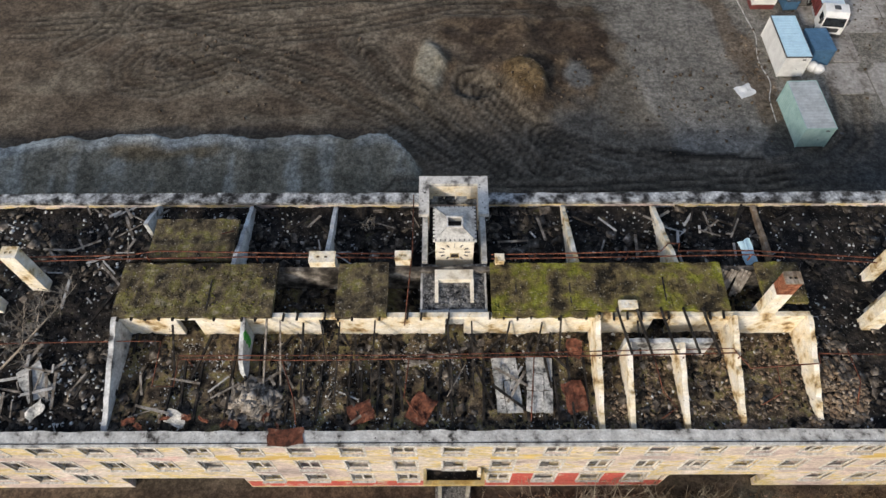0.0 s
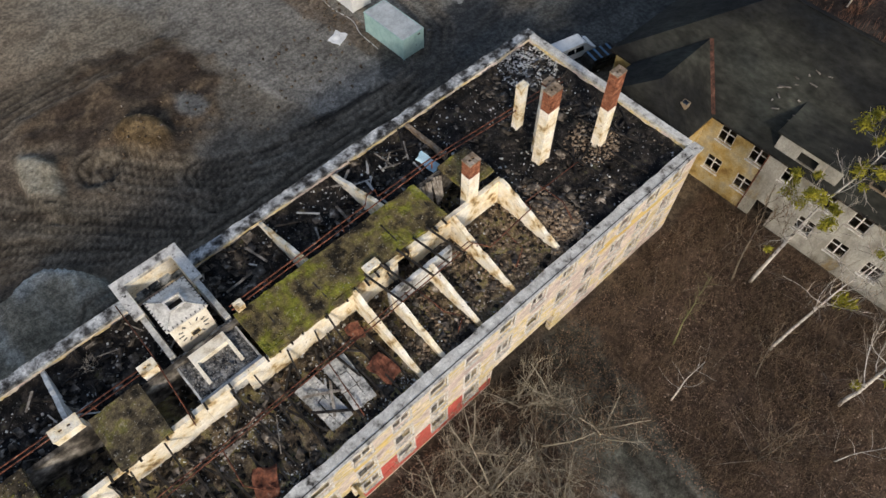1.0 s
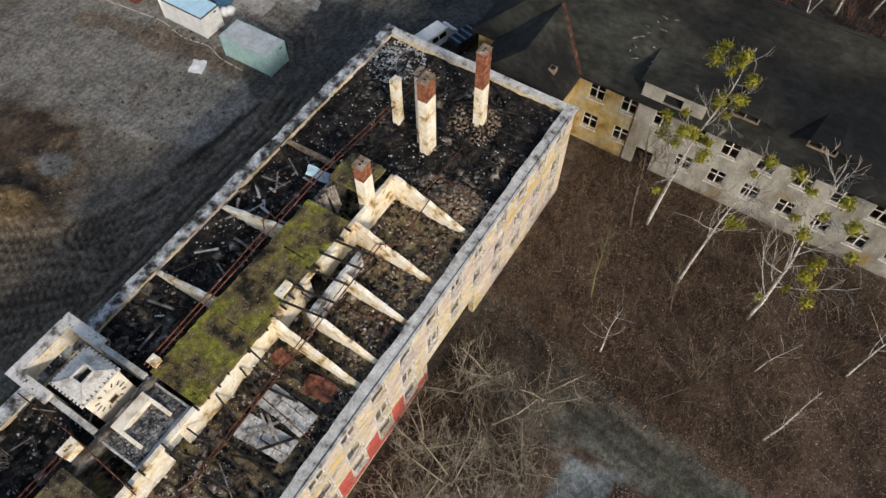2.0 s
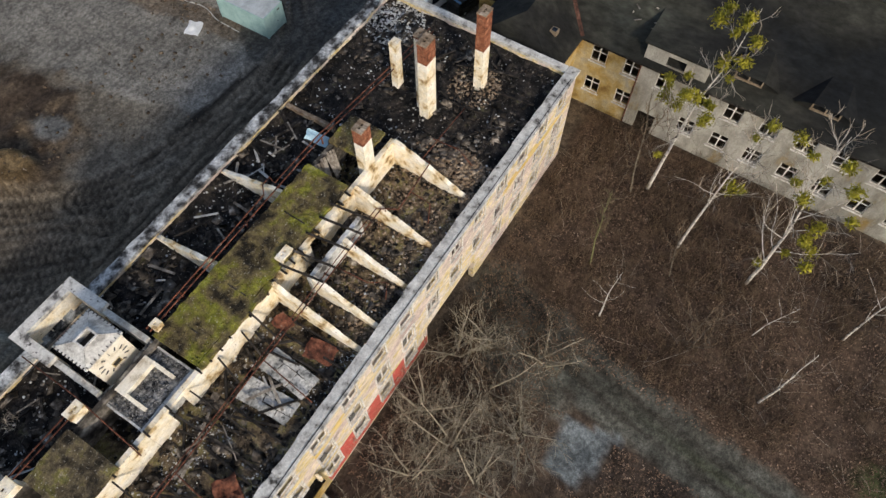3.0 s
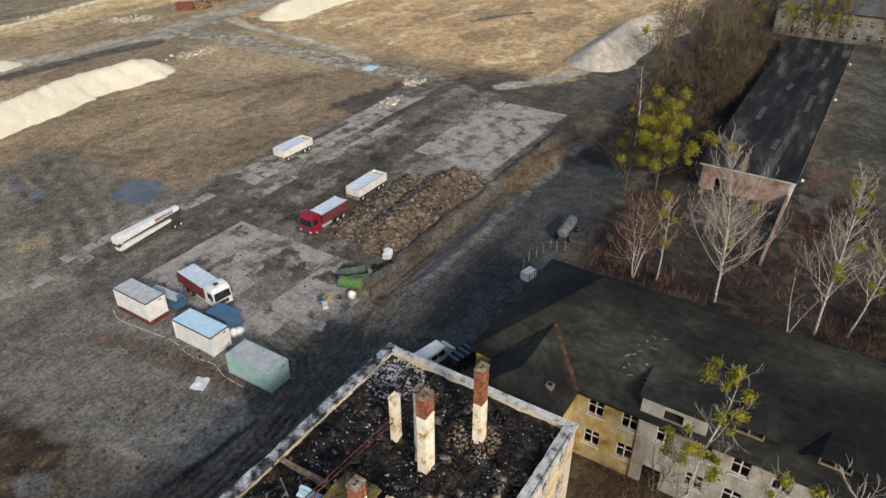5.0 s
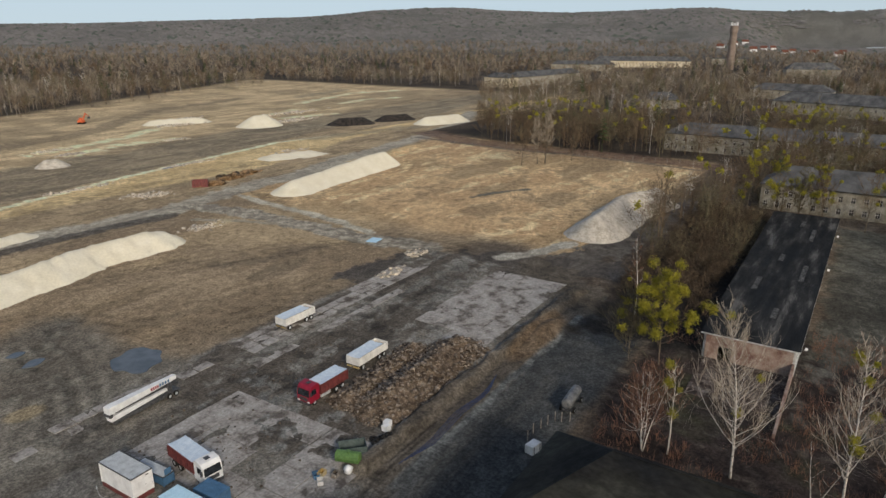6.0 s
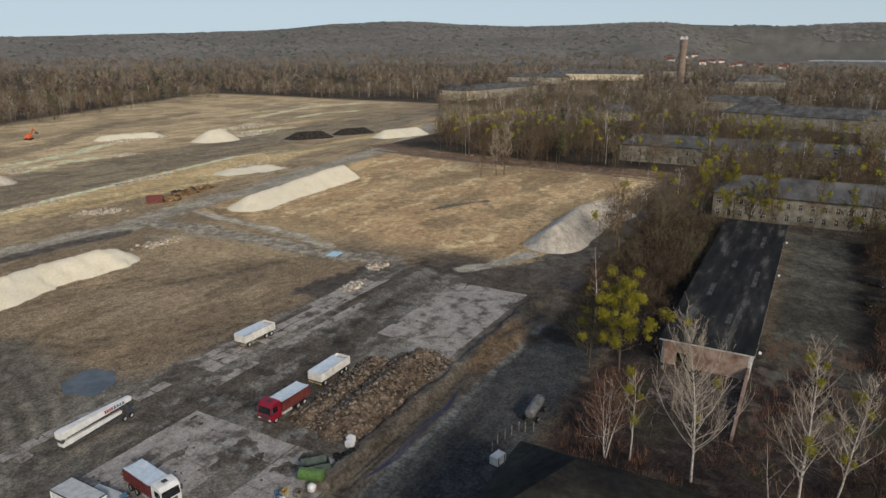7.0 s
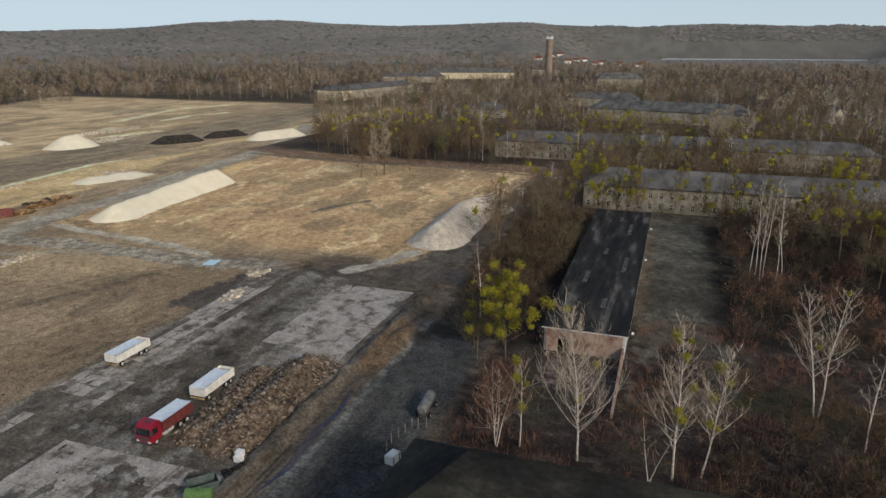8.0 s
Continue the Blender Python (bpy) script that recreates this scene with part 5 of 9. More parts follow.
hat.add(v, [(3, 2, 1, 0)] + [(k + i, k + (i + 1) % 4, k + 4 + (i + 1) % 4, k + 4 + i) for k in (0, 4, 8) for i in range(4)] + [(12, 13, 14, 15)])
part("turret_roof", hat, M_TURRET, turret, "low pyramid roof with a square hole at the top")
for sx, sy in ring4:
    part("hip_seam", Mesh().bar((TX + sx * a, cyt + sy * a * 0.98, tz1 + 0.11), (TX + sx * b, cyt - 0.22 + sy * b * 0.8, tz1 + 0.605), 0.035, 0.02), M_PANEL, turret)
part("hatch_collar", wall_with_openings(Mesh(), TX - b - 0.07, TX + b + 0.07, cyt - 0.22 - b * 0.8 - 0.07, cyt - 0.22 + b * 0.8 + 0.07, [(TX - b + 0.05, TX + b - 0.05, cyt - 0.18 - b * 0.8, cyt - 0.26 + b * 0.8)], lambda u, w, vv: (u, vv, tz1 + 0.68 - w), 0.09), M_RIM, turret, "pale collar of the roof hatch")
# near-black plate: the shade inside the hatch is put into its colour
part("hatch_floor", Mesh().box(TX - b + 0.02, cyt - 0.2 - b * 0.8, tz1 + 0.135, TX + b - 0.02, cyt - 0.24 + b * 0.8, tz1 + 0.15), M_DARK, turret)
peg_data = Mesh().box(-0.03, -0.06, 0.08, 0.03, 0.06, 0.2).data("iron_peg", M_STEEL)
for k in range(9):
    s = -1.2 + 0.3 * k
    for p, turn in (((TX + s, cyt - 1.30), 0), ((TX + s, cyt + 1.30), 0), ((TX - 1.33, cyt + s * 0.96), 90), ((TX + 1.33, cyt + s * 0.96), 90)):
        part("iron_peg", peg_data, None, turret).matrix_basis = pose(p[0], p[1], tz1, 0, 0, turn)
DCZ = 12.72
for k in range(12):
    ang = 2 * math.pi * k / 12
    r0, r1 = (0.70, 0.98) if k % 3 else (0.64, 0.98)
    m = Mesh().bar((TX + 1.04 * r0 * math.sin(ang), 23.085, DCZ + 0.98 * r0 * math.cos(ang)), (TX + 1.04 * r1 * math.sin(ang), 23.085, DCZ + 0.98 * r1 * math.cos(ang)), 0.03, 0.09)
    part("hour_mark", m, M_STEEL, turret)
part("dial_hatch", Mesh().box(TX - 0.25, 23.07, DCZ - 0.62, TX + 0.25, 23.099, DCZ - 0.18), M_DARK, turret, "dark square hatch in the dial")
part("dial_hatch_frame", wall_with_openings(Mesh(), TX - 0.30, TX + 0.30, DCZ - 0.67, DCZ - 0.13, [(TX - 0.24, TX + 0.24, DCZ - 0.61, DCZ - 0.19)], lambda u, w, z: (u, 23.06 + w, z), 0.035), M_OCHRE, turret)
# low walls round a hatch bed before the turret
bedwall = Mesh().box(-0.45, 21.2, 11.95, 2.03, 21.96, 12.44, chamfer=0.03)
for s in (-0.45, 1.80):
    bedwall.add([(s, 19.75, 11.95), (s + 0.23, 19.75, 11.95), (s + 0.23, 21.199, 11.95), (s, 21.199, 11.95), (s, 19.75, 12.12), (s + 0.23, 19.75, 12.12), (s + 0.23, 21.199, 12.42), (s, 21.199, 12.42)],
                [(3, 2, 1, 0), (4, 5, 6, 7), (0, 1, 5, 4), (1, 2, 6, 5), (2, 3, 7, 6), (3, 0, 4, 7)])
part("hatch_wall", bedwall, M_DIAL, deck, "low cream walls on the deck")

# ---- what lies on the attic floor ----
def chunks(n, place, size, seed, flat=0.6):
    """Many broken pieces as squashed, twisted boxes: vertices and quads."""
    rng = np.random.default_rng(seed)
    pos = place(rng, n)
    s = size[0] + (size[1] - size[0]) * rng.random((n, 1)) ** 2.2
    cube = np.array([[-1, -1, -1], [1, -1, -1], [1, 1, -1], [-1, 1, -1], [-1, -1, 1], [1, -1, 1], [1, 1, 1], [-1, 1, 1]], float)
    dims = np.stack([np.ones(n), 0.4 + 0.6 * rng.random(n), flat * (0.3 + 0.7 * rng.random(n))], -1)
    v = cube[None] * (dims * s)[:, None] * 0.5 * (0.75 + 0.5 * rng.random((n, 8, 3)))
    a, b = rng.random(n) * 2 * np.pi, (rng.random(n) - 0.5) * 1.2
    ca, sa, cb, sb = np.cos(a), np.sin(a), np.cos(b), np.sin(b)
    x, y, z = v[..., 0], v[..., 1], v[..., 2]
    x, z = x * cb[:, None] - z * sb[:, None], x * sb[:, None] + z * cb[:, None]
    x, y = x * ca[:, None] - y * sa[:, None], x * sa[:, None] + y * ca[:, None]
    v = np.stack([x, y, z], -1) + pos[:, None]
    faces = np.array([[3, 2, 1, 0], [4, 5, 6, 7], [0, 1, 5, 4], [1, 2, 6, 5], [2, 3, 7, 6], [3, 0, 4, 7]])
    return v.reshape(-1, 3), (np.arange(n)[:, None, None] * 8 + faces[None]).reshape(-1, 4)


def on_bed(x, y):
    return Z_FLOOR + 0.5 * (fbm(x, y, 1.6, 4, 51) - 0.4) + 0.175 * np.abs(np.sin(x * 2 * math.pi / 0.9)) * vnoise(x, y, 4, 52)


def strewn(x0, x1, y0, y1, clump=0.0, seed=0):
    def place(rng, n):
        x, y = x0 + (x1 - x0) * rng.random(n * 4), y0 + (y1 - y0) * rng.random(n * 4)
        keep = np.argsort(-(vnoise(x, y, 1.8, seed) * clump + rng.random(n * 4) * (1 - clump)))[:n]
        x, y = x[keep], y[keep]
        return np.stack([x, y, on_bed(x, y) + 0.03], -1)
    return place


def mound(cx, cy, rx, ry, h):
    def place(rng, n):
        r, a = np.sqrt(rng.random(n)), rng.random(n) * 2 * np.pi
        x, y = cx + rx * r * np.cos(a), cy + ry * r * np.sin(a)
        return np.stack([x, y, on_bed(x, y) + h * (1 - r) * (0.6 + 0.4 * rng.random(n))], -1)
    return place


def litter(name, data, material, label, category="debris"):
    return tagged(new(name, np_mesh(name, *data, material)), label, category, kind="stuff")


IN = (BX0 + 1.2, BX1 - 1.2, FY + 0.9, BY - 0.9)
litter("burnt_rubble", chunks(5200, strewn(*IN, 0.4, 5), (0.06, 0.35), 1), surface("charcoal", [(0.38, (0.009, 0.009, 0.009)), (0.55, (0.028, 0.025, 0.022)), (0.70, (0.075, 0.062, 0.05))], 0.8, 0.9, 0.5, 0.04, island=0.5), "black burnt rubble on the attic floor")
litter("plaster_bits", chunks(2800, strewn(*IN, 0.55, 6), (0.04, 0.17), 2), M_PLASTERW, "small pale plaster bits in the ash")
litter("plaster_bits", chunks(480, strewn(BX0 + 1, -20, FY + 0.9, BY - 0.9, 0.5, 8), (0.05, 0.3), 12), M_PLASTERW, "small pale plaster bits in the ash")
litter("brick_rubble", chunks(1900, strewn(10, 26, 12.2, 18.3, 0.3, 9), (0.06, 0.26), 3), M_RUBBLE, "broken bricks on the attic floor")
litter("brick_rubble", chunks(900, mound(24.6, 14.6, 1.7, 2.2, 0.6), (0.12, 0.36), 4), M_RUBBLE, "heap of pale broken bricks and mortar")
litter("brick_rubble", chunks(260, mound(18.3, 12.2, 1.2, 0.6, 0.4), (0.1, 0.3), 14), M_RUBBLE, "broken bricks spilling onto the eave")
litter("brick_rubble", chunks(220, mound(22.6, 12.3, 0.8, 0.7, 0.4), (0.1, 0.3), 15), M_RUBBLE, "broken bricks spilling onto the eave")
litter("brick_rubble", chunks(500, mound(32.0, 17.5, 2.5, 2.0, 0.3), (0.08, 0.24), 16), M_RUBBLE, "broken bricks round a chimney foot")
litter("white_debris", chunks(1100, mound(34.4, 26.6, 2.6, 2.4, 0.12), (0.04, 0.22), 5), M_PLASTERW, "white plaster debris heaped in the corner")
litter("splintered_wood", chunks(700, mound(-11.6, 14.0, 1.6, 1.3, 0.9), (0.15, 0.8), 6, 0.15), M_GREYWOOD, "heap of splintered grey wood")
litter("tower_gravel", chunks(900, lambda rng, n: np.stack([-1.2 + 3.9 * rng.random(n), 19.3 + 3.1 * rng.random(n), np.full(n, 12.03)], -1), (0.05, 0.2), 7, 0.3), M_SLATEBITS, "grey gravel and slate bits on the tower deck")
litter("moss_clumps", chunks(1500, lambda rng, n: np.stack([3.2 + 14.6 * rng.random(n), 19.0 + 3.2 * rng.random(n), np.full(n, Z_SLAB + 0.06)], -1), (0.04, 0.14), 8), M_MOSS, "moss clumps on the corridor slab")
litter("moss_clumps", chunks(900, lambda rng, n: np.stack([-20.2 + 9.6 * rng.random(n), 18.7 + 3.4 * rng.random(n), np.full(n, Z_SLAB + 0.06)], -1), (0.04, 0.14), 9), M_MOSS, "moss clumps on the corridor slab")

M_PALEWOOD = surface("bleached_timber", [(0.35, (0.30, 0.29, 0.27)), (0.65, (0.52, 0.51, 0.49))], 0.4, 0.9, 0.3, 0.02)
litter("plaster_bits", chunks(1900, strewn(-20, 10, 12.2, 18.3, 0.6, 61), (0.03, 0.12), 62), M_PLASTERW, "small pale plaster bits in the ash")
litter("wood_splinters", chunks(2600, strewn(*IN, 0.6, 63), (0.2, 0.9), 64, 0.08), surface("splinters", [(0.35, (0.02, 0.018, 0.016)), (0.55, (0.10, 0.085, 0.07)), (0.7, (0.34, 0.31, 0.27))], 0.5, 0.9, 0, island=0.7), "charred and grey wood splinters on the attic floor")
# charred rafters leaning on the corridor wall or lying about
BEAM = {mt.name: Mesh().bar((-0.5, 0, 0), (0.5, 0, 0), 1, 1).data("beam", mt) for mt in (M_CHARWOOD, M_GREYWOOD, M_PALEWOOD)}


def beam(name, a, b, w, h, material, label, category="beam", group=""):
    a, b = Vector(a), Vector(b)
    ob = new(name, BEAM[material.name])
    d = b - a
    q = d.to_track_quat("X", "Z")
    ob.matrix_basis = Matrix.LocRotScale((a + b) / 2, q, (d.length, w, h))
    return tagged(ob, label, category, group)


rb = random.Random(4)
for x in list(np.arange(-19, 9.5, 1.15)) + [12.4, 13.6, 15.8, 17.0]:
    if rb.random() < 0.38:
        continue
    x += rb.uniform(-0.25, 0.25)
    top_y, top_z = 18.45, rb.uniform(11.6, 12.75)
    low_y = top_y - rb.uniform(1.2, 4.6)
    beam("charred_rafter", (x, top_y, top_z), (x + rb.uniform(-0.35, 0.35), low_y, Z_FLOOR + rb.uniform(0.15, 0.9)), rb.uniform(0.08, 0.13), rb.uniform(0.08, 0.14), M_CHARWOOD if rb.random() < 0.72 else M_GREYWOOD, "burnt rafter leaning from the corridor wall", group="leaning rafters")
for k in range(26):
    x, y = rb.uniform(-20, 9), rb.uniform(12.6, 17.8)
    ang = rb.gauss(math.pi / 2, 0.45)
    ln = rb.uniform(1.2, 3.6)
    z = Z_FLOOR + 0.28
    beam("charred_beam", (x, y, z), (x + ln * math.cos(ang), min(18.3, y + ln * math.sin(ang)), z + rb.uniform(-0.1, 0.6)), 0.14, 0.15, M_CHARWOOD, "charred beam lying in ash", group="fallen beams")
for x in np.arange(-19.6, 9.3, 0.92):
    if rb.random() < 0.15:
        continue
    y = rb.uniform(12.15, 13.2)
    beam("floor_joist", (x, y, Z_FLOOR + 0.22), (x + rb.uniform(-0.2, 0.2), y + rb.uniform(3.0, 5.4), Z_FLOOR + rb.uniform(0.26, 0.42)), 0.14, 0.2, M_CHARWOOD, "blackened floor joist half buried in ash", group="floor joists")
for k in range(70):
    zone = rb.choice([(-33, -21, 12.5, 28), (-33, -21, 12.5, 17), (-13, -2, 23, 28), (3, 22, 23, 28), (23, 36, 12.5, 28), (28, 36, 12.5, 18)])
    x, y = rb.uniform(zone[0], zone[1]), rb.uniform(zone[2], zone[3])
    ang, ln = rb.uniform(0, math.pi), rb.uniform(0.8, 3.2)
    z = Z_FLOOR + 0.25 + rb.uniform(0, 0.25)
    beam("charred_beam", (x, y, z), (x + ln * math.cos(ang), max(12.3, min(28.4, y + ln * math.sin(ang))), z + rb.uniform(-0.1, 0.35)), rb.uniform(0.08, 0.16), 0.12, M_CHARWOOD, "charred beam lying in ash", group="fallen beams")
for k in range(120):
    zone = rb.choice([(-33, -23, 12.6, 17.5), (-33, -24, 12.6, 16), (-27, -20.8, 23.5, 28.2), (-32, -21, 20, 28), (-11, -1, 23, 28), (3, 21, 23, 28), (-19, 9, 12.4, 15.5), (-30, -21, 12.6, 16), (-30, -21, 12.6, 16), (-25, -20.5, 24, 28), (-19, -11, 12.6, 16), (-13, -9, 12.8, 15.5), (-9, 3, 13, 17), (16, 21, 24, 27)])
    x, y = rb.uniform(zone[0], zone[1]), rb.uniform(zone[2], zone[3])
    ang, ln = rb.uniform(0, math.pi), rb.uniform(0.4, 2.4)
    z = Z_FLOOR + 0.36 + rb.uniform(0, 0.3)
    beam("loose_plank", (x, y, z), (x + ln * math.cos(ang), max(12.3, min(28.4, y + ln * math.sin(ang))), z + rb.uniform(-0.1, 0.3)), rb.uniform(0.06, 0.2), 0.04, M_PALEWOOD if rb.random() < 0.28 else M_GREYWOOD, "weathered grey plank lying in debris", group="loose planks")
# burnt rafters over the gap beside the low wall
for x in (10.8, 12.0, 13.5, 14.9, 16.1):
    beam("charred_rafter", (x, 19.0, 12.75), (x + 0.7, 16.2, 12.1), 0.12, 0.14, M_CHARWOOD, "burnt rafter spanning the open room", group="leaning rafters")
# hanging planks in the hole of the slab
for k in range(9):
    x = 18.1 + 0.22 * k
    beam("hanging_board", (x, 21.9 - 0.1 * (k % 3), 12.45), (x - 0.5, 20.6 + 0.1 * k % 0.5, 11.2), 0.18, 0.04, M_GREYWOOD, "pale broken board hanging into the hole", group="hanging boards")


def sheet(name, x, y, w, d, z, rz, material, label, category, bend=0.25, tilt=0.12, seed=0, nx=8, ny=8, thick=0.02):
    """A bent sheet or slab lying on the debris."""
    m = Mesh()
    v = []
    for t in (0, thick):
        for i in range(nx + 1):
            for j in range(ny + 1):
                u, s = i / nx - 0.5, j / ny - 0.5
                v.append((u * w + 0.04 * math.sin(9 * s + seed), s * d + 0.05 * math.sin(7 * u + seed), t + bend * float(fbm(np.array(u * 2 + seed), np.array(s * 2), 0.6, 2, seed)) + tilt * s))
    k, n = ny + 1, (nx + 1) * (ny + 1)
    f = []
    for i in range(nx):
        for j in range(ny):
            q = (i * k + j, (i + 1) * k + j, (i + 1) * k + j + 1, i * k + j + 1)
            f += [tuple(n + a for a in q), q[::-1]]
    rimk = [i * k for i in range(nx + 1)] + [nx * k + j for j in range(1, ny + 1)] + [i * k + ny for i in range(nx - 1, -1, -1)] + [j for j in range(ny - 1, 0, -1)]
    f += [(a, b, n + b, n + a) for a, b in zip(rimk, rimk[1:] + rimk[:1])]
    ob = new(name, m.add(v, f).data(name, material))
    ob.matrix_basis = pose(x, y, z, 0, 0, rz)
    return tagged(ob, label, category)


Z1 = Z_FLOOR + 0.25
sheet("rusty_sheet", 8.15, 14.2, 1.3, 1.9, Z1, 12, M_RUST, "rust-red metal sheet lying in rubble", "metal sheet", 0.3, 0.3, 1)
sheet("rusty_sheet", 8.35, 17.3, 1.0, 1.1, Z1 + 0.1, -8, M_RUST, "rust-red metal sheet leaning at a wall", "metal sheet", 0.2, 0.7, 2)
sheet("rusty_sheet", -4.9, 13.2, 1.5, 1.2, Z1, 20, M_RUST, "crumpled rust-red metal sheet", "metal sheet", 0.5, 0.2, 3)
sheet("rusty_sheet", -1.3, 13.4, 1.4, 1.7, Z1, -30, M_RUST, "crumpled rust-red metal sheet", "metal sheet", 0.6, 0.4, 4)
sheet("rusty_sheet", -9.2, 11.65, 2.1, 1.0, Z_EAVE + 0.02, 3, M_RUST, "rusty metal sheet hanging over the eave", "metal sheet", 0.08, 0.02, 5)
for k in range(9):
    sheet("rusty_scrap", -19 + 1.15 * k + rb.uniform(-0.4, 0.4), rb.uniform(12.2, 13.0), rb.uniform(0.4, 0.9), rb.uniform(0.15, 0.4), Z1 + 0.3, rb.uniform(-60, 60), M_RUST, "small bent scrap of orange rusty metal", "metal scrap", 0.15, 0.1, 20 + k, 4, 3)
# cracked pale panels, each in several pieces
for px, w in ((4.0, 1.55), (6.0, 1.6)):
    panel = thing("ceiling_panel", (px, 15.0, Z1 + 0.1), "fallen grey ceiling panel, cracked into slabs", "panel", rz=4 if px < 5 else -3)
    cuts = [0, 0.33 + rb.uniform(-0.05, 0.05), 0.66, 1.0]
    for a, b in zip(cuts[:-1], cuts[1:]):
        ys = [0, rb.uniform(0.25, 0.4), rb.uniform(0.55, 0.75), 1]
        for c0, c1 in zip(ys[:-1], ys[1:]):
            j = [rb.uniform(-0.06, 0.06) for _ in range(8)]
            x0, x1 = (a - 0.5) * w + 0.012, (b - 0.5) * w - 0.012
            y0, y1 = (c0 - 0.5) * 3.6 + 0.02, (c1 - 0.5) * 3.6 - 0.02
            lift = 0.12 * rb.random()
            m = Mesh().prism([(x0 + j[0], y0 + j[1]), (x1 + j[2] * 0.4, y0 + j[3]), (x1 + j[4] * 0.4, y1 + j[5]), (x0 + j[6], y1 + j[7])], -0.05 + lift, 0.02 + lift)
            lpart("panel_piece", m, M_PANEL, panel)
for x, y, w, d, rz in ((-25.2, 15.2, 1.5, 2.2, 35), (-27.9, 14.3, 1.8, 0.8, 8), (-24.6, 13.4, 0.8, 1.2, -50), (-16.0, 12.9, 1.3, 0.8, -20)):
    sheet("broken_board", x, y, w, d, Z1 + 0.15, rz, M_PANEL, "grey broken board lying in the debris", "board", 0.12, 0.35, int(x * 3) % 17)
sheet("blue_sheet", 20.9, 24.2, 0.9, 1.5, Z_FLOOR + 0.9, 20, M_BLUE, "pale blue painted board standing in the rubble", "board", 0.2, 0.8, 6)

# rusty heating pipes on brackets over the rooms


def pipe(points, r, label="rusty heating pipe running over the rooms"):
    m = Mesh().tube(points, r, 6)
    return tagged(new("heating_pipe", m.data("heating_pipe", M_RUST, True)), label, "pipe")


ZP = 12.95
pipe([(-33, 23.0, 12.2), (-20.5, 23.0, 12.6), (-18.4, 23.1, ZP), (-10, 22.9, ZP), (-3.0, 22.85, ZP)], 0.05)
pipe([(-33, 22.7, 12.1), (-20.5, 22.75, 12.55), (-12, 22.7, ZP - 0.1), (-3.0, 22.6, ZP - 0.1)], 0.05)
pipe([(3.2, 22.75, ZP), (9, 22.85, ZP), (14.2, 23.0, ZP), (14.4, 23.0, ZP + 0.9), (15.1, 23.0, ZP + 0.9), (15.3, 23.0, ZP), (20, 23.0, ZP), (28, 22.9, 12.2), (34, 22.9, 11.6)], 0.05)
pipe([(3.2, 22.5, ZP - 0.1), (11, 22.6, ZP - 0.1), (20, 22.75, ZP - 0.1), (28, 22.6, 12.1), (34, 22.6, 11.4)], 0.05)
ZQ = 11.75
pipe([(-32, 17.1, 11.5), (-25.5, 17.2, ZQ), (-19.4, 17.3, ZQ), (-17.3, 17.3, ZQ), (-17.5, 14.6, ZQ - 0.6), (-16.2, 14.6, ZQ - 0.6), (-16.0, 16.1, ZQ), (-8, 16.0, ZQ), (2, 16.15, ZQ), (10, 16.25, ZQ), (18, 16.4, ZQ), (18.6, 15.4, ZQ), (22.9, 15.7, ZQ), (22.9, 16.3, ZQ + 0.1), (29, 16.6, 10.9)], 0.045)
pipe([(-16.0, 16.3, ZQ + 0.05), (-2, 16.3, ZQ + 0.05), (10, 16.5, ZQ + 0.1), (17.8, 16.65, ZQ + 0.1), (18.5, 15.6, ZQ)], 0.035)
for pts in ([(-9.7, 16.0, ZQ), (-8.9, 13.8, 10.9), (-8.7, 12.4, 10.5)], [(5.6, 16.2, ZQ), (5.4, 13.6, 10.6), (5.3, 12.6, 10.5)], [(12.9, 16.2, ZQ), (13.4, 14.3, 10.8), (14.2, 13.4, 10.4), (13.2, 12.8, 10.3)], [(-2.0, 29.0, 11.0), (-1.9, 23.3, 12.9), (-2.3, 18.0, 12.4)], [(25.3, 17.0, 11.0), (25.7, 15.0, 10.6), (25.2, 13.6, 10.3)], [(-14.6, 24.9, 12.3), (-14.2, 24.0, 13.6), (-13.9, 25.0, 12.4)], [(20.2, 15.4, ZQ), (20.6, 14.2, 10.8), (19.4, 13.6, 10.4)], [(-2.0, 16.2, ZQ), (-2.3, 14.0, 10.8), (-1.3, 12.8, 10.4)]):
    pipe(pts, 0.04, "rusty bent pipe hanging down")
# brackets that carry the pipes
for x in (-19, -12, -6, 6, 12, 20):
    tagged(new("pipe_bracket", Mesh().box(x - 0.04, 22.68, 12.2, x + 0.04, 22.76, ZP - 0.04).data("pipe_bracket", M_RUST)), "rusty upright pipe bracket on the corridor wall", "bracket", "pipe brackets")
for x in (-15.5, -12.3, 9.6, 11.45, 14.7, 18.1):
    tagged(new("pipe_bracket", Mesh().box(x - 0.03, 16.1, 10.6, x + 0.03, 16.16, ZQ - 0.04).data("pipe_bracket", M_RUST)), "rusty upright pipe bracket on a partition", "bracket", "pipe brackets")
# green spray paint on the broken partition
gp = Mesh()
for k in range(5):
    z = 10.75 + 0.3 * k
    gp.tube([(-12.15, 17.3 + 0.1 * (k % 2), z), (-12.145, 17.6, z + 0.22), (-12.15, 17.9, z + 0.05), (-12.145, 17.6, z - 0.12), (-12.15, 17.3 + 0.1 * (k % 2), z)], 0.05, 4)
tagged(new("sprayed_paint", gp.data("sprayed_paint", surface("green_spray", [(0.3, (0.02, 0.22, 0.02)), (0.7, (0.06, 0.38, 0.04))], 0.3, 0.6, 0))), "bright green sprayed squiggle on a plastered wall", "graffiti")

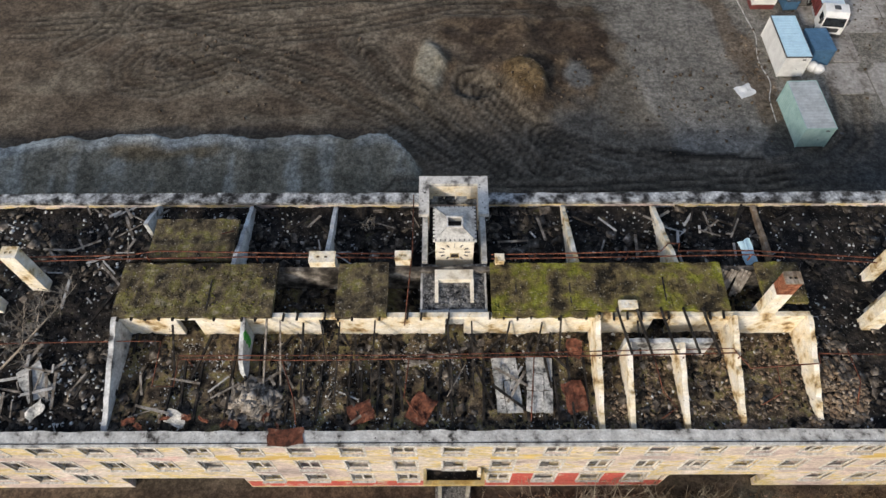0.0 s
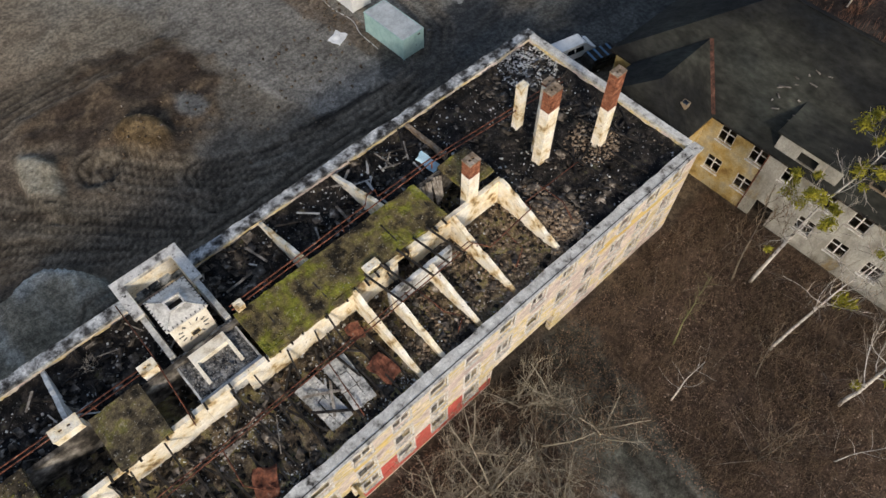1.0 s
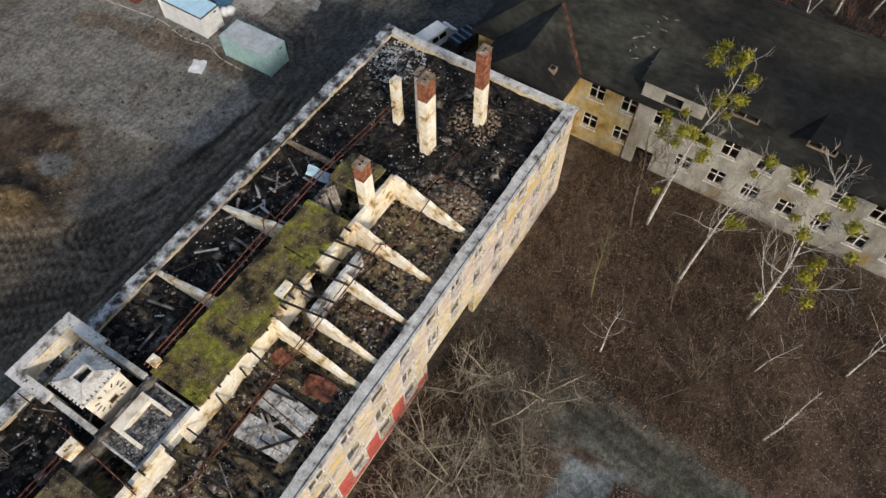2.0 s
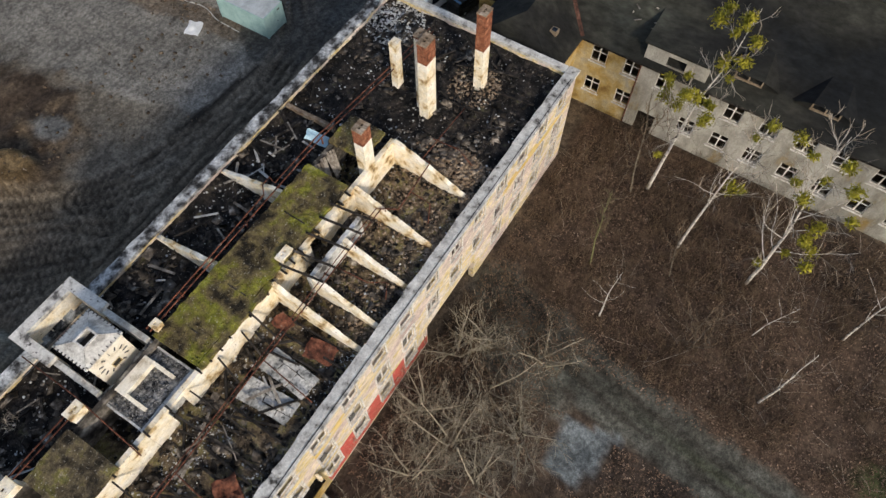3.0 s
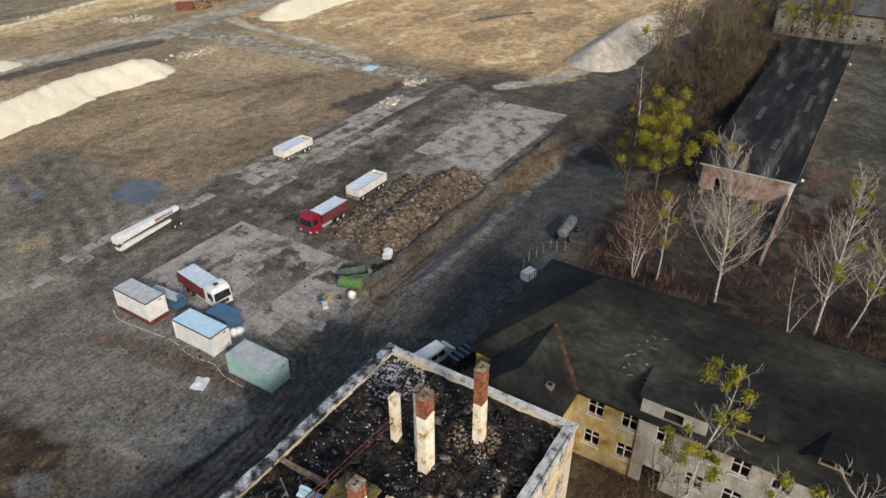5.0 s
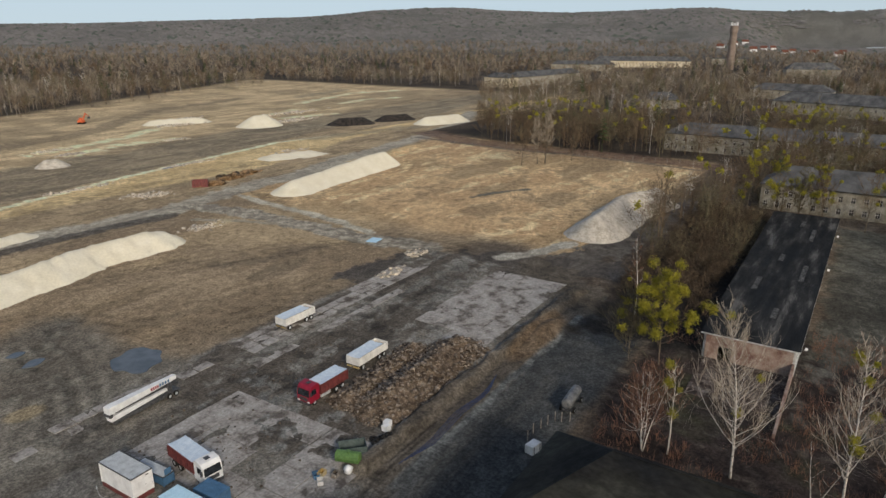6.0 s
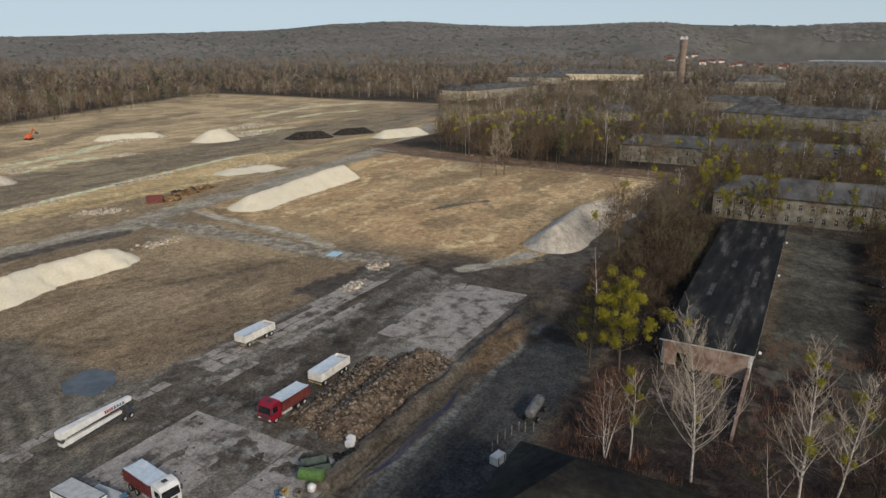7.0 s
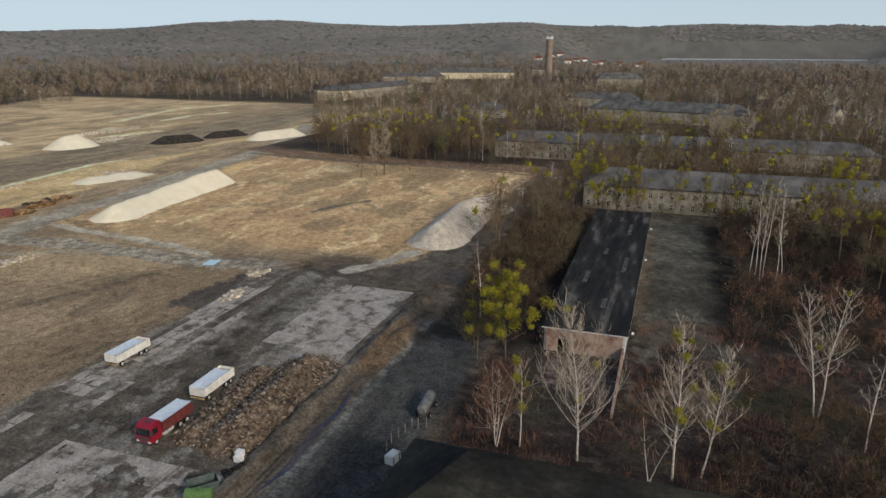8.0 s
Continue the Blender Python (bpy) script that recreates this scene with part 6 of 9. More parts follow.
# ---- second building, with the tar roof ----
second = thing("hipped_roof_building", (52.7, -20, 0), "empty two-storey grey rendered building under a dark tar hipped roof", "building")
QX0, QX1, QY0, QY1 = 43.8, 61.6, -72.0, 24.0
E2, R2, RX = 7.9, 14.1, 52.7
WX0, RY = 38.6, 21.2
q_holes, q_windows = [], []
for k in range(-26, 5):
    cy = -0.55 + 3.07 * k
    if cy > 13 or cy < QY0 + 2:
        continue
    for za, zb in ((1.85, 3.6), (5.5, 7.25)):
        q_holes.append((cy - 0.74, cy + 0.74, za, zb))
        q_windows.append((cy, za, zb))
q_holes = [h for h in q_holes if not (4.6 < (h[0] + h[1]) / 2 < 7.4 and h[2] < 3)] + [(5.2, 6.9, -0.3, 2.2)]
q_windows = [w for w in q_windows if not (4.6 < w[0] < 7.4 and w[1] < 3)]
flip = [(-b, -a, c, d) for a, b, c, d in q_holes]
part("wall", wall_with_openings(Mesh(), -13.8, -7.95, -0.3, E2 - 0.21, [h for h in flip if h[1] < -7.9], lambda u, w, z: (QX0 + w, -u, z), 0.4), M_OCHRE, second, "ochre rendered end bay, stained grey")
part("wall", wall_with_openings(Mesh(), -7.94, 12.0, -0.3, E2 - 0.21, [h for h in flip if -7.9 < h[0] and h[1] < 12], lambda u, w, z: (QX0 + w, -u, z), 0.4), M_GREYWALL, second, "grey rendered front with ochre patches")
part("wall", wall_with_openings(Mesh(), 12.0, -QY0, -0.3, E2 - 0.21, [h for h in flip if h[0] > 12], lambda u, w, z: (QX0 + w, -u, z), 0.4), M_GREYWALL, second)
part("wall", Mesh().box(WX0, 13.8, -0.3, QX0 - 0.01, 14.2, E2 - 0.21), M_OCHRE, second)
part("wall", Mesh().box(WX0, 21.2, -0.3, QX0 - 0.01, 21.6, E2 - 0.21), M_OCHRE, second)
part("wall", Mesh().box(WX0, 14.21, -0.3, WX0 + 0.4, 21.19, E2 - 0.21), M_OCHRE, second)
part("wall", Mesh().box(QX0, 21.61, -0.3, QX0 + 0.4, 23.6, E2 - 0.21), M_OCHRE, second)
part("wall", Mesh().box(QX0, 23.61, -0.3, QX1, 24.0, E2 - 0.21), M_OCHRE, second)
part("wall", Mesh().box(QX1 - 0.4, QY0, -0.3, QX1, 23.6, E2 - 0.21), M_GREYWALL, second)
part("wall", Mesh().box(QX0 + 0.4, QY0, -0.3, QX1 - 0.41, QY0 + 0.4, E2 - 0.21), M_GREYWALL, second)
part("downpipe", Mesh().tube([(QX0 - 0.1, 7.95, 0), (QX0 - 0.1, 7.95, 7.6)], 0.06, 6), M_RUST, second)
for cy, za, zb in q_windows:
    put_window(QX0, cy, za, zb, -90, second, w=1.48)
# roof: two wings that meet in a valley, thick tar felt
ov = 0.5


def felt_plane(pts, nu, nv, seed, bump=0.06):
    """A four-sided roof plane as a slightly wavy sheet; pts run eave a, eave b, ridge b, ridge a."""
    m = Mesh()
    a, b, d, e = [Vector(p) for p in pts]
    v = []
    for i in range(nu + 1):
        for j in range(nv + 1):
            p = a.lerp(b, i / nu).lerp(e.lerp(d, i / nu), j / nv)
            edge = i in (0, nu) or j in (0, nv)
            p.z += 0 if edge else bump * (float(fbm(np.array(p.x + p.y * 0.3), np.array(p.y), 3, 3, seed)) - 0.5) * 2
            v.append(p)
    w = nv + 1
    return m.add(v, [(i * w + j, (i + 1) * w + j, (i + 1) * w + j + 1, i * w + j + 1) for i in range(nu) for j in range(nv)])


h0 = (RX, QY0 + 9, R2)
HN = (RX, 15.3, R2)
NW, NE, SE, SW = (QX0 - ov, 24.5, E2), (QX1 + ov, 24.5, E2), (QX1 + ov, QY0 - ov, E2), (QX0 - ov, QY0 - ov, E2)
VA, VB, AP = (QX0 - ov, 13.4, E2), (QX0 - ov, 22.0, E2), (47.6, 17.8, 10.85)
LW, LS, LN = (40.6, 17.7, 10.85), (WX0 - 0.6, 13.4, E2), (WX0 - 0.6, 22.0, E2)
for k, (pts, nu, nv) in enumerate((((NW, SW, h0, HN), 70, 12), ((NE, NW, HN, HN), 24, 12), ((SE, NE, HN, h0), 60, 12), ((SW, SE, h0, h0), 20, 12))):
    part("roof_slope", felt_plane(pts, nu, nv, 5 + k), M_ROOFTAR, second, "dark patched tar felt roof slope")
# lower link roof towards the burnt building
for k, pts in enumerate(((LS, VA, AP, LW), (VB, LN, LW, AP), (LN, LS, LW, LW))):
    part("link_roof", felt_plane(pts, 12, 8, 15 + k, 0.03), M_ROOFTAR, second, "dark tar felt roof of the link")
m = Mesh()
m.prism([SW[:2], SE[:2], NE[:2], NW[:2], VB[:2], LN[:2], LS[:2], VA[:2]], E2 - 0.2, E2 - 0.012)
part("eave_board", m, M_CHARWOOD, second, "dark wooden eave boards")
part("ridge_cap", Mesh().bar((RX, h0[1], R2 + 0.03), (RX, HN[1], R2 + 0.03), 0.4, 0.12), M_ROOFTAR, second)


def slope_z(x):
    return E2 + (x - (QX0 - ov)) / (RX - QX0 + ov) * (R2 - E2)


# rusty flashing strip, roof hatches and dormers
va, rr = Vector(VA), Vector(AP)
part("flashing", Mesh().bar(va.lerp(rr, 0.02) + Vector((0, 0, 0.05)), va.lerp(rr, 0.99) + Vector((0, 0, 0.03)), 0.34, 0.08), surface("dark_rust", [(0.38, (0.035, 0.022, 0.018)), (0.55, (0.085, 0.040, 0.028)), (0.7, (0.13, 0.07, 0.05))], 0.6, 0.8), second, "rust-red metal valley flashing")
m = Mesh()
for k in range(14):
    x = 45.5 + 0.28 * k + 0.3 * rb.random()
    y = 7.4 + 3.2 * rb.random()
    m.bar((x, y, slope_z(x) + 0.1), (x + rb.uniform(-0.6, 0.6), y + rb.uniform(-0.8, 0.8), slope_z(x) + 0.14), 0.12, 0.03)
part("torn_battens", m, M_GREYWOOD, second, "pale torn battens on the roof")
M_OLDFRAME = surface("bare_old_wood", [(0.3, (0.16, 0.12, 0.08)), (0.7, (0.30, 0.24, 0.17))], 0.4, 0.85, 0.2, 0.02)
for y in (-0.3, -6.5, -15.7, -24.9):
    x0, w, s2 = 44.9, 1.15, 1.5
    z0, zt = slope_z(x0), slope_z(x0) + 0.95
    x1 = x0 + 0.95 / (R2 - E2) * (RX - QX0 + ov) + 1.0
    zr = slope_z(x1) + 0.03
    roof3 = [(x0 - 0.35, y - w, zt), (x0 - 0.35, y + w, zt), (x1, y + w * 0.7, zr), (x1, y - w * 0.7, zr), (x0 + 0.1, y - w - s2, z0 + 0.1), (x0 + 0.1, y + w + s2, z0 + 0.1)]
    dm = part("dormer", Mesh().add(roof3, [(0, 1, 2, 3), (0, 3, 4), (1, 5, 2)]), M_ROOFTAR, second, "low hooded dormer with a small broken window")
    # near-black sheet stands for the unlit attic behind the posts
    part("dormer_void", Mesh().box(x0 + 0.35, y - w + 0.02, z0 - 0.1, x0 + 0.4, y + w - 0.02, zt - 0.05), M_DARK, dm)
    part("dormer_sill", Mesh().box(x0 - 0.05, y - w, z0 + 0.02, x0 + 0.1, y + w, z0 + 0.14), M_OLDFRAME, dm)
    for k in range(3):
        yy = y - w + 0.06 + k * (w - 0.06)
        part("dormer_post", Mesh().box(x0 - 0.02, yy - 0.06, z0 + 0.145, x0 + 0.08, yy + 0.06, zt - 0.06), M_OLDFRAME, dm)
    for sd in (-1, 1):
        part("dormer_cheek", Mesh().add([(x0, y + sd * w, z0), (x0, y + sd * (w + s2 * 0.92), z0), (x0, y + sd * w, zt - 0.03)], [(0, 1, 2)]), M_ROOFTAR, dm)
# stair bay that rises over the eave
bay = Mesh()
wall_with_openings(bay, -8.0, -2.6, E2 - 0.1, 9.9, [(-6.1, -4.5, 8.3, 9.3)], lambda u, w, z: (QX0 - 0.02 + w, -u, z), 0.35)
part("stair_bay", bay, M_GREYWALL, second, "grey rendered stair bay above the eave")
part("stair_bay_roof", Mesh().add([(QX0 - 0.3, 2.3, 9.92), (QX0 - 0.3, 8.3, 9.92), (QX0 + 4.5, 8.3, 10.6), (QX0 + 4.5, 2.3, 10.6), (QX0 - 0.3, 2.3, 10.05), (QX0 - 0.3, 8.3, 10.05), (QX0 + 4.5, 8.3, 10.75), (QX0 + 4.5, 2.3, 10.75)],
                                  [(3, 2, 1, 0), (4, 5, 6, 7), (0, 1, 5, 4), (1, 2, 6, 5), (2, 3, 7, 6), (3, 0, 4, 7)]), M_ROOFTAR, second)
for s in (2.62, 7.98):
    part("stair_bay_side", Mesh().add([(QX0, s, E2 - 0.1), (QX0 + 3.8, s, slope_z(QX0 + 3.8) - 0.1), (QX0 + 3.8, s, 10.5), (QX0, s, 9.95)], [(0, 1, 2, 3)]), M_GREYWALL, second)
sk = part("skylight", Mesh().box(41.0, 15.0, 9.0, 41.6, 15.6, 9.5), M_OLDFRAME, second, "small skylight in the roof")
part("skylight_pane", Mesh().box(41.08, 15.08, 9.501, 41.52, 15.52, 9.515), M_GLASS, sk)

# ---- long flat-roofed shed ----
M_PINK = surface("pinkish_masonry", [(0.35, (0.17, 0.10, 0.08)), (0.5, (0.29, 0.205, 0.165)), (0.65, (0.36, 0.295, 0.245))], 1.6, 0.9, 0.4, 0.05)
shed = thing("flat_roof_shed", (150, 11, 0), "long low shed with a black tar-felt flat roof", "shed")
part("wall", Mesh().box(106.9, 4.5, -0.3, 197, 4.9, 4.2), M_PLASTERW, shed)
part("yard_wall", jag_wall((87, 4.7), (106.5, 4.7), 0.35, -0.3, 0.7, 2.2, 301, step=0.8), M_PINK, shed, "pale crumbling yard wall running from the shed")
part("yard_floor", Mesh().box(93, 5.0, -0.2, 106.4, 17.5, 0.10), surface("littered_floor", [(0.35, (0.040, 0.030, 0.025)), (0.5, (0.085, 0.066, 0.055)), (0.68, (0.20, 0.175, 0.15))], 1.6, 0.9, 0.6, 0.06, 0.4, 0.2, mottle=(0.6, 0.35)), shed, "littered concrete floor before the shed")
part("wall", Mesh().box(106.9, 17.6, -0.3, 197, 18.0, 4.2), M_PLASTERW, shed)
part("wall", wall_with_openings(Mesh(), 4.9, 17.6, -0.3, 4.2, [(13.6, 15.6, -0.3, 2.4)], lambda u, w, z: (106.5 + w, u, z), 0.35), M_PINK, shed, "pinkish bare masonry end wall")
part("wall", Mesh().box(196.6, 4.9, -0.3, 197, 17.6, 4.2), M_PLASTERW, shed)
part("roof", felt_plane([(106.2, 4.0, 4.45), (106.2, 18.4, 4.45), (197.5, 19.5, 4.45), (197.5, 4.0, 4.45)], 20, 60, 44, 0.08), surface("black_felt", [(0.40, (0.012, 0.013, 0.014)), (0.51, (0.020, 0.020, 0.019)), (0.58, (0.036, 0.035, 0.033)), (0.66, (0.10, 0.096, 0.086))], 2.4, 0.85, 0.3, 0.05, stretch=(0.16, 1.0, 1), detail=9.0, mottle=(2.0, 0.3)), shed, "black tar felt with paler worn lanes")
part("fascia", Mesh().box(106.2, 4.0, 4.2, 197.5, 18.4, 4.37), M_PLASTERW, shed)

for x in (107.4, 150.0, 178.0):
    lm = part("wall_lamp", Mesh().bar((x, 3.95, 4.3), (x, 3.5, 4.6), 0.08, 0.08), M_STEEL, shed, "small white lamp on the shed's edge")
    part("lamp_glass", Mesh().tube([(x, 3.2, 4.62), (x, 3.6, 4.66)], [0.2, 0.28], 8), M_WHITE, lm)
for k, (a, b) in enumerate(((118, 9), (131, 14), (140, 7), (152, 12), (163, 15.5), (171, 8), (184, 11))):
    part("felt_patch", Mesh().box(a, b, 4.47, a + 5 + 3 * (k % 3), b + 0.9, 4.52), M_ROOFPATCH, shed, "paler worn lane in the tar felt")

# ---- site cabins and containers ----
def cabin(at, rz, length, width, height, wall, roof, label, ribs=False, base=None, roof_label="", vents=True):
    """Long side along local y, door end at -y."""
    c = thing("site_cabin", at, label, "container", "site cabins", rz=rz)
    z0 = 0.12
    if base:
        lpart("base", Mesh().box(-width / 2 - 0.02, -length / 2 - 0.02, -0.1, width / 2 + 0.02, length / 2 + 0.02, 0.62), base, c, "maroon painted base")
        z0 = 0.63
    else:
        lpart("base", Mesh().box(-width / 2 + 0.05, -length / 2 + 0.05, -0.1, width / 2 - 0.05, length / 2 - 0.05, z0), M_STEEL, c)
    top = z0 + height
    m = Mesh()
    if ribs:
        prof = []
        n = int(length / 0.28)
        for i in range(n):
            a = -length / 2 + i * length / n
            s = length / n
            prof += [(0.0, a), (0.0, a + 0.4 * s), (0.035, a + 0.5 * s), (0.035, a + 0.9 * s)]
        prof.append((0.0, length / 2))
        for side in (-1, 1):
            v = [(side * (width / 2 - o), yy, z) for o, yy in prof for z in (z0, top)]
            f = [(2 * i, 2 * i + 2, 2 * i + 3, 2 * i + 1)[:: side] for i in range(len(prof) - 1)]
            m.add(v, f)
        m.add([(-width / 2, -length / 2, z0), (width / 2, -length / 2, z0), (width / 2, -length / 2, top), (-width / 2, -length / 2, top)], [(0, 1, 2, 3)])
        m.add([(-width / 2, length / 2, z0), (width / 2, length / 2, z0), (width / 2, length / 2, top), (-width / 2, length / 2, top)], [(3, 2, 1, 0)])
    else:
        m.box(-width / 2, -length / 2, z0, width / 2, length / 2, top)
    lpart("body", m, wall, c)
    for sx in (-1, 1):
        for sy in (-1, 1):
            lpart("corner_post", Mesh().box(sx * width / 2 - 0.07, sy * length / 2 - 0.07, z0, sx * width / 2 + 0.07, sy * length / 2 + 0.07, top + 0.01), wall, c)
    r = Mesh()
    steps = []
    for k in range(16):
        a = -length / 2 - 0.04 + k * (length + 0.08) / 16
        steps += [(a, 0.055), (a + 0.18 * length / 16, 0.055), (a + 0.28 * length / 16, 0.085), (a + 0.9 * length / 16, 0.085)]
    steps.append((length / 2 + 0.04, 0.055))
    rv = [(sx * (width / 2 + 0.03), yy, top + zz) for yy, zz in steps for sx in (-1, 1)]
    nr = len(rv)
    rv += [(x, y, top + 0.012) for x, y, _ in rv]
    r.add(rv, [(2 * i, 2 * i + 1, 2 * i + 3, 2 * i + 2) for i in range(len(steps) - 1)] + [(2 * i, 2 * i + 2, nr + 2 * i + 2, nr + 2 * i) for i in range(len(steps) - 1)] + [(2 * i + 3, 2 * i + 1, nr + 2 * i + 1, nr + 2 * i + 3) for i in range(len(steps) - 1)])
    lpart("roof", r, roof, c, roof_label)
    edge = Mesh()
    for s in (-1, 1):
        edge.box(s * (width / 2 + 0.06) - 0.03, -length / 2 - 0.09, top - 0.05, s * (width / 2 + 0.06) + 0.03, length / 2 + 0.09, top + 0.1)
        edge.box(-width / 2 - 0.02, s * (length / 2 + 0.06) - 0.03, top - 0.05, width / 2 + 0.02, s * (length / 2 + 0.06) + 0.03, top + 0.1)
    lpart("roof_rim", edge, M_STEEL if not ribs else wall, c)
    door = lpart("door", Mesh().box(-0.45, -length / 2 - 0.03, z0 + 0.05, 0.45, -length / 2 - 0.003, z0 + 2.05), wall, c)
    lpart("handle", Mesh().box(0.3, -length / 2 - 0.07, z0 + 1.0, 0.4, -length / 2 - 0.03, z0 + 1.06), M_STEEL, door)
    if vents:
        lpart("vent", Mesh().box(width / 2 - 0.75, -length / 2 - 0.04, top - 0.45, width / 2 - 0.4, -length / 2 - 0.003, top - 0.3), M_STEEL, c)
    return c


def gz0(x, y):
    return ground_z(x, y)


cabin((35.4, 45.8, gz0(35.4, 45.8) - 0.05), 1, 6.06, 2.75, 2.55, M_TEAL, M_GALV, "pale teal ribbed site container with grey ribbed roof", ribs=True)
cabin((36.1, 55.4, gz0(36, 55.4) - 0.05), 0, 6.2, 2.5, 2.6, M_WHITE, M_BLUE, "white site cabin with pale blue roof", roof_label="pale blue roof sheet")
cabin((36.0, 66.0, gz0(36, 66) - 0.05), 0, 6.0, 2.5, 2.5, M_WHITE, M_GALV, "white site cabin on a maroon base with grey roof", base=M_MAROON)
cabin((39.5, 55.6, gz0(39.5, 55.6) - 0.05), 2, 3.2, 2.1, 2.0, M_NAVY, M_NAVY, "small dark blue steel container beside the white cabin", ribs=True, vents=False)
cabin((38.9, 65.2, gz0(38.9, 65) - 0.05), 3, 5.0, 1.4, 1.2, M_NAVY, M_GALV, "low grey-blue metal box behind the cabin", vents=False)

# big bag, lamp and sheet by the cabins
bag = Mesh()
bv = []
for i in range(7):
    r = (0.42, 0.52, 0.55, 0.55, 0.53, 0.42, 0.12)[i]
    for j in range(10):
        t = 2 * math.pi * j / 10
        q = r * (1 + 0.12 * math.sin(3 * t + i) + 0.06 * math.sin(7 * t))
        bv.append((q * math.cos(t), q * math.sin(t), -0.05 + 0.17 * i))
bag.add(bv, [(i * 10 + j, i * 10 + (j + 1) % 10, (i + 1) * 10 + (j + 1) % 10, (i + 1) * 10 + j) for i in range(6) for j in range(10)] + [tuple(range(10))[::-1], tuple(range(60, 70))])
bd = bag.data("big_bag", M_WHITE, True)
for x, y in ((38.8, 53.4), (39.3, 53.0), (52.0, 46.6)):
    ob = new("big_bag", bd)
    ob.matrix_basis = pose(x, y, gz0(x, y))
    tagged(ob, "bulging white woven bulk bag on the yard", "bag", "bulk bags")
s = sheet("white_sheet", 31.0, 50.1, 1.9, 1.5, gz0(31, 50.1) + 0.06, 25, M_WHITE, "crumpled white sheet lying on the soil", "sheet", 0.25, 0.05, 4)
lamp = thing("floodlight", (37.9, 43.0, gz0(37.9, 43)), "small dark floodlight on a short pole", "lamp")
lpart("pole", Mesh().tube([(0, 0, -0.1), (0, 0, 1.5)], 0.04, 6), M_STEEL, lamp)
lpart("head", Mesh().box(-0.2, -0.15, 1.5, 0.2, 0.15, 1.8), M_STEEL, lamp)


def hose(pts, r, material, label):
    p = [(x, y, gz0(x, y) + r * 0.6) for x, y in pts]
    return tagged(new("hose", Mesh().tube(p, r, 5).data("hose", material, True)), label, "hose")


def curve(pts, n=6):
    out = []
    for k in range(len(pts) - 1):
        p0, p1, p2, p3 = pts[max(k - 1, 0)], pts[k], pts[k + 1], pts[min(k + 2, len(pts) - 1)]
        for i in range(n):
            t = i / n
            out.append(tuple(0.5 * (2 * b + (c - a) * t + (2 * a - 5 * b + 4 * c - d) * t * t + (3 * b - a - 3 * c + d) * t**3) for a, b, c, d in zip(p0, p1, p2, p3)))
    return out + [pts[-1]]


hose(curve([(34.2, 69.5), (33.4, 67), (33.9, 62), (34.2, 58.5), (33.6, 55), (34.0, 51.5), (33.3, 49), (33.2, 46.0)]), 0.06, M_PANEL, "pale grey cable laid along the cabins")
M_HOSE = surface("blue_hose", [(0.3, (0.02, 0.03, 0.07)), (0.7, (0.04, 0.055, 0.12))], 0.5, 0.5, 0)
for k in range(4):
    hose(curve([(56.5 + k, 42.4 - 0.25 * k), (63, 42.0 - 0.3 * k), (70, 42.8 - 0.35 * k), (77, 42.2 - 0.2 * k), (83 - k, 43.1 - 0.3 * k)]), 0.05, M_HOSE, "dark blue plastic pipe lying along the road edge")


# ---- vehicles ----
def wheel(parent, x, y, r=0.5, w=0.3):
    m = Mesh()
    sec = [(r * 0.6, -w / 2), (r * 0.92, -w / 2), (r, -w / 2 + 0.05), (r, w / 2 - 0.05), (r * 0.92, w / 2), (r * 0.6, w / 2)]
    n = 14
    v = [(rr * math.cos(2 * math.pi * k / n), d, rr * math.sin(2 * math.pi * k / n) + r) for k in range(n) for rr, d in sec]
    f = [(k * 6 + i, k * 6 + (i + 1) % 6, ((k + 1) % n) * 6 + (i + 1) % 6, ((k + 1) % n) * 6 + i) for k in range(n) for i in range(6)]
    m.add([(x + a, y + b, c) for a, b, c in v], f)
    wh = lpart("tyre", m, M_RUBBER, parent)
    rim = Mesh()
    v = [(x + r * 0.61 * math.cos(2 * math.pi * k / n), y + d, r + r * 0.61 * math.sin(2 * math.pi * k / n)) for d in (-w * 0.3, w * 0.3) for k in range(n)]
    rim.add(v, [tuple(range(n)), tuple(range(n, 2 * n))[::-1]] + [(k, (k + 1) % n, n + (k + 1) % n, n + k) for k in range(n)])
    lpart("rim", rim, M_GALV, wh)


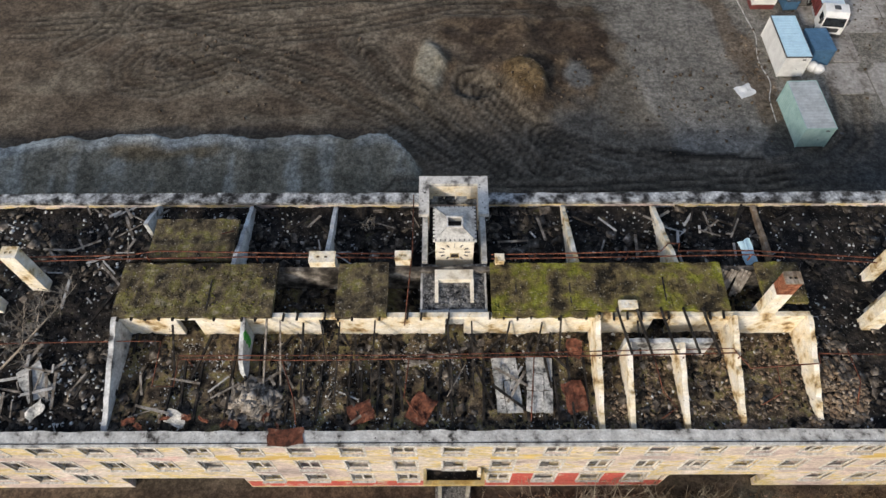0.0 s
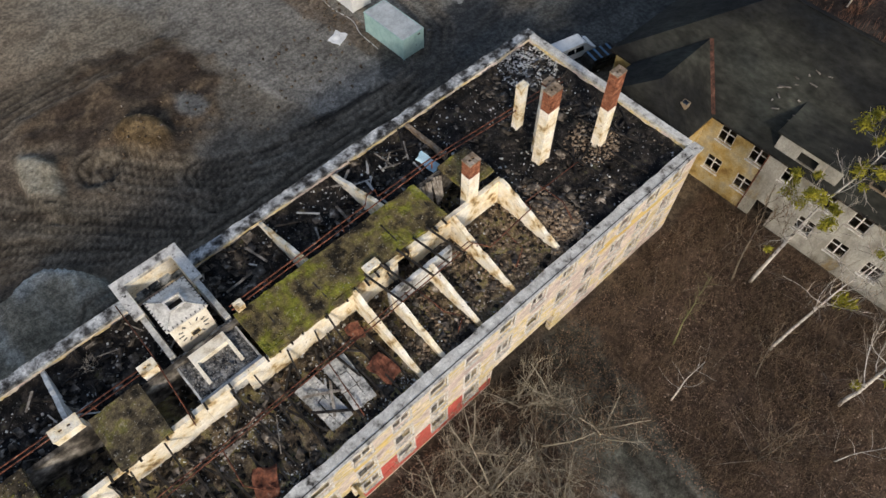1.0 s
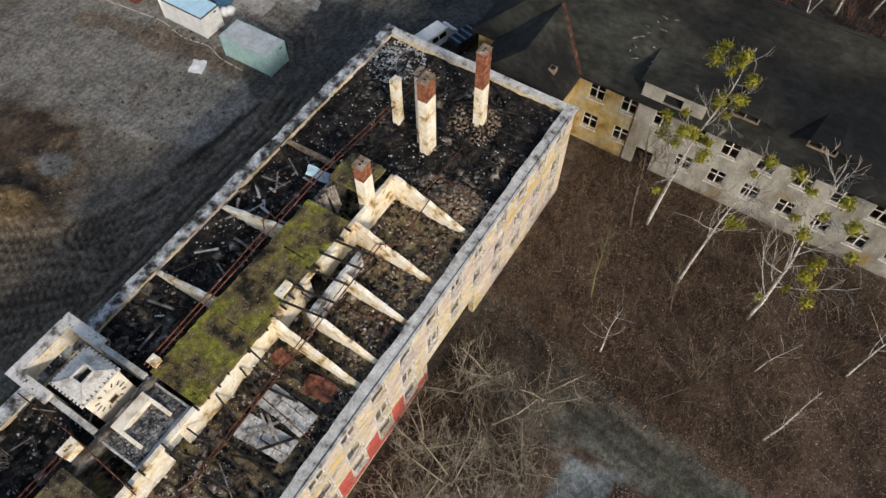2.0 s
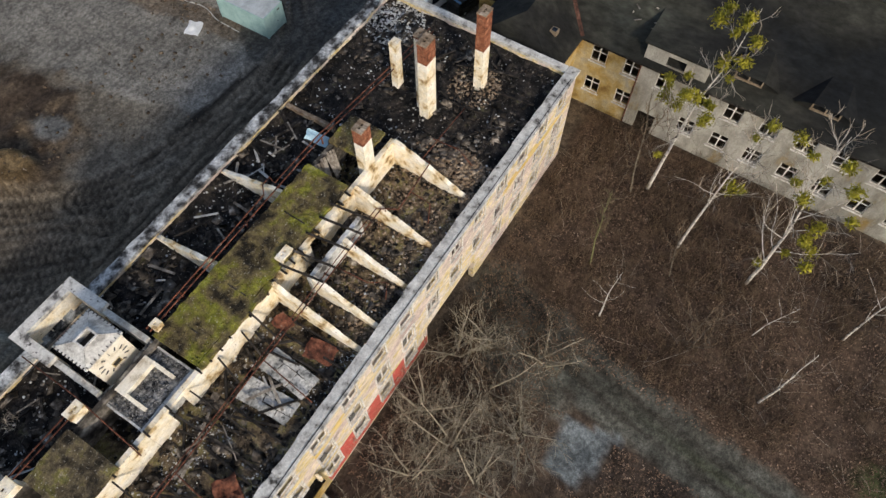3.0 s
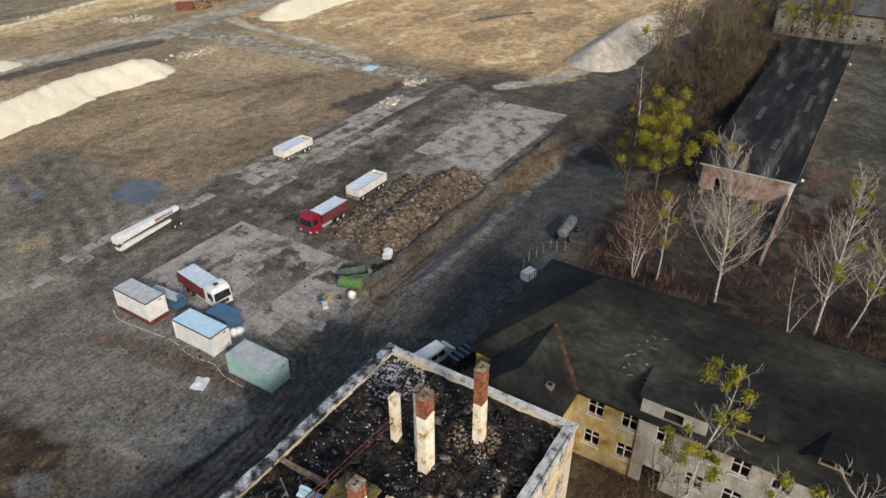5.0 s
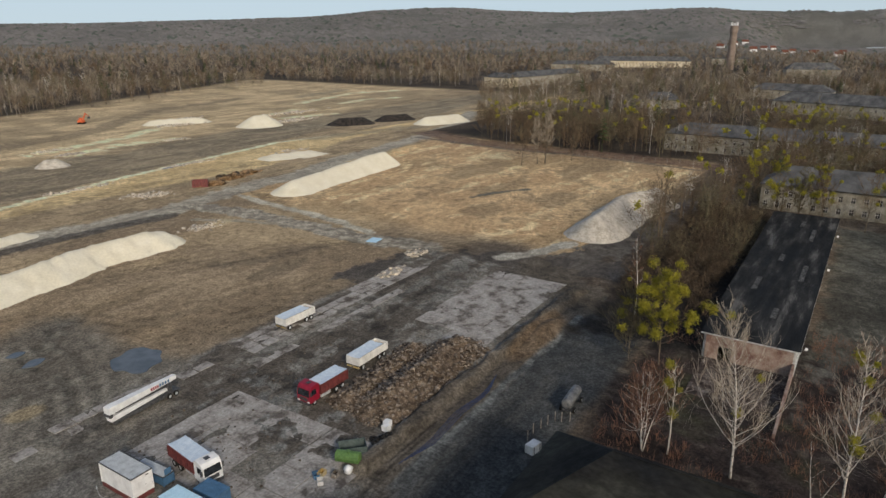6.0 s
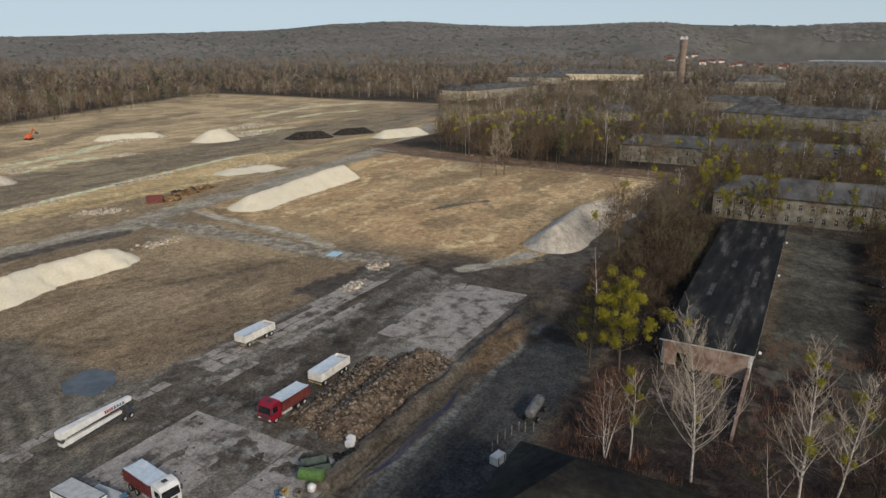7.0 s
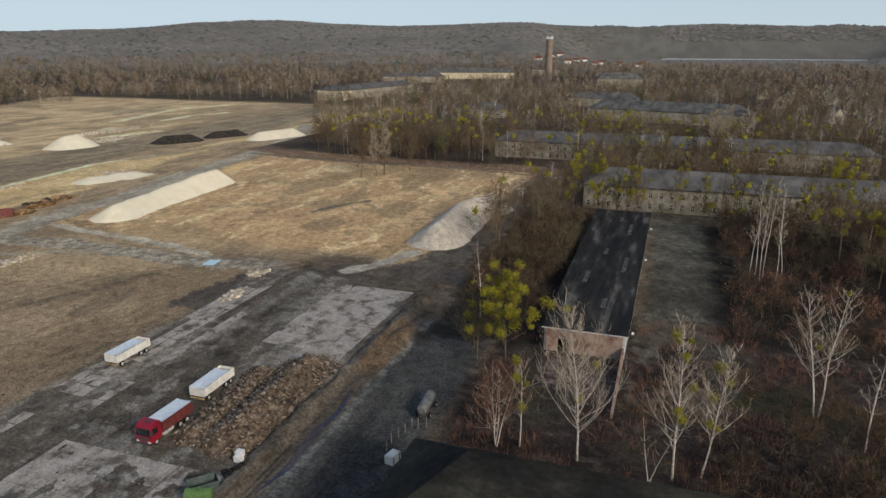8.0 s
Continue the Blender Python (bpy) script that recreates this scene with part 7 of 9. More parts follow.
def skip_body(parent, x0, x1, w, z0, z1, material, tarp=None, name="tipper_body", dip=False):
    """Open-topped body with outside ribs, thick walls and a cover."""
    t = 0.06
    m = Mesh()
    m.box(x0, -w / 2, z0, x1, w / 2, z0 + 0.12)
    m.box(x0, -w / 2, z0 + 0.12, x1, -w / 2 + t, z1).box(x0, w / 2 - t, z0 + 0.12, x1, w / 2, z1)
    m.box(x0, -w / 2 + t, z0 + 0.12, x0 + t, w / 2 - t, z1).box(x1 - t, -w / 2 + t, z0 + 0.12, x1, w / 2 - t, z1)
    b = lpart(name, m, material, parent)
    n = max(3, round((x1 - x0) / 0.6))
    for s in (-1, 1):
        for k in range(n + 1):
            x = x0 + 0.06 + k * (x1 - x0 - 0.12) / n
            y0, y1 = sorted((s * w / 2, s * (w / 2 + 0.07)))
            lpart("rib", Mesh().box(x - 0.05, y0, z0 - 0.02, x + 0.05, y1, z1 - 0.02), material, b)
    if tarp:
        nx, ny = 14, 6
        v = []
        for i in range(nx + 1):
            for j in range(ny + 1):
                u, q = i / nx, j / ny
                sag = 0.10 * math.sin(math.pi * q) + 0.05 * math.sin(12 * u + 3 * q)
                v.append((x0 + 0.02 + u * (x1 - x0 - (1.2 if dip else 0.04)), -w / 2 + q * w, z1 + 0.03 + 0.10 - abs(sag) * 0.9))
        k = ny + 1
        lpart("tarpaulin", Mesh().add(v, [(i * k + j, (i + 1) * k + j, (i + 1) * k + j + 1, i * k + j + 1) for i in range(nx) for j in range(ny)]), tarp, b, "pale blue load cover")
        lpart("load", Mesh().box(x0 + t + 0.01, -w / 2 + t + 0.01, z0 + 0.125, x1 - t - 0.01, w / 2 - t - 0.01, z1 - 0.35), M_GSAND, b)
    return b


M_COVER = surface("pale_cover", [(0.3, (0.48, 0.58, 0.66)), (0.65, (0.68, 0.75, 0.80))], 0.8, 0.5, 0.2, 0.05, 0.1)


def tipper_truck(at, rz, paint, body_paint, label):
    """Three-axle tipper; the cab looks along -x."""
    tk = thing("tipper_truck", at, label, "truck", rz=rz)
    lpart("chassis", Mesh().box(-3.6, -0.45, 0.55, 4.0, 0.45, 0.95), M_STEEL, tk)
    cab = Mesh()
    prof = [(-3.9, 0.55), (-3.95, 1.5), (-3.75, 2.7), (-3.4, 3.1), (-2.2, 3.25), (-1.95, 3.0), (-1.9, 0.75)]
    n = len(prof)
    v = [(x, s * 1.22, z) for s in (-1, 1) for x, z in prof]
    cab.add(v, [tuple(range(n)), tuple(range(n, 2 * n))[::-1]] + [(i, n + i, n + (i + 1) % n, (i + 1) % n) for i in range(n)])
    c = lpart("cab", cab, paint, tk)
    ws = Mesh().add([(-3.935 - 0.02, -1.1, 1.62), (-3.935 - 0.02, 1.1, 1.62), (-3.775 - 0.02, 1.05, 2.58), (-3.775 - 0.02, -1.05, 2.58), (-3.90, -1.1, 1.62), (-3.90, 1.1, 1.62), (-3.74, 1.05, 2.58), (-3.74, -1.05, 2.58)],
                    [(0, 1, 2, 3), (7, 6, 5, 4), (0, 4, 5, 1), (1, 5, 6, 2), (2, 6, 7, 3), (3, 7, 4, 0)])
    lpart("windscreen", ws, M_GLASS, c)
    for s in (-1, 1):
        y0, y1 = sorted((s * 1.21, s * 1.235))
        lpart("side_window", Mesh().box(-3.5, y0, 1.75, -2.6, y1, 2.55), M_GLASS, c)
        y0, y1 = sorted((s * 1.24, s * 1.5))
        lpart("mirror", Mesh().box(-3.85, y0, 1.8, -3.7, y1, 2.45), M_STEEL, c)
        y0, y1 = sorted((s * 0.75, s * 1.15))
        lpart("headlight", Mesh().box(-3.99, y0, 0.72, -3.92, y1, 0.92), M_WHITE, c)
    lpart("bumper", Mesh().box(-4.02, -1.23, 0.35, -3.7, 1.23, 0.7), M_STEEL, c)
    lpart("grille", Mesh().box(-3.99, -0.7, 0.95, -3.925, 0.7, 1.45), M_STEEL, c)
    lpart("roof_hatch", Mesh().box(-3.1, -0.3, 3.19, -2.5, 0.3, 3.26), M_STEEL, c)
    skip_body(tk, -1.65, 4.1, 2.45, 1.1, 2.6, body_paint, M_COVER)
    for x in (-2.9, 1.6, 2.95):
        for s in (-1, 1):
            wheel(tk, x, s * 1.05)
    for s in (-1, 1):
        y0, y1 = sorted((s * 0.5, s * 1.1))
        lpart("tank", Mesh().box(-1.5, y0, 0.55, 0.4, y1, 1.0), M_GALV, tk)
    return tk


def trailer(at, rz, label):
    tr = thing("tipper_trailer", at, label, "trailer", "tipper trailers", rz=rz)
    lpart("chassis", Mesh().box(-3.6, -0.5, 0.6, 3.6, 0.5, 0.95), M_STEEL, tr)
    skip_body(tr, -3.7, 3.7, 2.5, 1.05, 2.35, M_CREAM, M_COVER, "body", dip=True)
    for x in (-2.6, 1.6, 2.8):
        for s in (-1, 1):
            wheel(tr, x, s * 1.05, 0.48)
    lpart("drawbar", Mesh().bar((-3.6, 0, 0.75), (-5.2, 0, 0.6), 0.15, 0.15), M_STEEL, tr)
    lpart("bumper", Mesh().box(-3.75, -1.2, 0.6, -3.62, 1.2, 0.8), M_OCHRE, tr)
    return tr


M_CREAM = surface("cream_paint", [(0.3, (0.52, 0.51, 0.47)), (0.6, (0.72, 0.71, 0.67))], 0.8, 0.5, 0.05, 0.02, 0.1)
tipper_truck((64.2, 61.6, gz0(64, 61.6)), -1, M_TRUCKRED, M_MAROON, "red tipper truck with maroon tipper and pale cover")
tipper_truck((42.3, 62.0, gz0(42, 62)), 82, M_WHITE, M_MAROON, "white tipper truck with maroon tipper and pale cover")
trailer((75.8, 62.6, gz0(75.8, 62.6)), 1, "cream tipper trailer with pale cover drawn half back")
trailer((80.6, 83.0, gz0(80.6, 83)), -0.5, "cream tipper trailer with pale cover")
# folded concrete-pump boom on its carrier
pump = thing("pump_boom_trailer", (48, 80.2, gz0(48, 80.2)), "long white folded concrete-pump boom resting on a low carrier", "trailer", rz=3)
lpart("carrier", Mesh().box(-5.2, -0.8, 0.35, 5.4, 0.8, 0.75), M_STEEL, pump)
for a, b, z0, z1, h0, h1 in ((-5.7, 5.3, 1.95, 2.95, 0.58, 0.34), (-5.5, 4.4, 0.80, 1.55, 0.55, 0.30)):
    v = [(x, sy * h, z) for x, h, lo, hi in ((a, h0, z0, z1 - 0.1), (a + 0.6, h0, z0 - 0.02, z1), (b, h1, z0 + 0.25, z1 - 0.15)) for sy, z in ((-1, lo), (1, lo), (1, hi), (-1, hi))]
    lpart("boom_section", Mesh().add(v, [(3, 2, 1, 0), (8, 9, 10, 11)] + [(k + i, k + (i + 1) % 4, k + 4 + (i + 1) % 4, k + 4 + i) for k in (0, 4) for i in range(4)]), M_WHITE, pump)
for sy in (-0.25, 0.25):
    lpart("ram", Mesh().tube([(-4.6, sy, 1.72), (3.6, sy, 1.78)], 0.13, 8), M_STEEL, pump)
lpart("bracket", Mesh().box(3.6, -0.45, 0.76, 4.3, 0.45, 2.1), M_STEEL, pump)
for x in (-5.5, 5.0):
    lpart("hinge", Mesh().tube([(x, -0.62, 1.7), (x, 0.62, 1.7)], 0.3, 10), M_STEEL, pump)
bars = [(0.9, 2.3, M_TRUCKRED), (2.35, 4.2, M_NAVY)]
for a, b, mt in bars:
    n = 4
    for k in range(n):
        xx = a + (b - a) * k / n
        lpart("lettering_bar", Mesh().box(xx, -0.50 - 0.004 + 0.022 * (xx - 0.9), 2.28, xx + (b - a) / n * 0.62, -0.42, 2.72), mt, pump)
for x in (3.4, 4.5):
    for s in (-1, 1):
        wheel(pump, x, s * 0.95, 0.4)


def car(at, rz, paint, label, kind):
    c = thing(kind, at, label, kind.replace("_", " "), rz=rz)
    van = kind == "van"
    prof = [(-2.4, 0.35), (-2.45, 0.9), (-1.9, 1.15), (-1.15, 1.85), (-0.9, 1.95), (2.3, 1.95), (2.5, 1.7), (2.52, 0.35)] if van else [(-2.4, 0.4), (-2.45, 0.95), (-1.4, 1.1), (-0.8, 1.7), (-0.5, 1.78), (2.3, 1.78), (2.5, 1.5), (2.52, 0.4)]
    n = len(prof)
    m = Mesh()
    hw = [0.92, 0.95, 0.92, 0.8, 0.76, 0.78, 0.86, 0.92]
    m.add([(x, s * h, z) for s in (-1, 1) for (x, z), h in zip(prof, hw)], [tuple(range(n)), tuple(range(n, 2 * n))[::-1]] + [(i, n + i, n + (i + 1) % n, (i + 1) % n) for i in range(n)])
    b = lpart("body", m, paint, c)
    (x0, z0), (x1, z1) = prof[2], prof[3]
    lpart("windscreen", Mesh().add([(x0 + 0.1 - 0.02, -0.82, z0 + 0.1), (x0 + 0.1 - 0.02, 0.82, z0 + 0.1), (x1 - 0.05 - 0.02, 0.74, z1 - 0.03), (x1 - 0.05 - 0.02, -0.74, z1 - 0.03)], [(0, 1, 2, 3)]), M_GLASS, b)
    for s in (-1, 1):
        for a, q in ((-0.85, 0.2), (0.3, 2.2)):
            lpart("side_window", Mesh().add([(a, s * 0.905, 1.12), (q, s * 0.905, 1.12), (q, s * 0.835, 1.68), (a + 0.1, s * 0.835, 1.68)], [(0, 1, 2, 3)]), M_GLASS, b)
        for x in (-1.6, 1.6):
            wheel(c, x, s * 0.82, 0.33, 0.22)
    if paint is M_DARK and not van:
        for k in range(4):
            lpart("roof_bar", Mesh().box(-0.4 + 0.8 * k, -0.76, 1.79, -0.15 + 0.8 * k, 0.76, 1.83), M_NAVY, b)
    return c


car((47.5, 31.3, gz0(47.5, 31.3)), 167, M_WHITE, "white panel van parked by the road", "van")
car((49.4, 28.2, gz0(49.4, 28.2)), 167, M_DARK, "dark blue off-road car parked beside a van", "off_road_car")

car((168, -15.3, gz0(168, -15.3)), 70, M_BLACK, "dark abandoned car in the old yard", "off_road_car")
car((153, -15.2, gz0(153, -15.2)), 95, M_BLACK, "dark abandoned car in the old yard", "off_road_car")

# ---- small yard things ----
tank = thing("green_tank", (53.0, 47.4, gz0(53, 47.4)), "green plastic tank lying on its side", "tank", rz=-70)
M_GREEN = surface("green_plastic", [(0.3, (0.07, 0.145, 0.035)), (0.7, (0.12, 0.22, 0.06))], 0.6, 0.5, 0.1, 0.03)
lpart("shell", Mesh().tube([(-1.6, 0, 0.75), (-1.45, 0, 0.75), (1.45, 0, 0.75), (1.6, 0, 0.75)], [0.4, 0.75, 0.75, 0.4], 14), M_GREEN, tank, smooth=False)
lpart("manhole", Mesh().tube([(0, 0, 1.45), (0, 0, 1.62)], 0.28, 10), M_GREEN, tank)
box = thing("steel_skip", (55.0, 48.4, gz0(55, 48.4)), "dark grey-green open steel skip", "skip", rz=-42)
skip_body(box, -1.7, 1.7, 2.0, 0.05, 1.6, surface("skip_paint", [(0.3, (0.06, 0.085, 0.08)), (0.7, (0.12, 0.15, 0.14))], 0.5, 0.7, 0.2, 0.03), None, "body")
for x, y in ((61.4, 48.0), (62.3, 48.5)):
    ibc = thing("water_container", (x, y, gz0(x, y)), "white caged plastic water container", "container", "water containers")
    lpart("bottle", Mesh().box(-0.45, -0.45, 0.18, 0.45, 0.45, 1.05, chamfer=0.06), M_WHITE, ibc)
    lpart("pallet", Mesh().box(-0.5, -0.5, -0.05, 0.5, 0.5, 0.17), M_GREYWOOD, ibc)
tyre_rng = random.Random(9)
for k in range(7):
    x, y = 59 + tyre_rng.uniform(-1.6, 1.6), 47.6 + tyre_rng.uniform(-0.9, 0.9)
    tt = thing("old_tyre", (x, y, gz0(x, y) + 0.02), "worn black tyre lying on the ground", "tyre", "old tyres", rz=tyre_rng.uniform(0, 180))
    m = Mesh()
    n = 12
    sec = [(0.28, 0.0), (0.48, 0.02), (0.5, 0.13), (0.48, 0.24), (0.28, 0.26)]
    m.add([(r * math.cos(2 * math.pi * k2 / n), r * math.sin(2 * math.pi * k2 / n), z) for k2 in range(n) for r, z in sec], [(k2 * 5 + i, k2 * 5 + (i + 1) % 5, ((k2 + 1) % n) * 5 + (i + 1) % 5, ((k2 + 1) % n) * 5 + i) for k2 in range(n) for i in range(5)])
    lpart("tread", m, M_RUBBER, tt)
for x, y, mt, lb in ((49.2, 49.2, M_NAVY, "blue plastic crate on the yard"), (48.6, 48.0, M_CREAM, "pale wooden crate on the yard"), (49.9, 48.9, M_OCHRE, "ochre box on the yard"), (50.6, 47.4, M_GREYWOOD, "wooden crate leaning by the tank")):
    cr = thing("crate", (x, y, gz0(x, y)), lb, "crate", "crates", rz=x * 17 % 60)
    m = Mesh().box(-0.5, -0.35, -0.05, 0.5, 0.35, 0.08).box(-0.5, -0.35, 0.08, 0.5, -0.31, 0.6).box(-0.5, 0.31, 0.08, 0.5, 0.35, 0.6).box(-0.5, -0.31, 0.08, -0.46, 0.31, 0.6).box(0.46, -0.31, 0.08, 0.5, 0.31, 0.6)
    lpart("box", m, mt, cr)
# tank trailer on the road
tt = thing("tank_trailer", (80.5, 29.9, gz0(80.5, 30)), "grey tank trailer standing on the asphalt", "trailer", rz=4)
lpart("tank", Mesh().tube([(-2.5, 0, 1.5), (-2.3, 0, 1.5), (2.3, 0, 1.5), (2.5, 0, 1.5)], [0.5, 0.75, 0.75, 0.5], 14), surface("weathered_tank", [(0.35, (0.09, 0.09, 0.088)), (0.65, (0.22, 0.22, 0.21))], 0.8, 0.6, 0.1, 0.02), tt, smooth=False)
lpart("chassis", Mesh().box(-2.6, -0.5, 0.55, 2.6, 0.5, 0.78), M_STEEL, tt)
for x in (-1.6, 1.6):
    for s in (-1, 1):
        wheel(tt, x, s * 0.95, 0.42)
# fenced pen with a pale bin at the corner of the road
pen = thing("bin_pen", (67.6, 29.7, gz0(67, 29.6)), "pale graffitied waste bin at the pen", "bin", rz=-12)
lpart("bin", Mesh().box(-0.9, -0.6, 0.1, 0.9, 0.6, 1.3, chamfer=0.08), M_CREAM, pen)
for s in (-0.6, 0.6):
    lpart("bar", Mesh().box(s - 0.08, -0.63, 0.2, s + 0.08, -0.605, 1.2), M_STEEL, pen)
fence = thing("post_fence", (73, 30, gz0(73, 30)), "row of weathered wooden fence posts with wire", "fence")
posts = [(69.6, 31.4), (71.5, 31.5), (73.0, 31.1), (74.3, 30.7), (75.6, 30.2), (75.9, 29.4), (76.7, 28.5)]
for x, y in posts:
    part("post", Mesh().box(x - 0.05, y - 0.05, gz0(x, y) - 0.2, x + 0.05, y + 0.05, gz0(x, y) + 1.5), M_GREYWOOD, fence)
for z in (0.6, 1.2, 1.7):
    part("wire", Mesh().tube([(x, y, gz0(x, y) + z) for x, y in posts], 0.012, 4), M_STEEL, fence)

# ponds
for pts in ([(52.6, 95.8), (53.8, 97.6), (55.6, 97.7), (57.4, 98.5), (59.4, 97.7), (59.8, 95.6), (60.4, 93.8), (59.0, 92.2), (58.0, 90.4), (55.9, 90.2), (54.3, 89.4), (53.0, 90.6), (52.9, 92.6), (52.0, 93.8)], [(44.6, 107.0), (47, 108.6), (48.6, 107.4), (46.6, 106.0)], [(45, 112.8), (47, 113.6), (48, 112.2), (46, 111.5)], [(160, 232.5), (168, 234), (169, 231.4), (161, 230.4)]):
    c2 = curve(pts + [pts[0]], 4)[:-1]
    zc = sum(gz0(x, y) for x, y in c2) / len(c2) + 0.10
    m = Mesh().prism(c2, zc - 0.25, zc)
    tagged(new("puddle", m.data("puddle", M_WATER)), "shallow still rain puddle on the field", "puddle", kind="structure")
# red skip and digger far on the field
far_skip = thing("red_skip", (147, 192.5, gz0(147, 192)), "red steel skip beside a pile of branches", "skip", rz=-45)
skip_body(far_skip, -2.6, 2.6, 2.3, 0.1, 2.5, M_MAROON, None, "body")
digger = thing("excavator", (222, 392, gz0(222, 392)), "orange excavator with raised arm far on the field", "excavator", rz=30)
M_ORANGE = surface("orange_paint", [(0.3, (0.55, 0.10, 0.03)), (0.7, (0.70, 0.16, 0.05))], 1.0, 0.5, 0)
lpart("tracks", Mesh().box(-2, -1.6, -0.2, 2, -0.9, 0.9, chamfer=0.2).box(-2, 0.9, -0.2, 2, 1.6, 0.9, chamfer=0.2), M_RUBBER, digger)
lpart("house", Mesh().box(-1.8, -1.4, 1.0, 1.6, 1.4, 2.4, chamfer=0.2), M_ORANGE, digger)
lpart("cabin", Mesh().box(0.2, 0.1, 2.4, 1.6, 1.35, 3.4, chamfer=0.1), M_ORANGE, digger)
lpart("boom", Mesh().bar((1.2, -0.3, 2.0), (4.6, -0.3, 5.6), 0.5, 0.7), M_ORANGE, digger)
lpart("arm", Mesh().bar((4.5, -0.3, 5.6), (7.8, -0.3, 3.6), 0.4, 0.5), M_ORANGE, digger)
lpart("bucket", Mesh().box(7.2, -0.9, 2.2, 8.3, 0.3, 3.4, chamfer=0.2), M_STEEL, digger)
sheet("blue_sheet", 129, 93 + 10, 4, 3, gz0(129, 103) + 0.1, 10, M_BLUE, "pale blue sheet lying by a pit", "sheet", 0.2, 0.05, 9)

# old concrete slabs of the yard: rows of separate plates
slab_rng = np.random.default_rng(3)
pavement = thing("slab_pavement", (75, 78, 0), "row of old cracked concrete slabs sunk in mud", "pavement", kind="structure")
slab_proto = []
for k in range(6):
    w, d = 2.9, 1.9
    j = slab_rng.uniform(-0.09, 0.09, 8)
    slab_proto.append(Mesh().prism([(-w / 2 + j[0], -d / 2 + j[1]), (w / 2 + j[2], -d / 2 + j[3]), (w / 2 + j[4], d / 2 + j[5]), (-w / 2 + j[6], d / 2 + j[7])], -0.3, 0.0).data("slab", M_CONC))
for row, y in enumerate((81.2, 83.3, 85.4, 76.8)):
    for k in range(30):
        x = 33 + 3.05 * k + slab_rng.uniform(-0.05, 0.05)
        if row == 3 and not 66 < x < 108 or vnoise(x, y, 6, 77) < (0.36 if row == 1 else 0.46) or 41 < x < 55 and row < 2 and vnoise(x, y, 5, 78) < 0.5:
            continue
        ob = new("slab", slab_proto[(k * 3 + row) % 6])
        ob.parent = pavement
        ob.matrix_parent_inverse = pavement.matrix_basis.inverted()
        ob.matrix_basis = pose(x, y, gz0(x, y) + 0.03 + slab_rng.uniform(0, 0.03), slab_rng.uniform(-0.8, 0.8), slab_rng.uniform(-0.8, 0.8), slab_rng.uniform(-1.5, 1.5))
big = thing("slab_pavement", (110, 58, 0), "apron of large worn concrete slabs", "pavement", kind="structure")
for i in range(-1, 8):
    for j in range(4):
        x, y = 95.5 + 4.0 * i, 51.4 + 4.1 * j
        if (i + j * 0.3) < 0.6 and j > 1:
            continue
        jj = slab_rng.uniform(-0.08, 0.08, 8)
        m = Mesh().prism([(x - 1.95 + jj[0], y - 2.0 + jj[1]), (x + 1.95 + jj[2], y - 2.0 + jj[3]), (x + 1.95 + jj[4], y + 2.0 + jj[5]), (x - 1.95 + jj[6], y + 2.0 + jj[7])], -0.3, 0.03 + slab_rng.uniform(0, 0.05))
        part("slab", m, M_CONC, big)
yard = thing("slab_pavement", (45, 52, 0), "worn concrete plates of the yard, muddy at the joints", "pavement", kind="structure")
for i in range(4):
    for j in range(6):
        x, y = 42.2 + 4.6 * i, 47.5 + 4.6 * j
        if vnoise(x, y, 7, 90) < 0.36:
            continue
        jj = slab_rng.uniform(-0.1, 0.1, 8)
        m = Mesh().prism([(x - 2.24 + jj[0], y - 2.24 + jj[1]), (x + 2.24 + jj[2], y - 2.24 + jj[3]), (x + 2.24 + jj[4], y + 2.24 + jj[5]), (x - 2.24 + jj[6], y + 2.24 + jj[7])], -0.3, 0.00 + slab_rng.uniform(0, 0.05))
        part("slab", m, M_CONC, yard)
# stones on the rubble heap
def heap_stones(rng, n):
    x, y = 60 + 33 * rng.random(n * 4), 46 + 16 * rng.random(n * 4)
    h = np.full(x.shape, -1.0)
    for ridge, wide, tall in RUBBLE_RIDGES:
        d = near_line(x, y, ridge)
        h = np.maximum(h, np.where(d < wide * 1.12, tall * np.clip(1 - d / wide, 0, 1), -1))
    ok = (h >= 0) & (vnoise(x, y, 2.2, 4) + 0.5 * rng.random(x.shape) > 0.62 + 0.25 * ramp(x, 80, 86) * (y > 51))
    x, y, h = x[ok][:n], y[ok][:n], h[ok][:n]
    return np.stack([x, y, h + 0.08 + 0.15 * rng.random(len(x)) + np.array([ground_z(p, q) for p, q in zip(x, y)]) * 0.5], -1)


def scattered(data_place, n, size, seed, name, material, label, flat=0.6):
    """Loose pieces at a place that may give fewer than it was asked for."""
    rng = np.random.default_rng(seed)
    pos = data_place(rng, n)
    return litter(name, chunks(len(pos), lambda r, k: pos, size, seed + 1, flat), material, label, "rubble")


M_HEAPSTONE = surface("heap_stone", [(0.3, (0.085, 0.065, 0.048)), (0.5, (0.18, 0.145, 0.112)), (0.7, (0.33, 0.29, 0.24))], 0.5, 0.95, 0.4, 0.04, island=0.45)
scattered(heap_stones, 2000, (0.10, 0.65), 44, "rubble_stones", M_HEAPSTONE, "broken brick and concrete lumps on the rubble heap")


def around(spots):
    """Stones thrown round several places (x, y, reach along x, reach along y)."""
    def place(rng, n):
        which = rng.integers(0, len(spots), n)
        q = np.array(spots, float)[which]
        x, y = q[:, 0] + q[:, 2] * rng.normal(0, 0.45, n), q[:, 1] + q[:, 3] * rng.normal(0, 0.45, n)
        return np.stack([x, y, np.array([ground_z(a, b) for a, b in zip(x, y)]) + 0.1], -1)
    return place


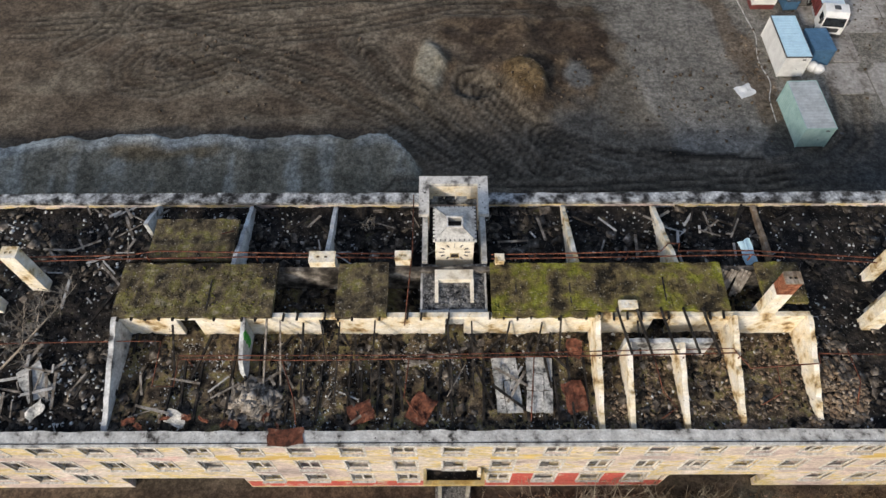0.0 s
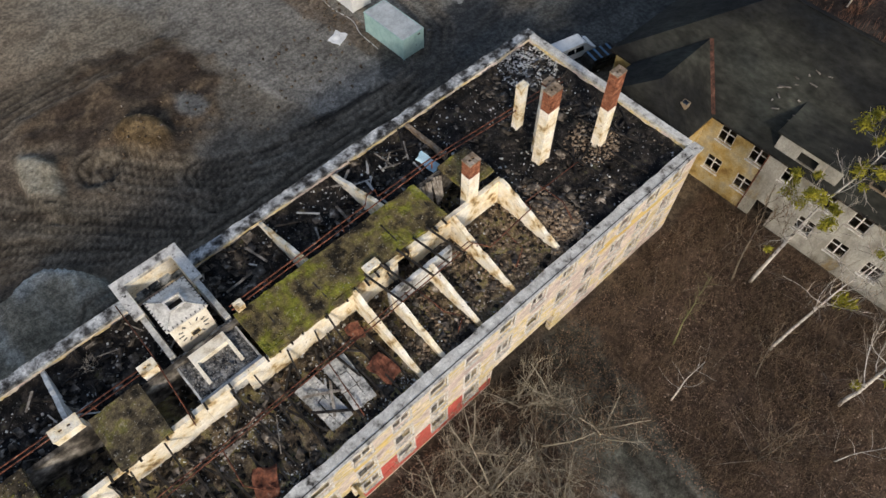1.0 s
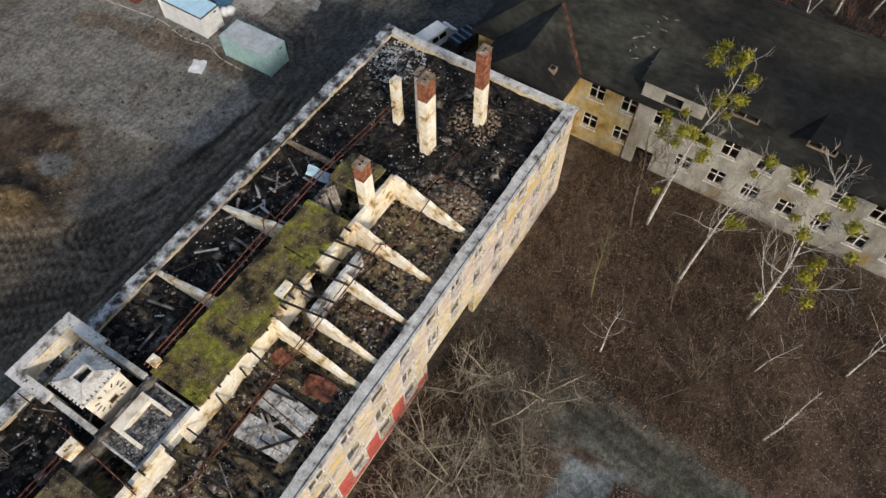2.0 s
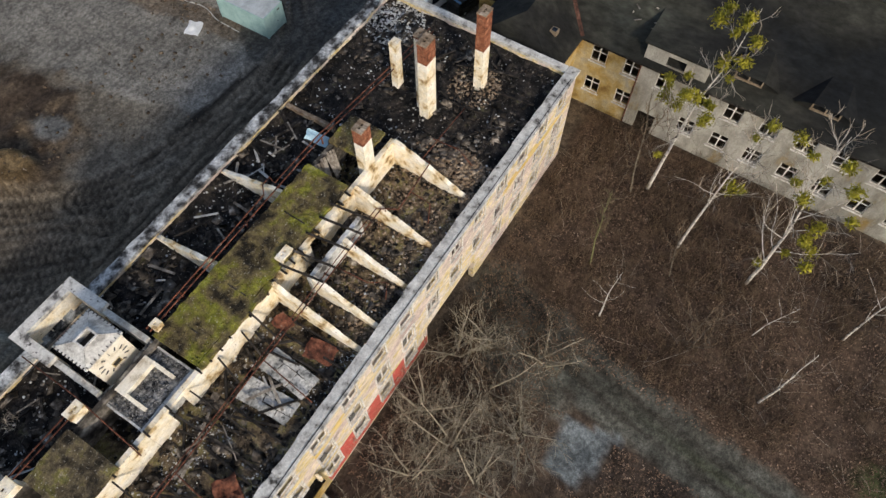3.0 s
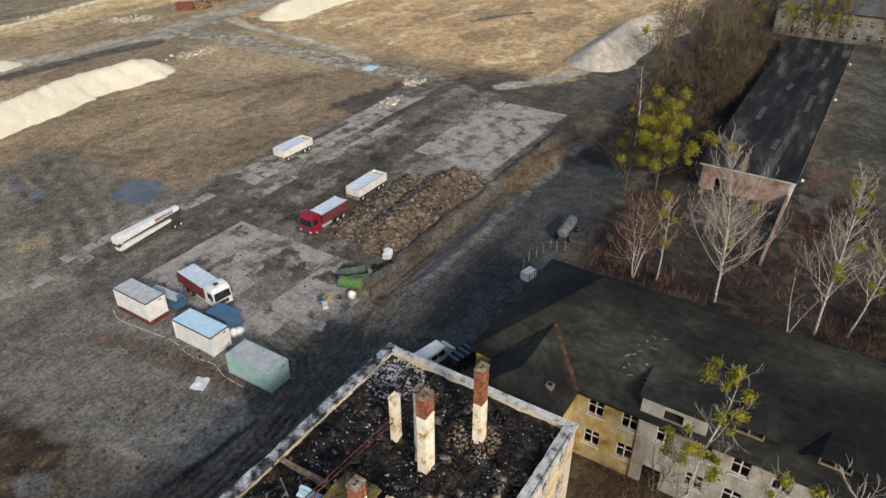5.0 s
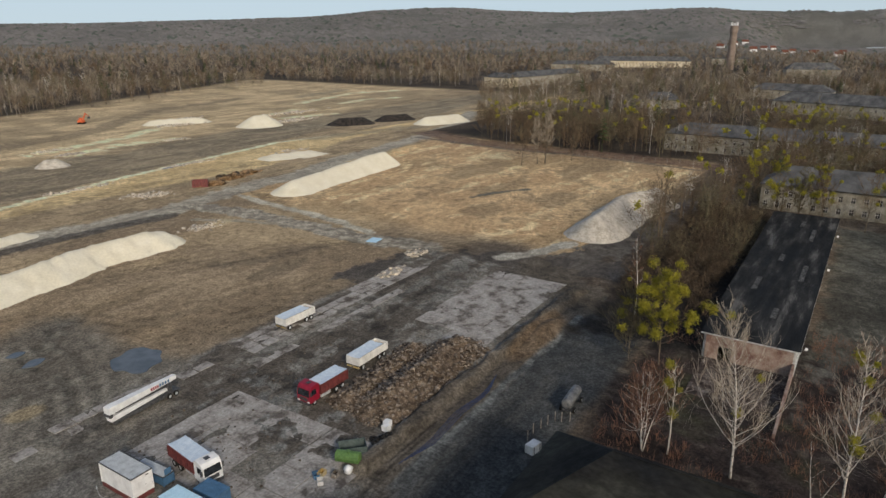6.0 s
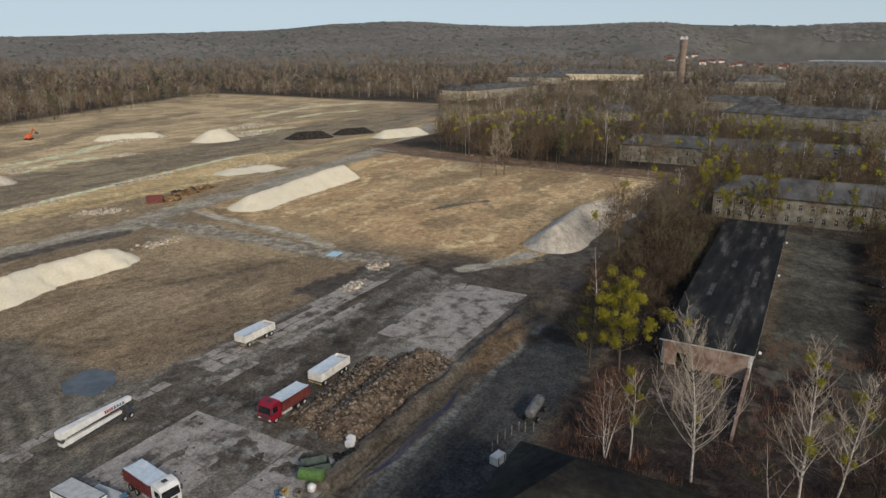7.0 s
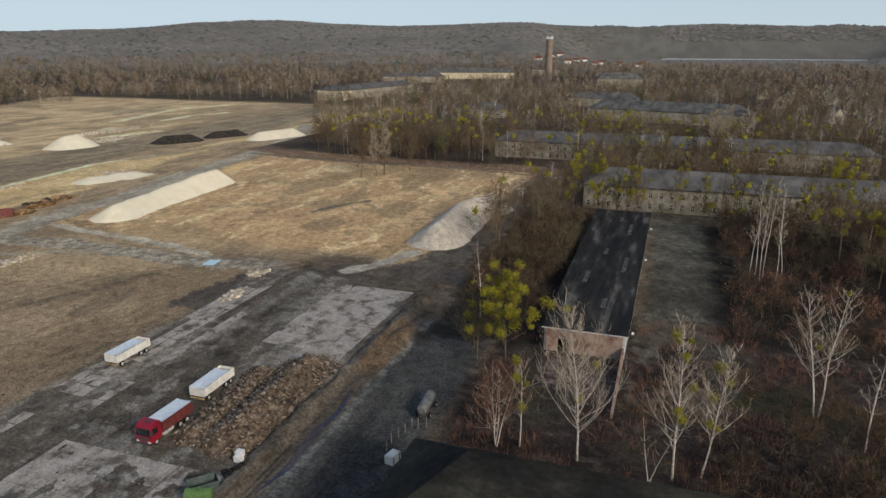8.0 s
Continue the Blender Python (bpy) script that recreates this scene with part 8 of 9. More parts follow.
M_PALESTONE = surface("pale_rubble", [(0.3, (0.30, 0.25, 0.18)), (0.5, (0.48, 0.42, 0.33)), (0.7, (0.62, 0.57, 0.48))], 0.8, 0.95, 0.3, 0.05, island=0.3)
scattered(around([(127, 198, 5, 3), (131, 194, 5, 3), (113, 150, 6, 3), (219, 219, 9, 5), (212, 293, 9, 4), (126, 88, 3, 2), (112, 85, 4, 2), (161, 310, 9, 3), (159, 294, 8, 3), (172, 232, 14, 2), (120, 224, 14, 2)]), 1500, (0.25, 1.3), 46, "field_rubble", M_PALESTONE, "pale broken concrete lying in clumps on the field")
scattered(around([(267, 360, 14, 7), (250, 340, 14, 6), (330, 330, 25, 8), (300, 300, 20, 8)]), 700, (0.6, 2.4), 48, "field_rubble", M_PALESTONE, "pale broken concrete lying in clumps on the field")
scattered(around([(-20, 55, 16, 9), (10, 52, 10, 6), (25, 50, 8, 10), (33, 55, 2, 8), (45, 60, 9, 12), (70, 70, 22, 8), (80, 100, 30, 14)]), 1300, (0.05, 0.32), 50, "clods", M_EARTH, "clods of earth and stones on the churned soil")
M_BRANCH = surface("dry_branches", [(0.3, (0.16, 0.10, 0.055)), (0.7, (0.36, 0.24, 0.13))], 1.0, 0.9, 0, island=0.3)
scattered(around([(152, 192, 4, 2), (163, 195, 7, 2), (172, 197, 5, 2)]), 420, (1.2, 4.5), 52, "branch_pile", M_BRANCH, "pile of dry brown branches beside the skip", 0.06)

# ---- trees and brush ----
def limb(start, direction, length, bend, rng, n=6, up=0.25, wob=0.12):
    pts = [np.array(start, float)]
    d = np.array(direction, float)
    d /= np.linalg.norm(d)
    for _ in range(n):
        d = d + rng.normal(0, wob, 3) + np.array([0, 0, up]) / n
        d /= np.linalg.norm(d)
        pts.append(pts[-1] + d * length / n)
    return pts


def ribbons(polys, widths, cross=True):
    """Thin strips along polylines, crossed or single: vertices and quads."""
    vs, fs, n = [], [], 0
    for pts, w in zip(polys, widths):
        p = np.array(pts)
        d = np.gradient(p, axis=0)
        d /= np.linalg.norm(d, axis=1, keepdims=True) + 1e-9
        ref = np.array([0.3, 0.5, 0.8]) if abs(d[0][2]) < 0.8 else np.array([1.0, 0.2, 0.0])
        s = np.cross(d, ref)
        s /= np.linalg.norm(s, axis=1, keepdims=True) + 1e-9
        o = np.cross(d, s)
        k = len(p)
        taper = np.linspace(1, 0.35, k)[:, None] * w / 2
        for q in ((s, o) if cross else (s,)):
            vs.append(np.concatenate([p - q * taper, p + q * taper]))
            i = np.arange(k - 1)
            fs.append(np.stack([n + i, n + i + 1, n + k + i + 1, n + k + i], -1))
            n += 2 * k
    return np.concatenate(vs), np.concatenate(fs)


def leaf_clump(centre, radius, rng, n=60, size=0.17):
    """A ball-like mistletoe bush of short forked blades."""
    d = rng.normal(0, 1, (n, 3))
    d /= np.linalg.norm(d, axis=1, keepdims=True)
    c = np.array(centre) + d * radius * (0.25 + 0.75 * rng.random((n, 1)))
    a = rng.normal(0, 1, (n, 3)) * size * 0.5
    b = np.cross(d, a)
    b /= np.linalg.norm(b, axis=1, keepdims=True) + 1e-9
    b *= size * 0.35
    v = np.stack([c - a, c + b, c + a, c - b], 1).reshape(-1, 3)
    return v, np.arange(4 * n).reshape(-1, 4)


def tree(name, x, y, height, seed, label, bark, twig, lean=(0, 0), stems=1, limbs=16, spread=0.32, crown_from=0.3, twigs=7, mistle=0, thick=None, z=None, twig_w=0.035, sub=4, mistle_r=0.7, up=0.5, rise=1.0, tilt_out=0.22):
    rng = np.random.default_rng(seed)
    z = ground_z(x, y) if z is None else z
    t = thing(name, (x, y, z), label, "tree")
    r0 = thick or height * (0.0085 if height > 11 else 0.010)
    trunk, fine, widths, tips = Mesh(), [], [], []
    for s in range(stems):
        a = rng.random() * 6.28
        tilt = np.array([lean[0] / height, lean[1] / height, 1.0]) + (np.array([math.cos(a), math.sin(a), 0]) * tilt_out if stems > 1 else 0)
        hgt = height * (1 - 0.18 * rng.random() * (s > 0))
        tr = limb((0.15 * s, 0.1 * s, -0.25), tilt, hgt, 0, rng, 12, 0.1, 0.035)
        trunk.tube(tr, [max(0.02, r0 * (1 - 0.93 * i / 12)) for i in range(13)], 7)
        tips.append(tr[-1])
        for k in range(limbs // stems + 1):
            f = crown_from + (0.97 - crown_from) * ((k + rng.random()) / (limbs // stems + 1))
            i = min(11, int(f * 12))
            p = tr[i] + (tr[i + 1] - tr[i]) * (f * 12 - i)
            az = k * 2.4 + rng.random()
            ln = height * spread * (1.15 - 0.75 * f) * (0.6 + 0.7 * rng.random())
            pts = limb(p, (math.cos(az), math.sin(az), (0.45 + 0.5 * f) * rise), ln, 0, rng, 6, up, 0.13 + 0.12 * (1 - rise))
            rb0 = max(0.026 if height > 9 else 0.018, r0 * (1 - 0.9 * f) * 0.4)
            trunk.tube(pts, [max(0.012, rb0 * (1 - 0.85 * j / 6)) for j in range(7)], 4, caps=False)
            tips += [pts[-1], pts[3]]
            for m2 in range(sub):
                j = 1 + int(rng.random() * 5)
                q = limb(pts[j], np.array(pts[j]) - np.array(pts[j - 1]) + rng.normal(0, 0.22, 3) * ln / 3, ln * (0.25 + 0.35 * rng.random()), 0, rng, 4, 0.2, 0.18)
                fine.append(q)
                widths.append(twig_w * 1.5)
                for m3 in range(twigs // 2):
                    j2 = 1 + int(rng.random() * 3.9)
                    fine.append(limb(q[j2 - 1], np.array(q[j2]) - np.array(q[j2 - 1]) + rng.normal(0, 0.2, 3) * ln / 6, ln * (0.15 + 0.2 * rng.random()), 0, rng, 3, -0.1, 0.2))
                    widths.append(twig_w)
            for m3 in range(twigs):
                j = 2 + int(rng.random() * 4.9)
                fine.append(limb(pts[j], np.array(pts[j]) - np.array(pts[j - 1]) + rng.normal(0, 0.25, 3) * ln / 3, ln * (0.15 + 0.25 * rng.random()), 0, rng, 3, 0.0, 0.2))
                widths.append(twig_w)
    lpart("trunk", trunk, bark, t, smooth=True)
    lpart("crown", np_mesh("crown", *ribbons(fine, widths, False), twig), None, t)
    for k in range(mistle):
        c = tips[int(rng.random() * len(tips))] + rng.normal(0, 0.3, 3)
        r = mistle_r * (0.45 + 0.75 * rng.random())
        lpart("mistletoe", np_mesh("mistletoe", *leaf_clump(c, r, rng, int(170 * r / 0.7 + 30)), M_MISTLE), None, t, "yellow-green mistletoe bush")
    return t


M_TWIGOLIVE = surface("olive_twigs", [(0.3, (0.088, 0.076, 0.046)), (0.7, (0.165, 0.142, 0.088))], 20.0, 0.9, 0, island=0.3)
# for woods from 380 m out: haze put into a paler, greyer twig colour
M_TWIGGREY = surface("hazed_grey_twigs", [(0.3, (0.150, 0.122, 0.092)), (0.7, (0.27, 0.228, 0.175))], 20.0, 0.9, 0, island=0.3)
BIRCH = "bare white-barked birch among dead brush"
# courtyard
tree("birch", 38.0, 2.7, 20.5, 1, "tall bare birch hung with mistletoe", M_BIRCH, M_TWIGPALE, (0, 0.4), limbs=20, mistle=22, spread=0.20, mistle_r=0.7)
tree("birch", 36.9, 3.8, 11, 21, BIRCH, M_BARK, M_TWIG, (0.5, 1.0), limbs=10)
tree("birch", 33.9, -1.9, 16.5, 2, BIRCH, M_BIRCH, M_TWIGPALE, (0, 1.3), limbs=18, mistle=4, spread=0.24, crown_from=0.4)
tree("birch", 33.7, -8.0, 19.0, 3, "bare white birch with low mistletoe", M_BIRCH, M_TWIGPALE, (0.2, 0.8), limbs=22, mistle=16, spread=0.30, crown_from=0.2, mistle_r=0.7)
tree("birch", 24.7, -12.3, 10.5, 4, "thin pale birch leaning over brush", M_BIRCH, M_TWIG, (-0.2, -0.4), limbs=8, spread=0.16)
tree("sapling", 28.5, 3.6, 12.0, 5, "slender greenish bare sapling", surface("green_bark", [(0.3, (0.10, 0.10, 0.04)), (0.7, (0.22, 0.21, 0.10))], 0.4), M_TWIG, (0, 0.9), limbs=16, spread=0.14, thick=0.09)
tree("birch", 24.7, 0.9, 8.5, 6, "small pale branchy birch", M_BIRCH, M_TWIG, (0, 0), limbs=9, spread=0.34, crown_from=0.25)
tree("birch", 33.1, -16.2, 12.0, 7, BIRCH, M_BIRCH, M_TWIG, (0.6, 1.0), limbs=12)
tree("willow_bush", 25.8, -6.1, 7.0, 8, "greenish bare spreading bush", M_BARK, M_TWIG, (-0.2, -1.5), limbs=18, spread=0.4, stems=3)
tree("birch", 31.0, -2.5, 7.5, 9, BIRCH, M_BARK, M_TWIG, (0.4, 1.4), limbs=8)
tree("birch", 29.6, -10.0, 6.0, 10, "thin dead pale birch", M_BIRCH, M_TWIG, (1.2, -1.0), limbs=6)
tree("birch", 36.0, -21.5, 15.0, 11, BIRCH, M_BIRCH, M_TWIG, (0, 1), limbs=12, mistle=3)
tree("birch", 31.5, -26.0, 13.0, 12, BIRCH, M_BIRCH, M_TWIG, (0, 1), limbs=12)
# behind the second building
tree("birch", 75.2, 18.2, 12.0, 31, "reddish bare many-stemmed birch", M_BIRCH, M_TWIGRED, stems=4, limbs=56, spread=0.42, crown_from=0.15, thick=0.08, twigs=11, twig_w=0.04)
tree("birch", 76.2, 15.4, 13.5, 32, "bare birch hung with mistletoe", M_BIRCH, M_TWIGPALE, (0.2, -1.3), limbs=12, mistle=5, spread=0.24)
tree("birch", 75.4, 7.8, 19.5, 33, "broad pale bare birch catching the sun", M_BIRCH, M_TWIGPALE, (0, 0.6), limbs=56, spread=0.40, crown_from=0.18, mistle=3, up=1.2, twigs=8, sub=5, twig_w=0.034)
tree("birch", 75.0, -3.6, 19.5, 34, "pale bare birch with mistletoe", M_BIRCH, M_TWIGPALE, (0, 0.3), limbs=40, spread=0.32, mistle=8, crown_from=0.2, twigs=8, sub=5, up=0.9, twig_w=0.03)
tree("birch", 76.7, -6.9, 17.0, 35, "pale bare birch with mistletoe", M_BIRCH, M_TWIGPALE, (-0.3, -2.4), limbs=36, spread=0.34, mistle=8, twigs=8, sub=5, up=0.9, twig_w=0.03)
tree("birch", 73.0, -1.0, 9.0, 36, "small reddish bare birch", M_BIRCH, M_TWIGRED, stems=2, limbs=14, spread=0.25)
tree("birch", 96.2, -22.2, 18.8, 37, "pale forked bare birch", M_BIRCH, M_TWIGPALE, (0.4, 2.8), limbs=30, spread=0.27, twigs=8, up=0.9, twig_w=0.03)
tree("birch", 96.6, -22.8, 19.3, 38, "pale forked bare birch", M_BIRCH, M_TWIGPALE, (-0.2, -1.5), limbs=30, spread=0.27, mistle=2, twigs=8, up=0.9, twig_w=0.03)
tree("birch", 89.1, -27.0, 16.0, 39, BIRCH, M_BIRCH, M_TWIGPALE, (0, 0.5), limbs=14, spread=0.2)
tree("birch", 92.0, -30.0, 17.0, 40, BIRCH, M_BIRCH, M_TWIGPALE, (0, 0.5), limbs=14, spread=0.2)
tree("birch", 117.4, 32.3, 15.2, 41, "slim reddish-tipped bare birch", M_BIRCH, M_TWIGRED, limbs=18, spread=0.16)
tree("mistletoe_tree", 99.8, 23.0, 15.0, 42, "broad tree crowded with yellow-green mistletoe", M_BARK, M_TWIG, limbs=40, spread=0.58, mistle=78, mistle_r=1.1, crown_from=0.2, up=0.1)
tree("grey_tree", 103.5, 29.5, 10.5, 43, "bare grey-green spreading tree", M_BARK, M_TWIGOLIVE, limbs=34, spread=0.55, crown_from=0.15, mistle=4, twig_w=0.06)
tree("grey_tree", 98.5, 27.5, 8.5, 44, "bare grey-green spreading tree", M_BARK, M_TWIGOLIVE, limbs=34, spread=0.55, crown_from=0.15, twig_w=0.06)
for k, (x, y, h) in enumerate(((159.3, -19, 22), (160.4, -22, 23), (158.5, -24.5, 21), (162, -20.5, 22), (157, -21, 19), (161.5, -26, 22))):
    tree("birch", x, y, h, 50 + k, "tall slender white birch in a clump", M_BIRCH, M_TWIGPALE, limbs=22, spread=0.13, crown_from=0.35, thick=0.11)
for k, (x, y, h, ms) in enumerate(((170, -38.6, 25, 16), (176, -48, 22, 10), (205, 20, 18, 12), (202, 8, 17, 10), (204, -2, 17, 4), (200, 27, 18, 8), (182, -56, 20, 8))):
    tree("mistletoe_tree", x, y, h, 60 + k, "bare broad tree dotted with mistletoe", M_BARK, M_TWIG, limbs=28, spread=0.36, mistle=ms * 2, mistle_r=1.2, twig_w=0.06)
for k, (x, y, h) in enumerate(((250.4, 110.6, 21.5), (248, 113, 18), (340, -21.7, 24), (339, -18, 22))):
    tree("grey_tree", x, y, h, 80 + k, "tall bare pale-twigged tree", M_BARK, M_TWIGPALE, limbs=54, spread=0.26, twig_w=0.09, up=0.9)
for k, (x, y, h) in enumerate(((203, 14, 15), (204, -10, 14), (203, -18, 16), (204, -27, 15), (202, -36, 15), (306, 40, 15), (305, 22, 15), (304, 4, 14), (306, -18, 15))):
    tree("mistletoe_tree", x, y, h, 140 + k, "bare olive-twigged tree with mistletoe before a barrack", M_BARK, M_TWIGOLIVE, limbs=30, spread=0.38, crown_from=0.2, mistle=8, mistle_r=1.1, twig_w=0.09, up=0.7)
for k, (x, y, h) in enumerate(((242, 117, 17), (253, 112, 15), (262, 104, 16), (300, 168, 17))):
    tree("oak", x, y, h, 95 + k, "broad bare brown oak at the wood's edge", M_BARK, M_TWIG, limbs=34, spread=0.44, crown_from=0.16, twig_w=0.10, up=0.7, twigs=9)
# thin bare tree growing on the attic floor, and a dead bush
tree("sapling", -28.6, 15.6, 8.4, 91, "pale bare sapling leaning across the attic", M_TWIGPALE, M_TWIGPALE, (22, 19), limbs=24, spread=0.30, crown_from=0.25, z=Z_FLOOR, thick=0.10, twig_w=0.04)
tree("sapling", -5.2, 26.6, 1.6, 92, "small bare grey bush on the attic floor", M_TWIGPALE, M_TWIGPALE, limbs=12, spread=0.6, crown_from=0.1, z=Z_FLOOR, thick=0.02, stems=3, twig_w=0.015)

# large grey shrubs against the facade
M_TWIGSHRUB = surface("shrub_twigs", [(0.3, (0.23, 0.205, 0.15)), (0.7, (0.42, 0.375, 0.285))], 1.0, 0.9, 0, island=0.3)
SHRUBS = [(14.2, 5.0, 6.6), (9.4, 5.4, 5.6), (17.8, 6.6, 5.0), (18.6, 2.6, 4.4), (12.6, 1.2, 5.0), (6.0, 6.6, 5.0), (15.6, 8.6, 4.4), (10.6, 8.4, 4.6), (1.6, 6.8, 4.2), (-6.0, 6.8, 4.0), (8.0, 2.4, 4.2)]
for k, (x, y, r) in enumerate(SHRUBS):
    tree("shrub", x, y, r, 200 + k, "dense pale grey-brown leafless shrub", M_TWIGSHRUB, M_TWIGSHRUB if k % 3 else M_TWIG, stems=5, limbs=45, spread=0.66, crown_from=0.12, thick=0.085, twig_w=0.019, sub=5, twigs=5, up=0.1, rise=0.3, tilt_out=0.85)


# ---- brush, leaves and woods as stuff ----
def brush(n, place, height, seed, width=0.02, stems=6, spread=0.35):
    rng = np.random.default_rng(seed)
    pos = place(rng, n)
    m = n * stems
    base = np.repeat(pos, stems, 0) + np.c_[rng.normal(0, 0.25, (m, 2)), np.full(m, -0.05)]
    h = height[0] + (height[1] - height[0]) * rng.random(m)
    d = np.c_[rng.normal(0, spread, (m, 2)), np.ones(m)] * h[:, None]
    mid = base + d * 0.5 + rng.normal(0, 0.06, (m, 3)) * h[:, None]
    top = base + d + rng.normal(0, 0.14, (m, 3)) * h[:, None]
    a = rng.random(m) * np.pi
    s = np.stack([np.cos(a), np.sin(a), np.zeros(m)], -1) * width
    v = np.stack([base - s, base + s, mid - s * 0.8, mid + s * 0.8, top - s * 0.3, top + s * 0.3], 1).reshape(-1, 3)
    i = np.arange(m)[:, None] * 6
    f = np.concatenate([i + np.array([[0, 1, 3, 2]]), i + np.array([[2, 3, 5, 4]])])
    return v, f


def flat_place(x0, x1, y0, y1, size=6, cut=0.4, seed=1, not_in=()):
    def place(rng, n):
        x, y = x0 + (x1 - x0) * rng.random(n * 6), y0 + (y1 - y0) * rng.random(n * 6)
        ok = fbm(x, y, size, 3, seed) > cut
        for a, b, c, d in not_in:
            ok &= ~((x > a) & (x < b) & (y > c) & (y < d))
        x, y = x[ok][:n], y[ok][:n]
        z = np.array([ground_z(p, q) for p, q in zip(x, y)])
        return np.stack([x, y, z], -1)
    return place


def stuff(name, data, material, label, category):
    return tagged(new(name, np_mesh(name, *data, material)), label, category, kind="stuff")


def brush_patch(name, n, place, height, seed, material, label, **kw):
    pos = place(np.random.default_rng(seed), n)
    return stuff(name, brush(len(pos), lambda rng, k: pos, height, seed + 1, **kw), material, label, "brush")


M_TWIGDARK = surface("dark_thicket", [(0.3, (0.050, 0.036, 0.024)), (0.7, (0.12, 0.088, 0.056))], 2.0, 0.9, 0, island=0.4)
COURT_KEEP = [(15.0, 21.5, -34, 3.0), (11, 17, -5, 0)]
LANE = [(16.2, 20.4, -30, 1.5), (11.5, 16.5, -4.6, -0.5)]
brush_patch("dry_brush", 4600, flat_place(8, 43, -36, 10.6, 5, 0.40, 31, COURT_KEEP), (0.3, 1.2), 300, M_TWIG, "dry brown brush and bramble in the courtyard", width=0.012)
brush_patch("dry_brush", 1900, flat_place(20, 43, -30, 10.6, 4, 0.52, 32, COURT_KEEP), (0.5, 1.6), 302, M_TWIG, "tall dry brown brush in the courtyard", width=0.012)
brush_patch("dry_brush", 2600, flat_place(62.5, 126, -55, 25, 7, 0.46, 33, [(92, 126, 3, 19)]), (0.5, 1.8), 304, M_TWIGRED, "reddish dry brush behind the second building", width=0.02)
brush_patch("fallen_twigs", 170, flat_place(22, 43, -28, 10.4, 5, 0.35, 43), (0.5, 1.3), 320, M_TWIGPALE, "pale fallen twigs lying on the courtyard ground", width=0.014, stems=3, spread=1.6)
brush_patch("dry_grass", 2500, flat_place(-28, 36, 12.3, 28.4, 3, 0.55, 36), (0.1, 0.4), 310, M_TWIG, "dry weeds on the attic floor", width=0.01)


def leaf_litter(n, place, size, seed):
    rng = np.random.default_rng(seed)
    p = place(rng, n)
    m = len(p)
    a = rng.random(m) * 6.28
    s = size * (0.5 + rng.random(m))
    u = np.stack([np.cos(a), np.sin(a), rng.normal(0, 0.25, m)], -1) * s[:, None]
    w = np.stack([-np.sin(a), np.cos(a), rng.normal(0, 0.25, m)], -1) * s[:, None] * 0.6
    c = p + np.array([0, 0, 0.05])
    return np.stack([c - u, c + w, c + u, c - w], 1).reshape(-1, 3), np.arange(4 * m).reshape(-1, 4)


M_LEAF = surface("fallen_leaves", [(0.3, (0.10, 0.062, 0.042)), (0.58, (0.205, 0.140, 0.095)), (0.72, (0.40, 0.32, 0.25))], 0.6, 0.9, 0, island=0.4)
stuff("fallen_leaves", leaf_litter(38000, flat_place(4, 43, -26, 10.6, 5, 0.30, 41, LANE), 0.068, 400), M_LEAF, "fallen brown leaves on the courtyard ground", "leaves")

# woods and thickets: simple bare plants stamped over the plan
FIELD = [(-400, 60), (-60, 45), (-60, -60), (42, -75), (64, -75), (126, -55), (205, -12), (205, 3), (200, 30), (126, 46), (200, 45), (240, 32), (284, 37), (284, 87), (283, 130), (290, 160), (318, 178), (480, 270), (598, 338), (572, 440), (546, 552), (400, 516), (299, 481), (202, 443), (60, 380), (-400, 420)]


def in_poly(x, y, poly):
    c = np.zeros(x.shape, bool)
    for (ax, ay), (bx, by) in zip(poly, poly[1:] + poly[:1]):
        c ^= ((ay > y) != (by > y)) & (x < (bx - ax) * (y - ay) / (by - ay + 1e-12) + ax)
    return c


CLEAR = [(hx - 22, hx + 8, hy - 8, hy + 8) for hx, hy in ((757, -81), (653, -84), (699, -129), (530, -104), (720, -98), (610, -128), (780, -140))] + [(560, 760, 270, 360), (1010, 1150, 250, 420), (880, 1000, 320, 420), (1240, 1310, 190, 280), (900, 985, 40, 115), (570, 640, 25, 95), (470, 510, 112, 150), (450, 560, -40, 66), (206, 234, -100, 30), (206, 234, -100, 30), (304, 328, -90, 84), (655, 780, 280, 400), (430, 560, -30, 36), (1180, 1240, 150, 260)]


def wood_places(r0, r1, n, seed, az0=14, az1=116):
    rng = np.random.default_rng(seed)
    r = np.sqrt(r0**2 + (r1**2 - r0**2) * rng.random(n * 3))
    a = np.radians(az0 + (az1 - az0) * rng.random(n * 3))
    x, y = r * np.sin(a), r * np.cos(a)
    ok = ~in_poly(x, y, FIELD) & (x > 126) & (fbm(x, y, 60, 3, 500) > 0.34)
    for c0, c1, c2, c3 in CLEAR:
        ok &= ~((x > c0) & (x < c1) & (y > c2) & (y < c3))
    x, y = x[ok][:n], y[ok][:n]
    return np.stack([x, y, np.array([ground_z(p, q) for p, q in zip(x, y)])], -1), rng


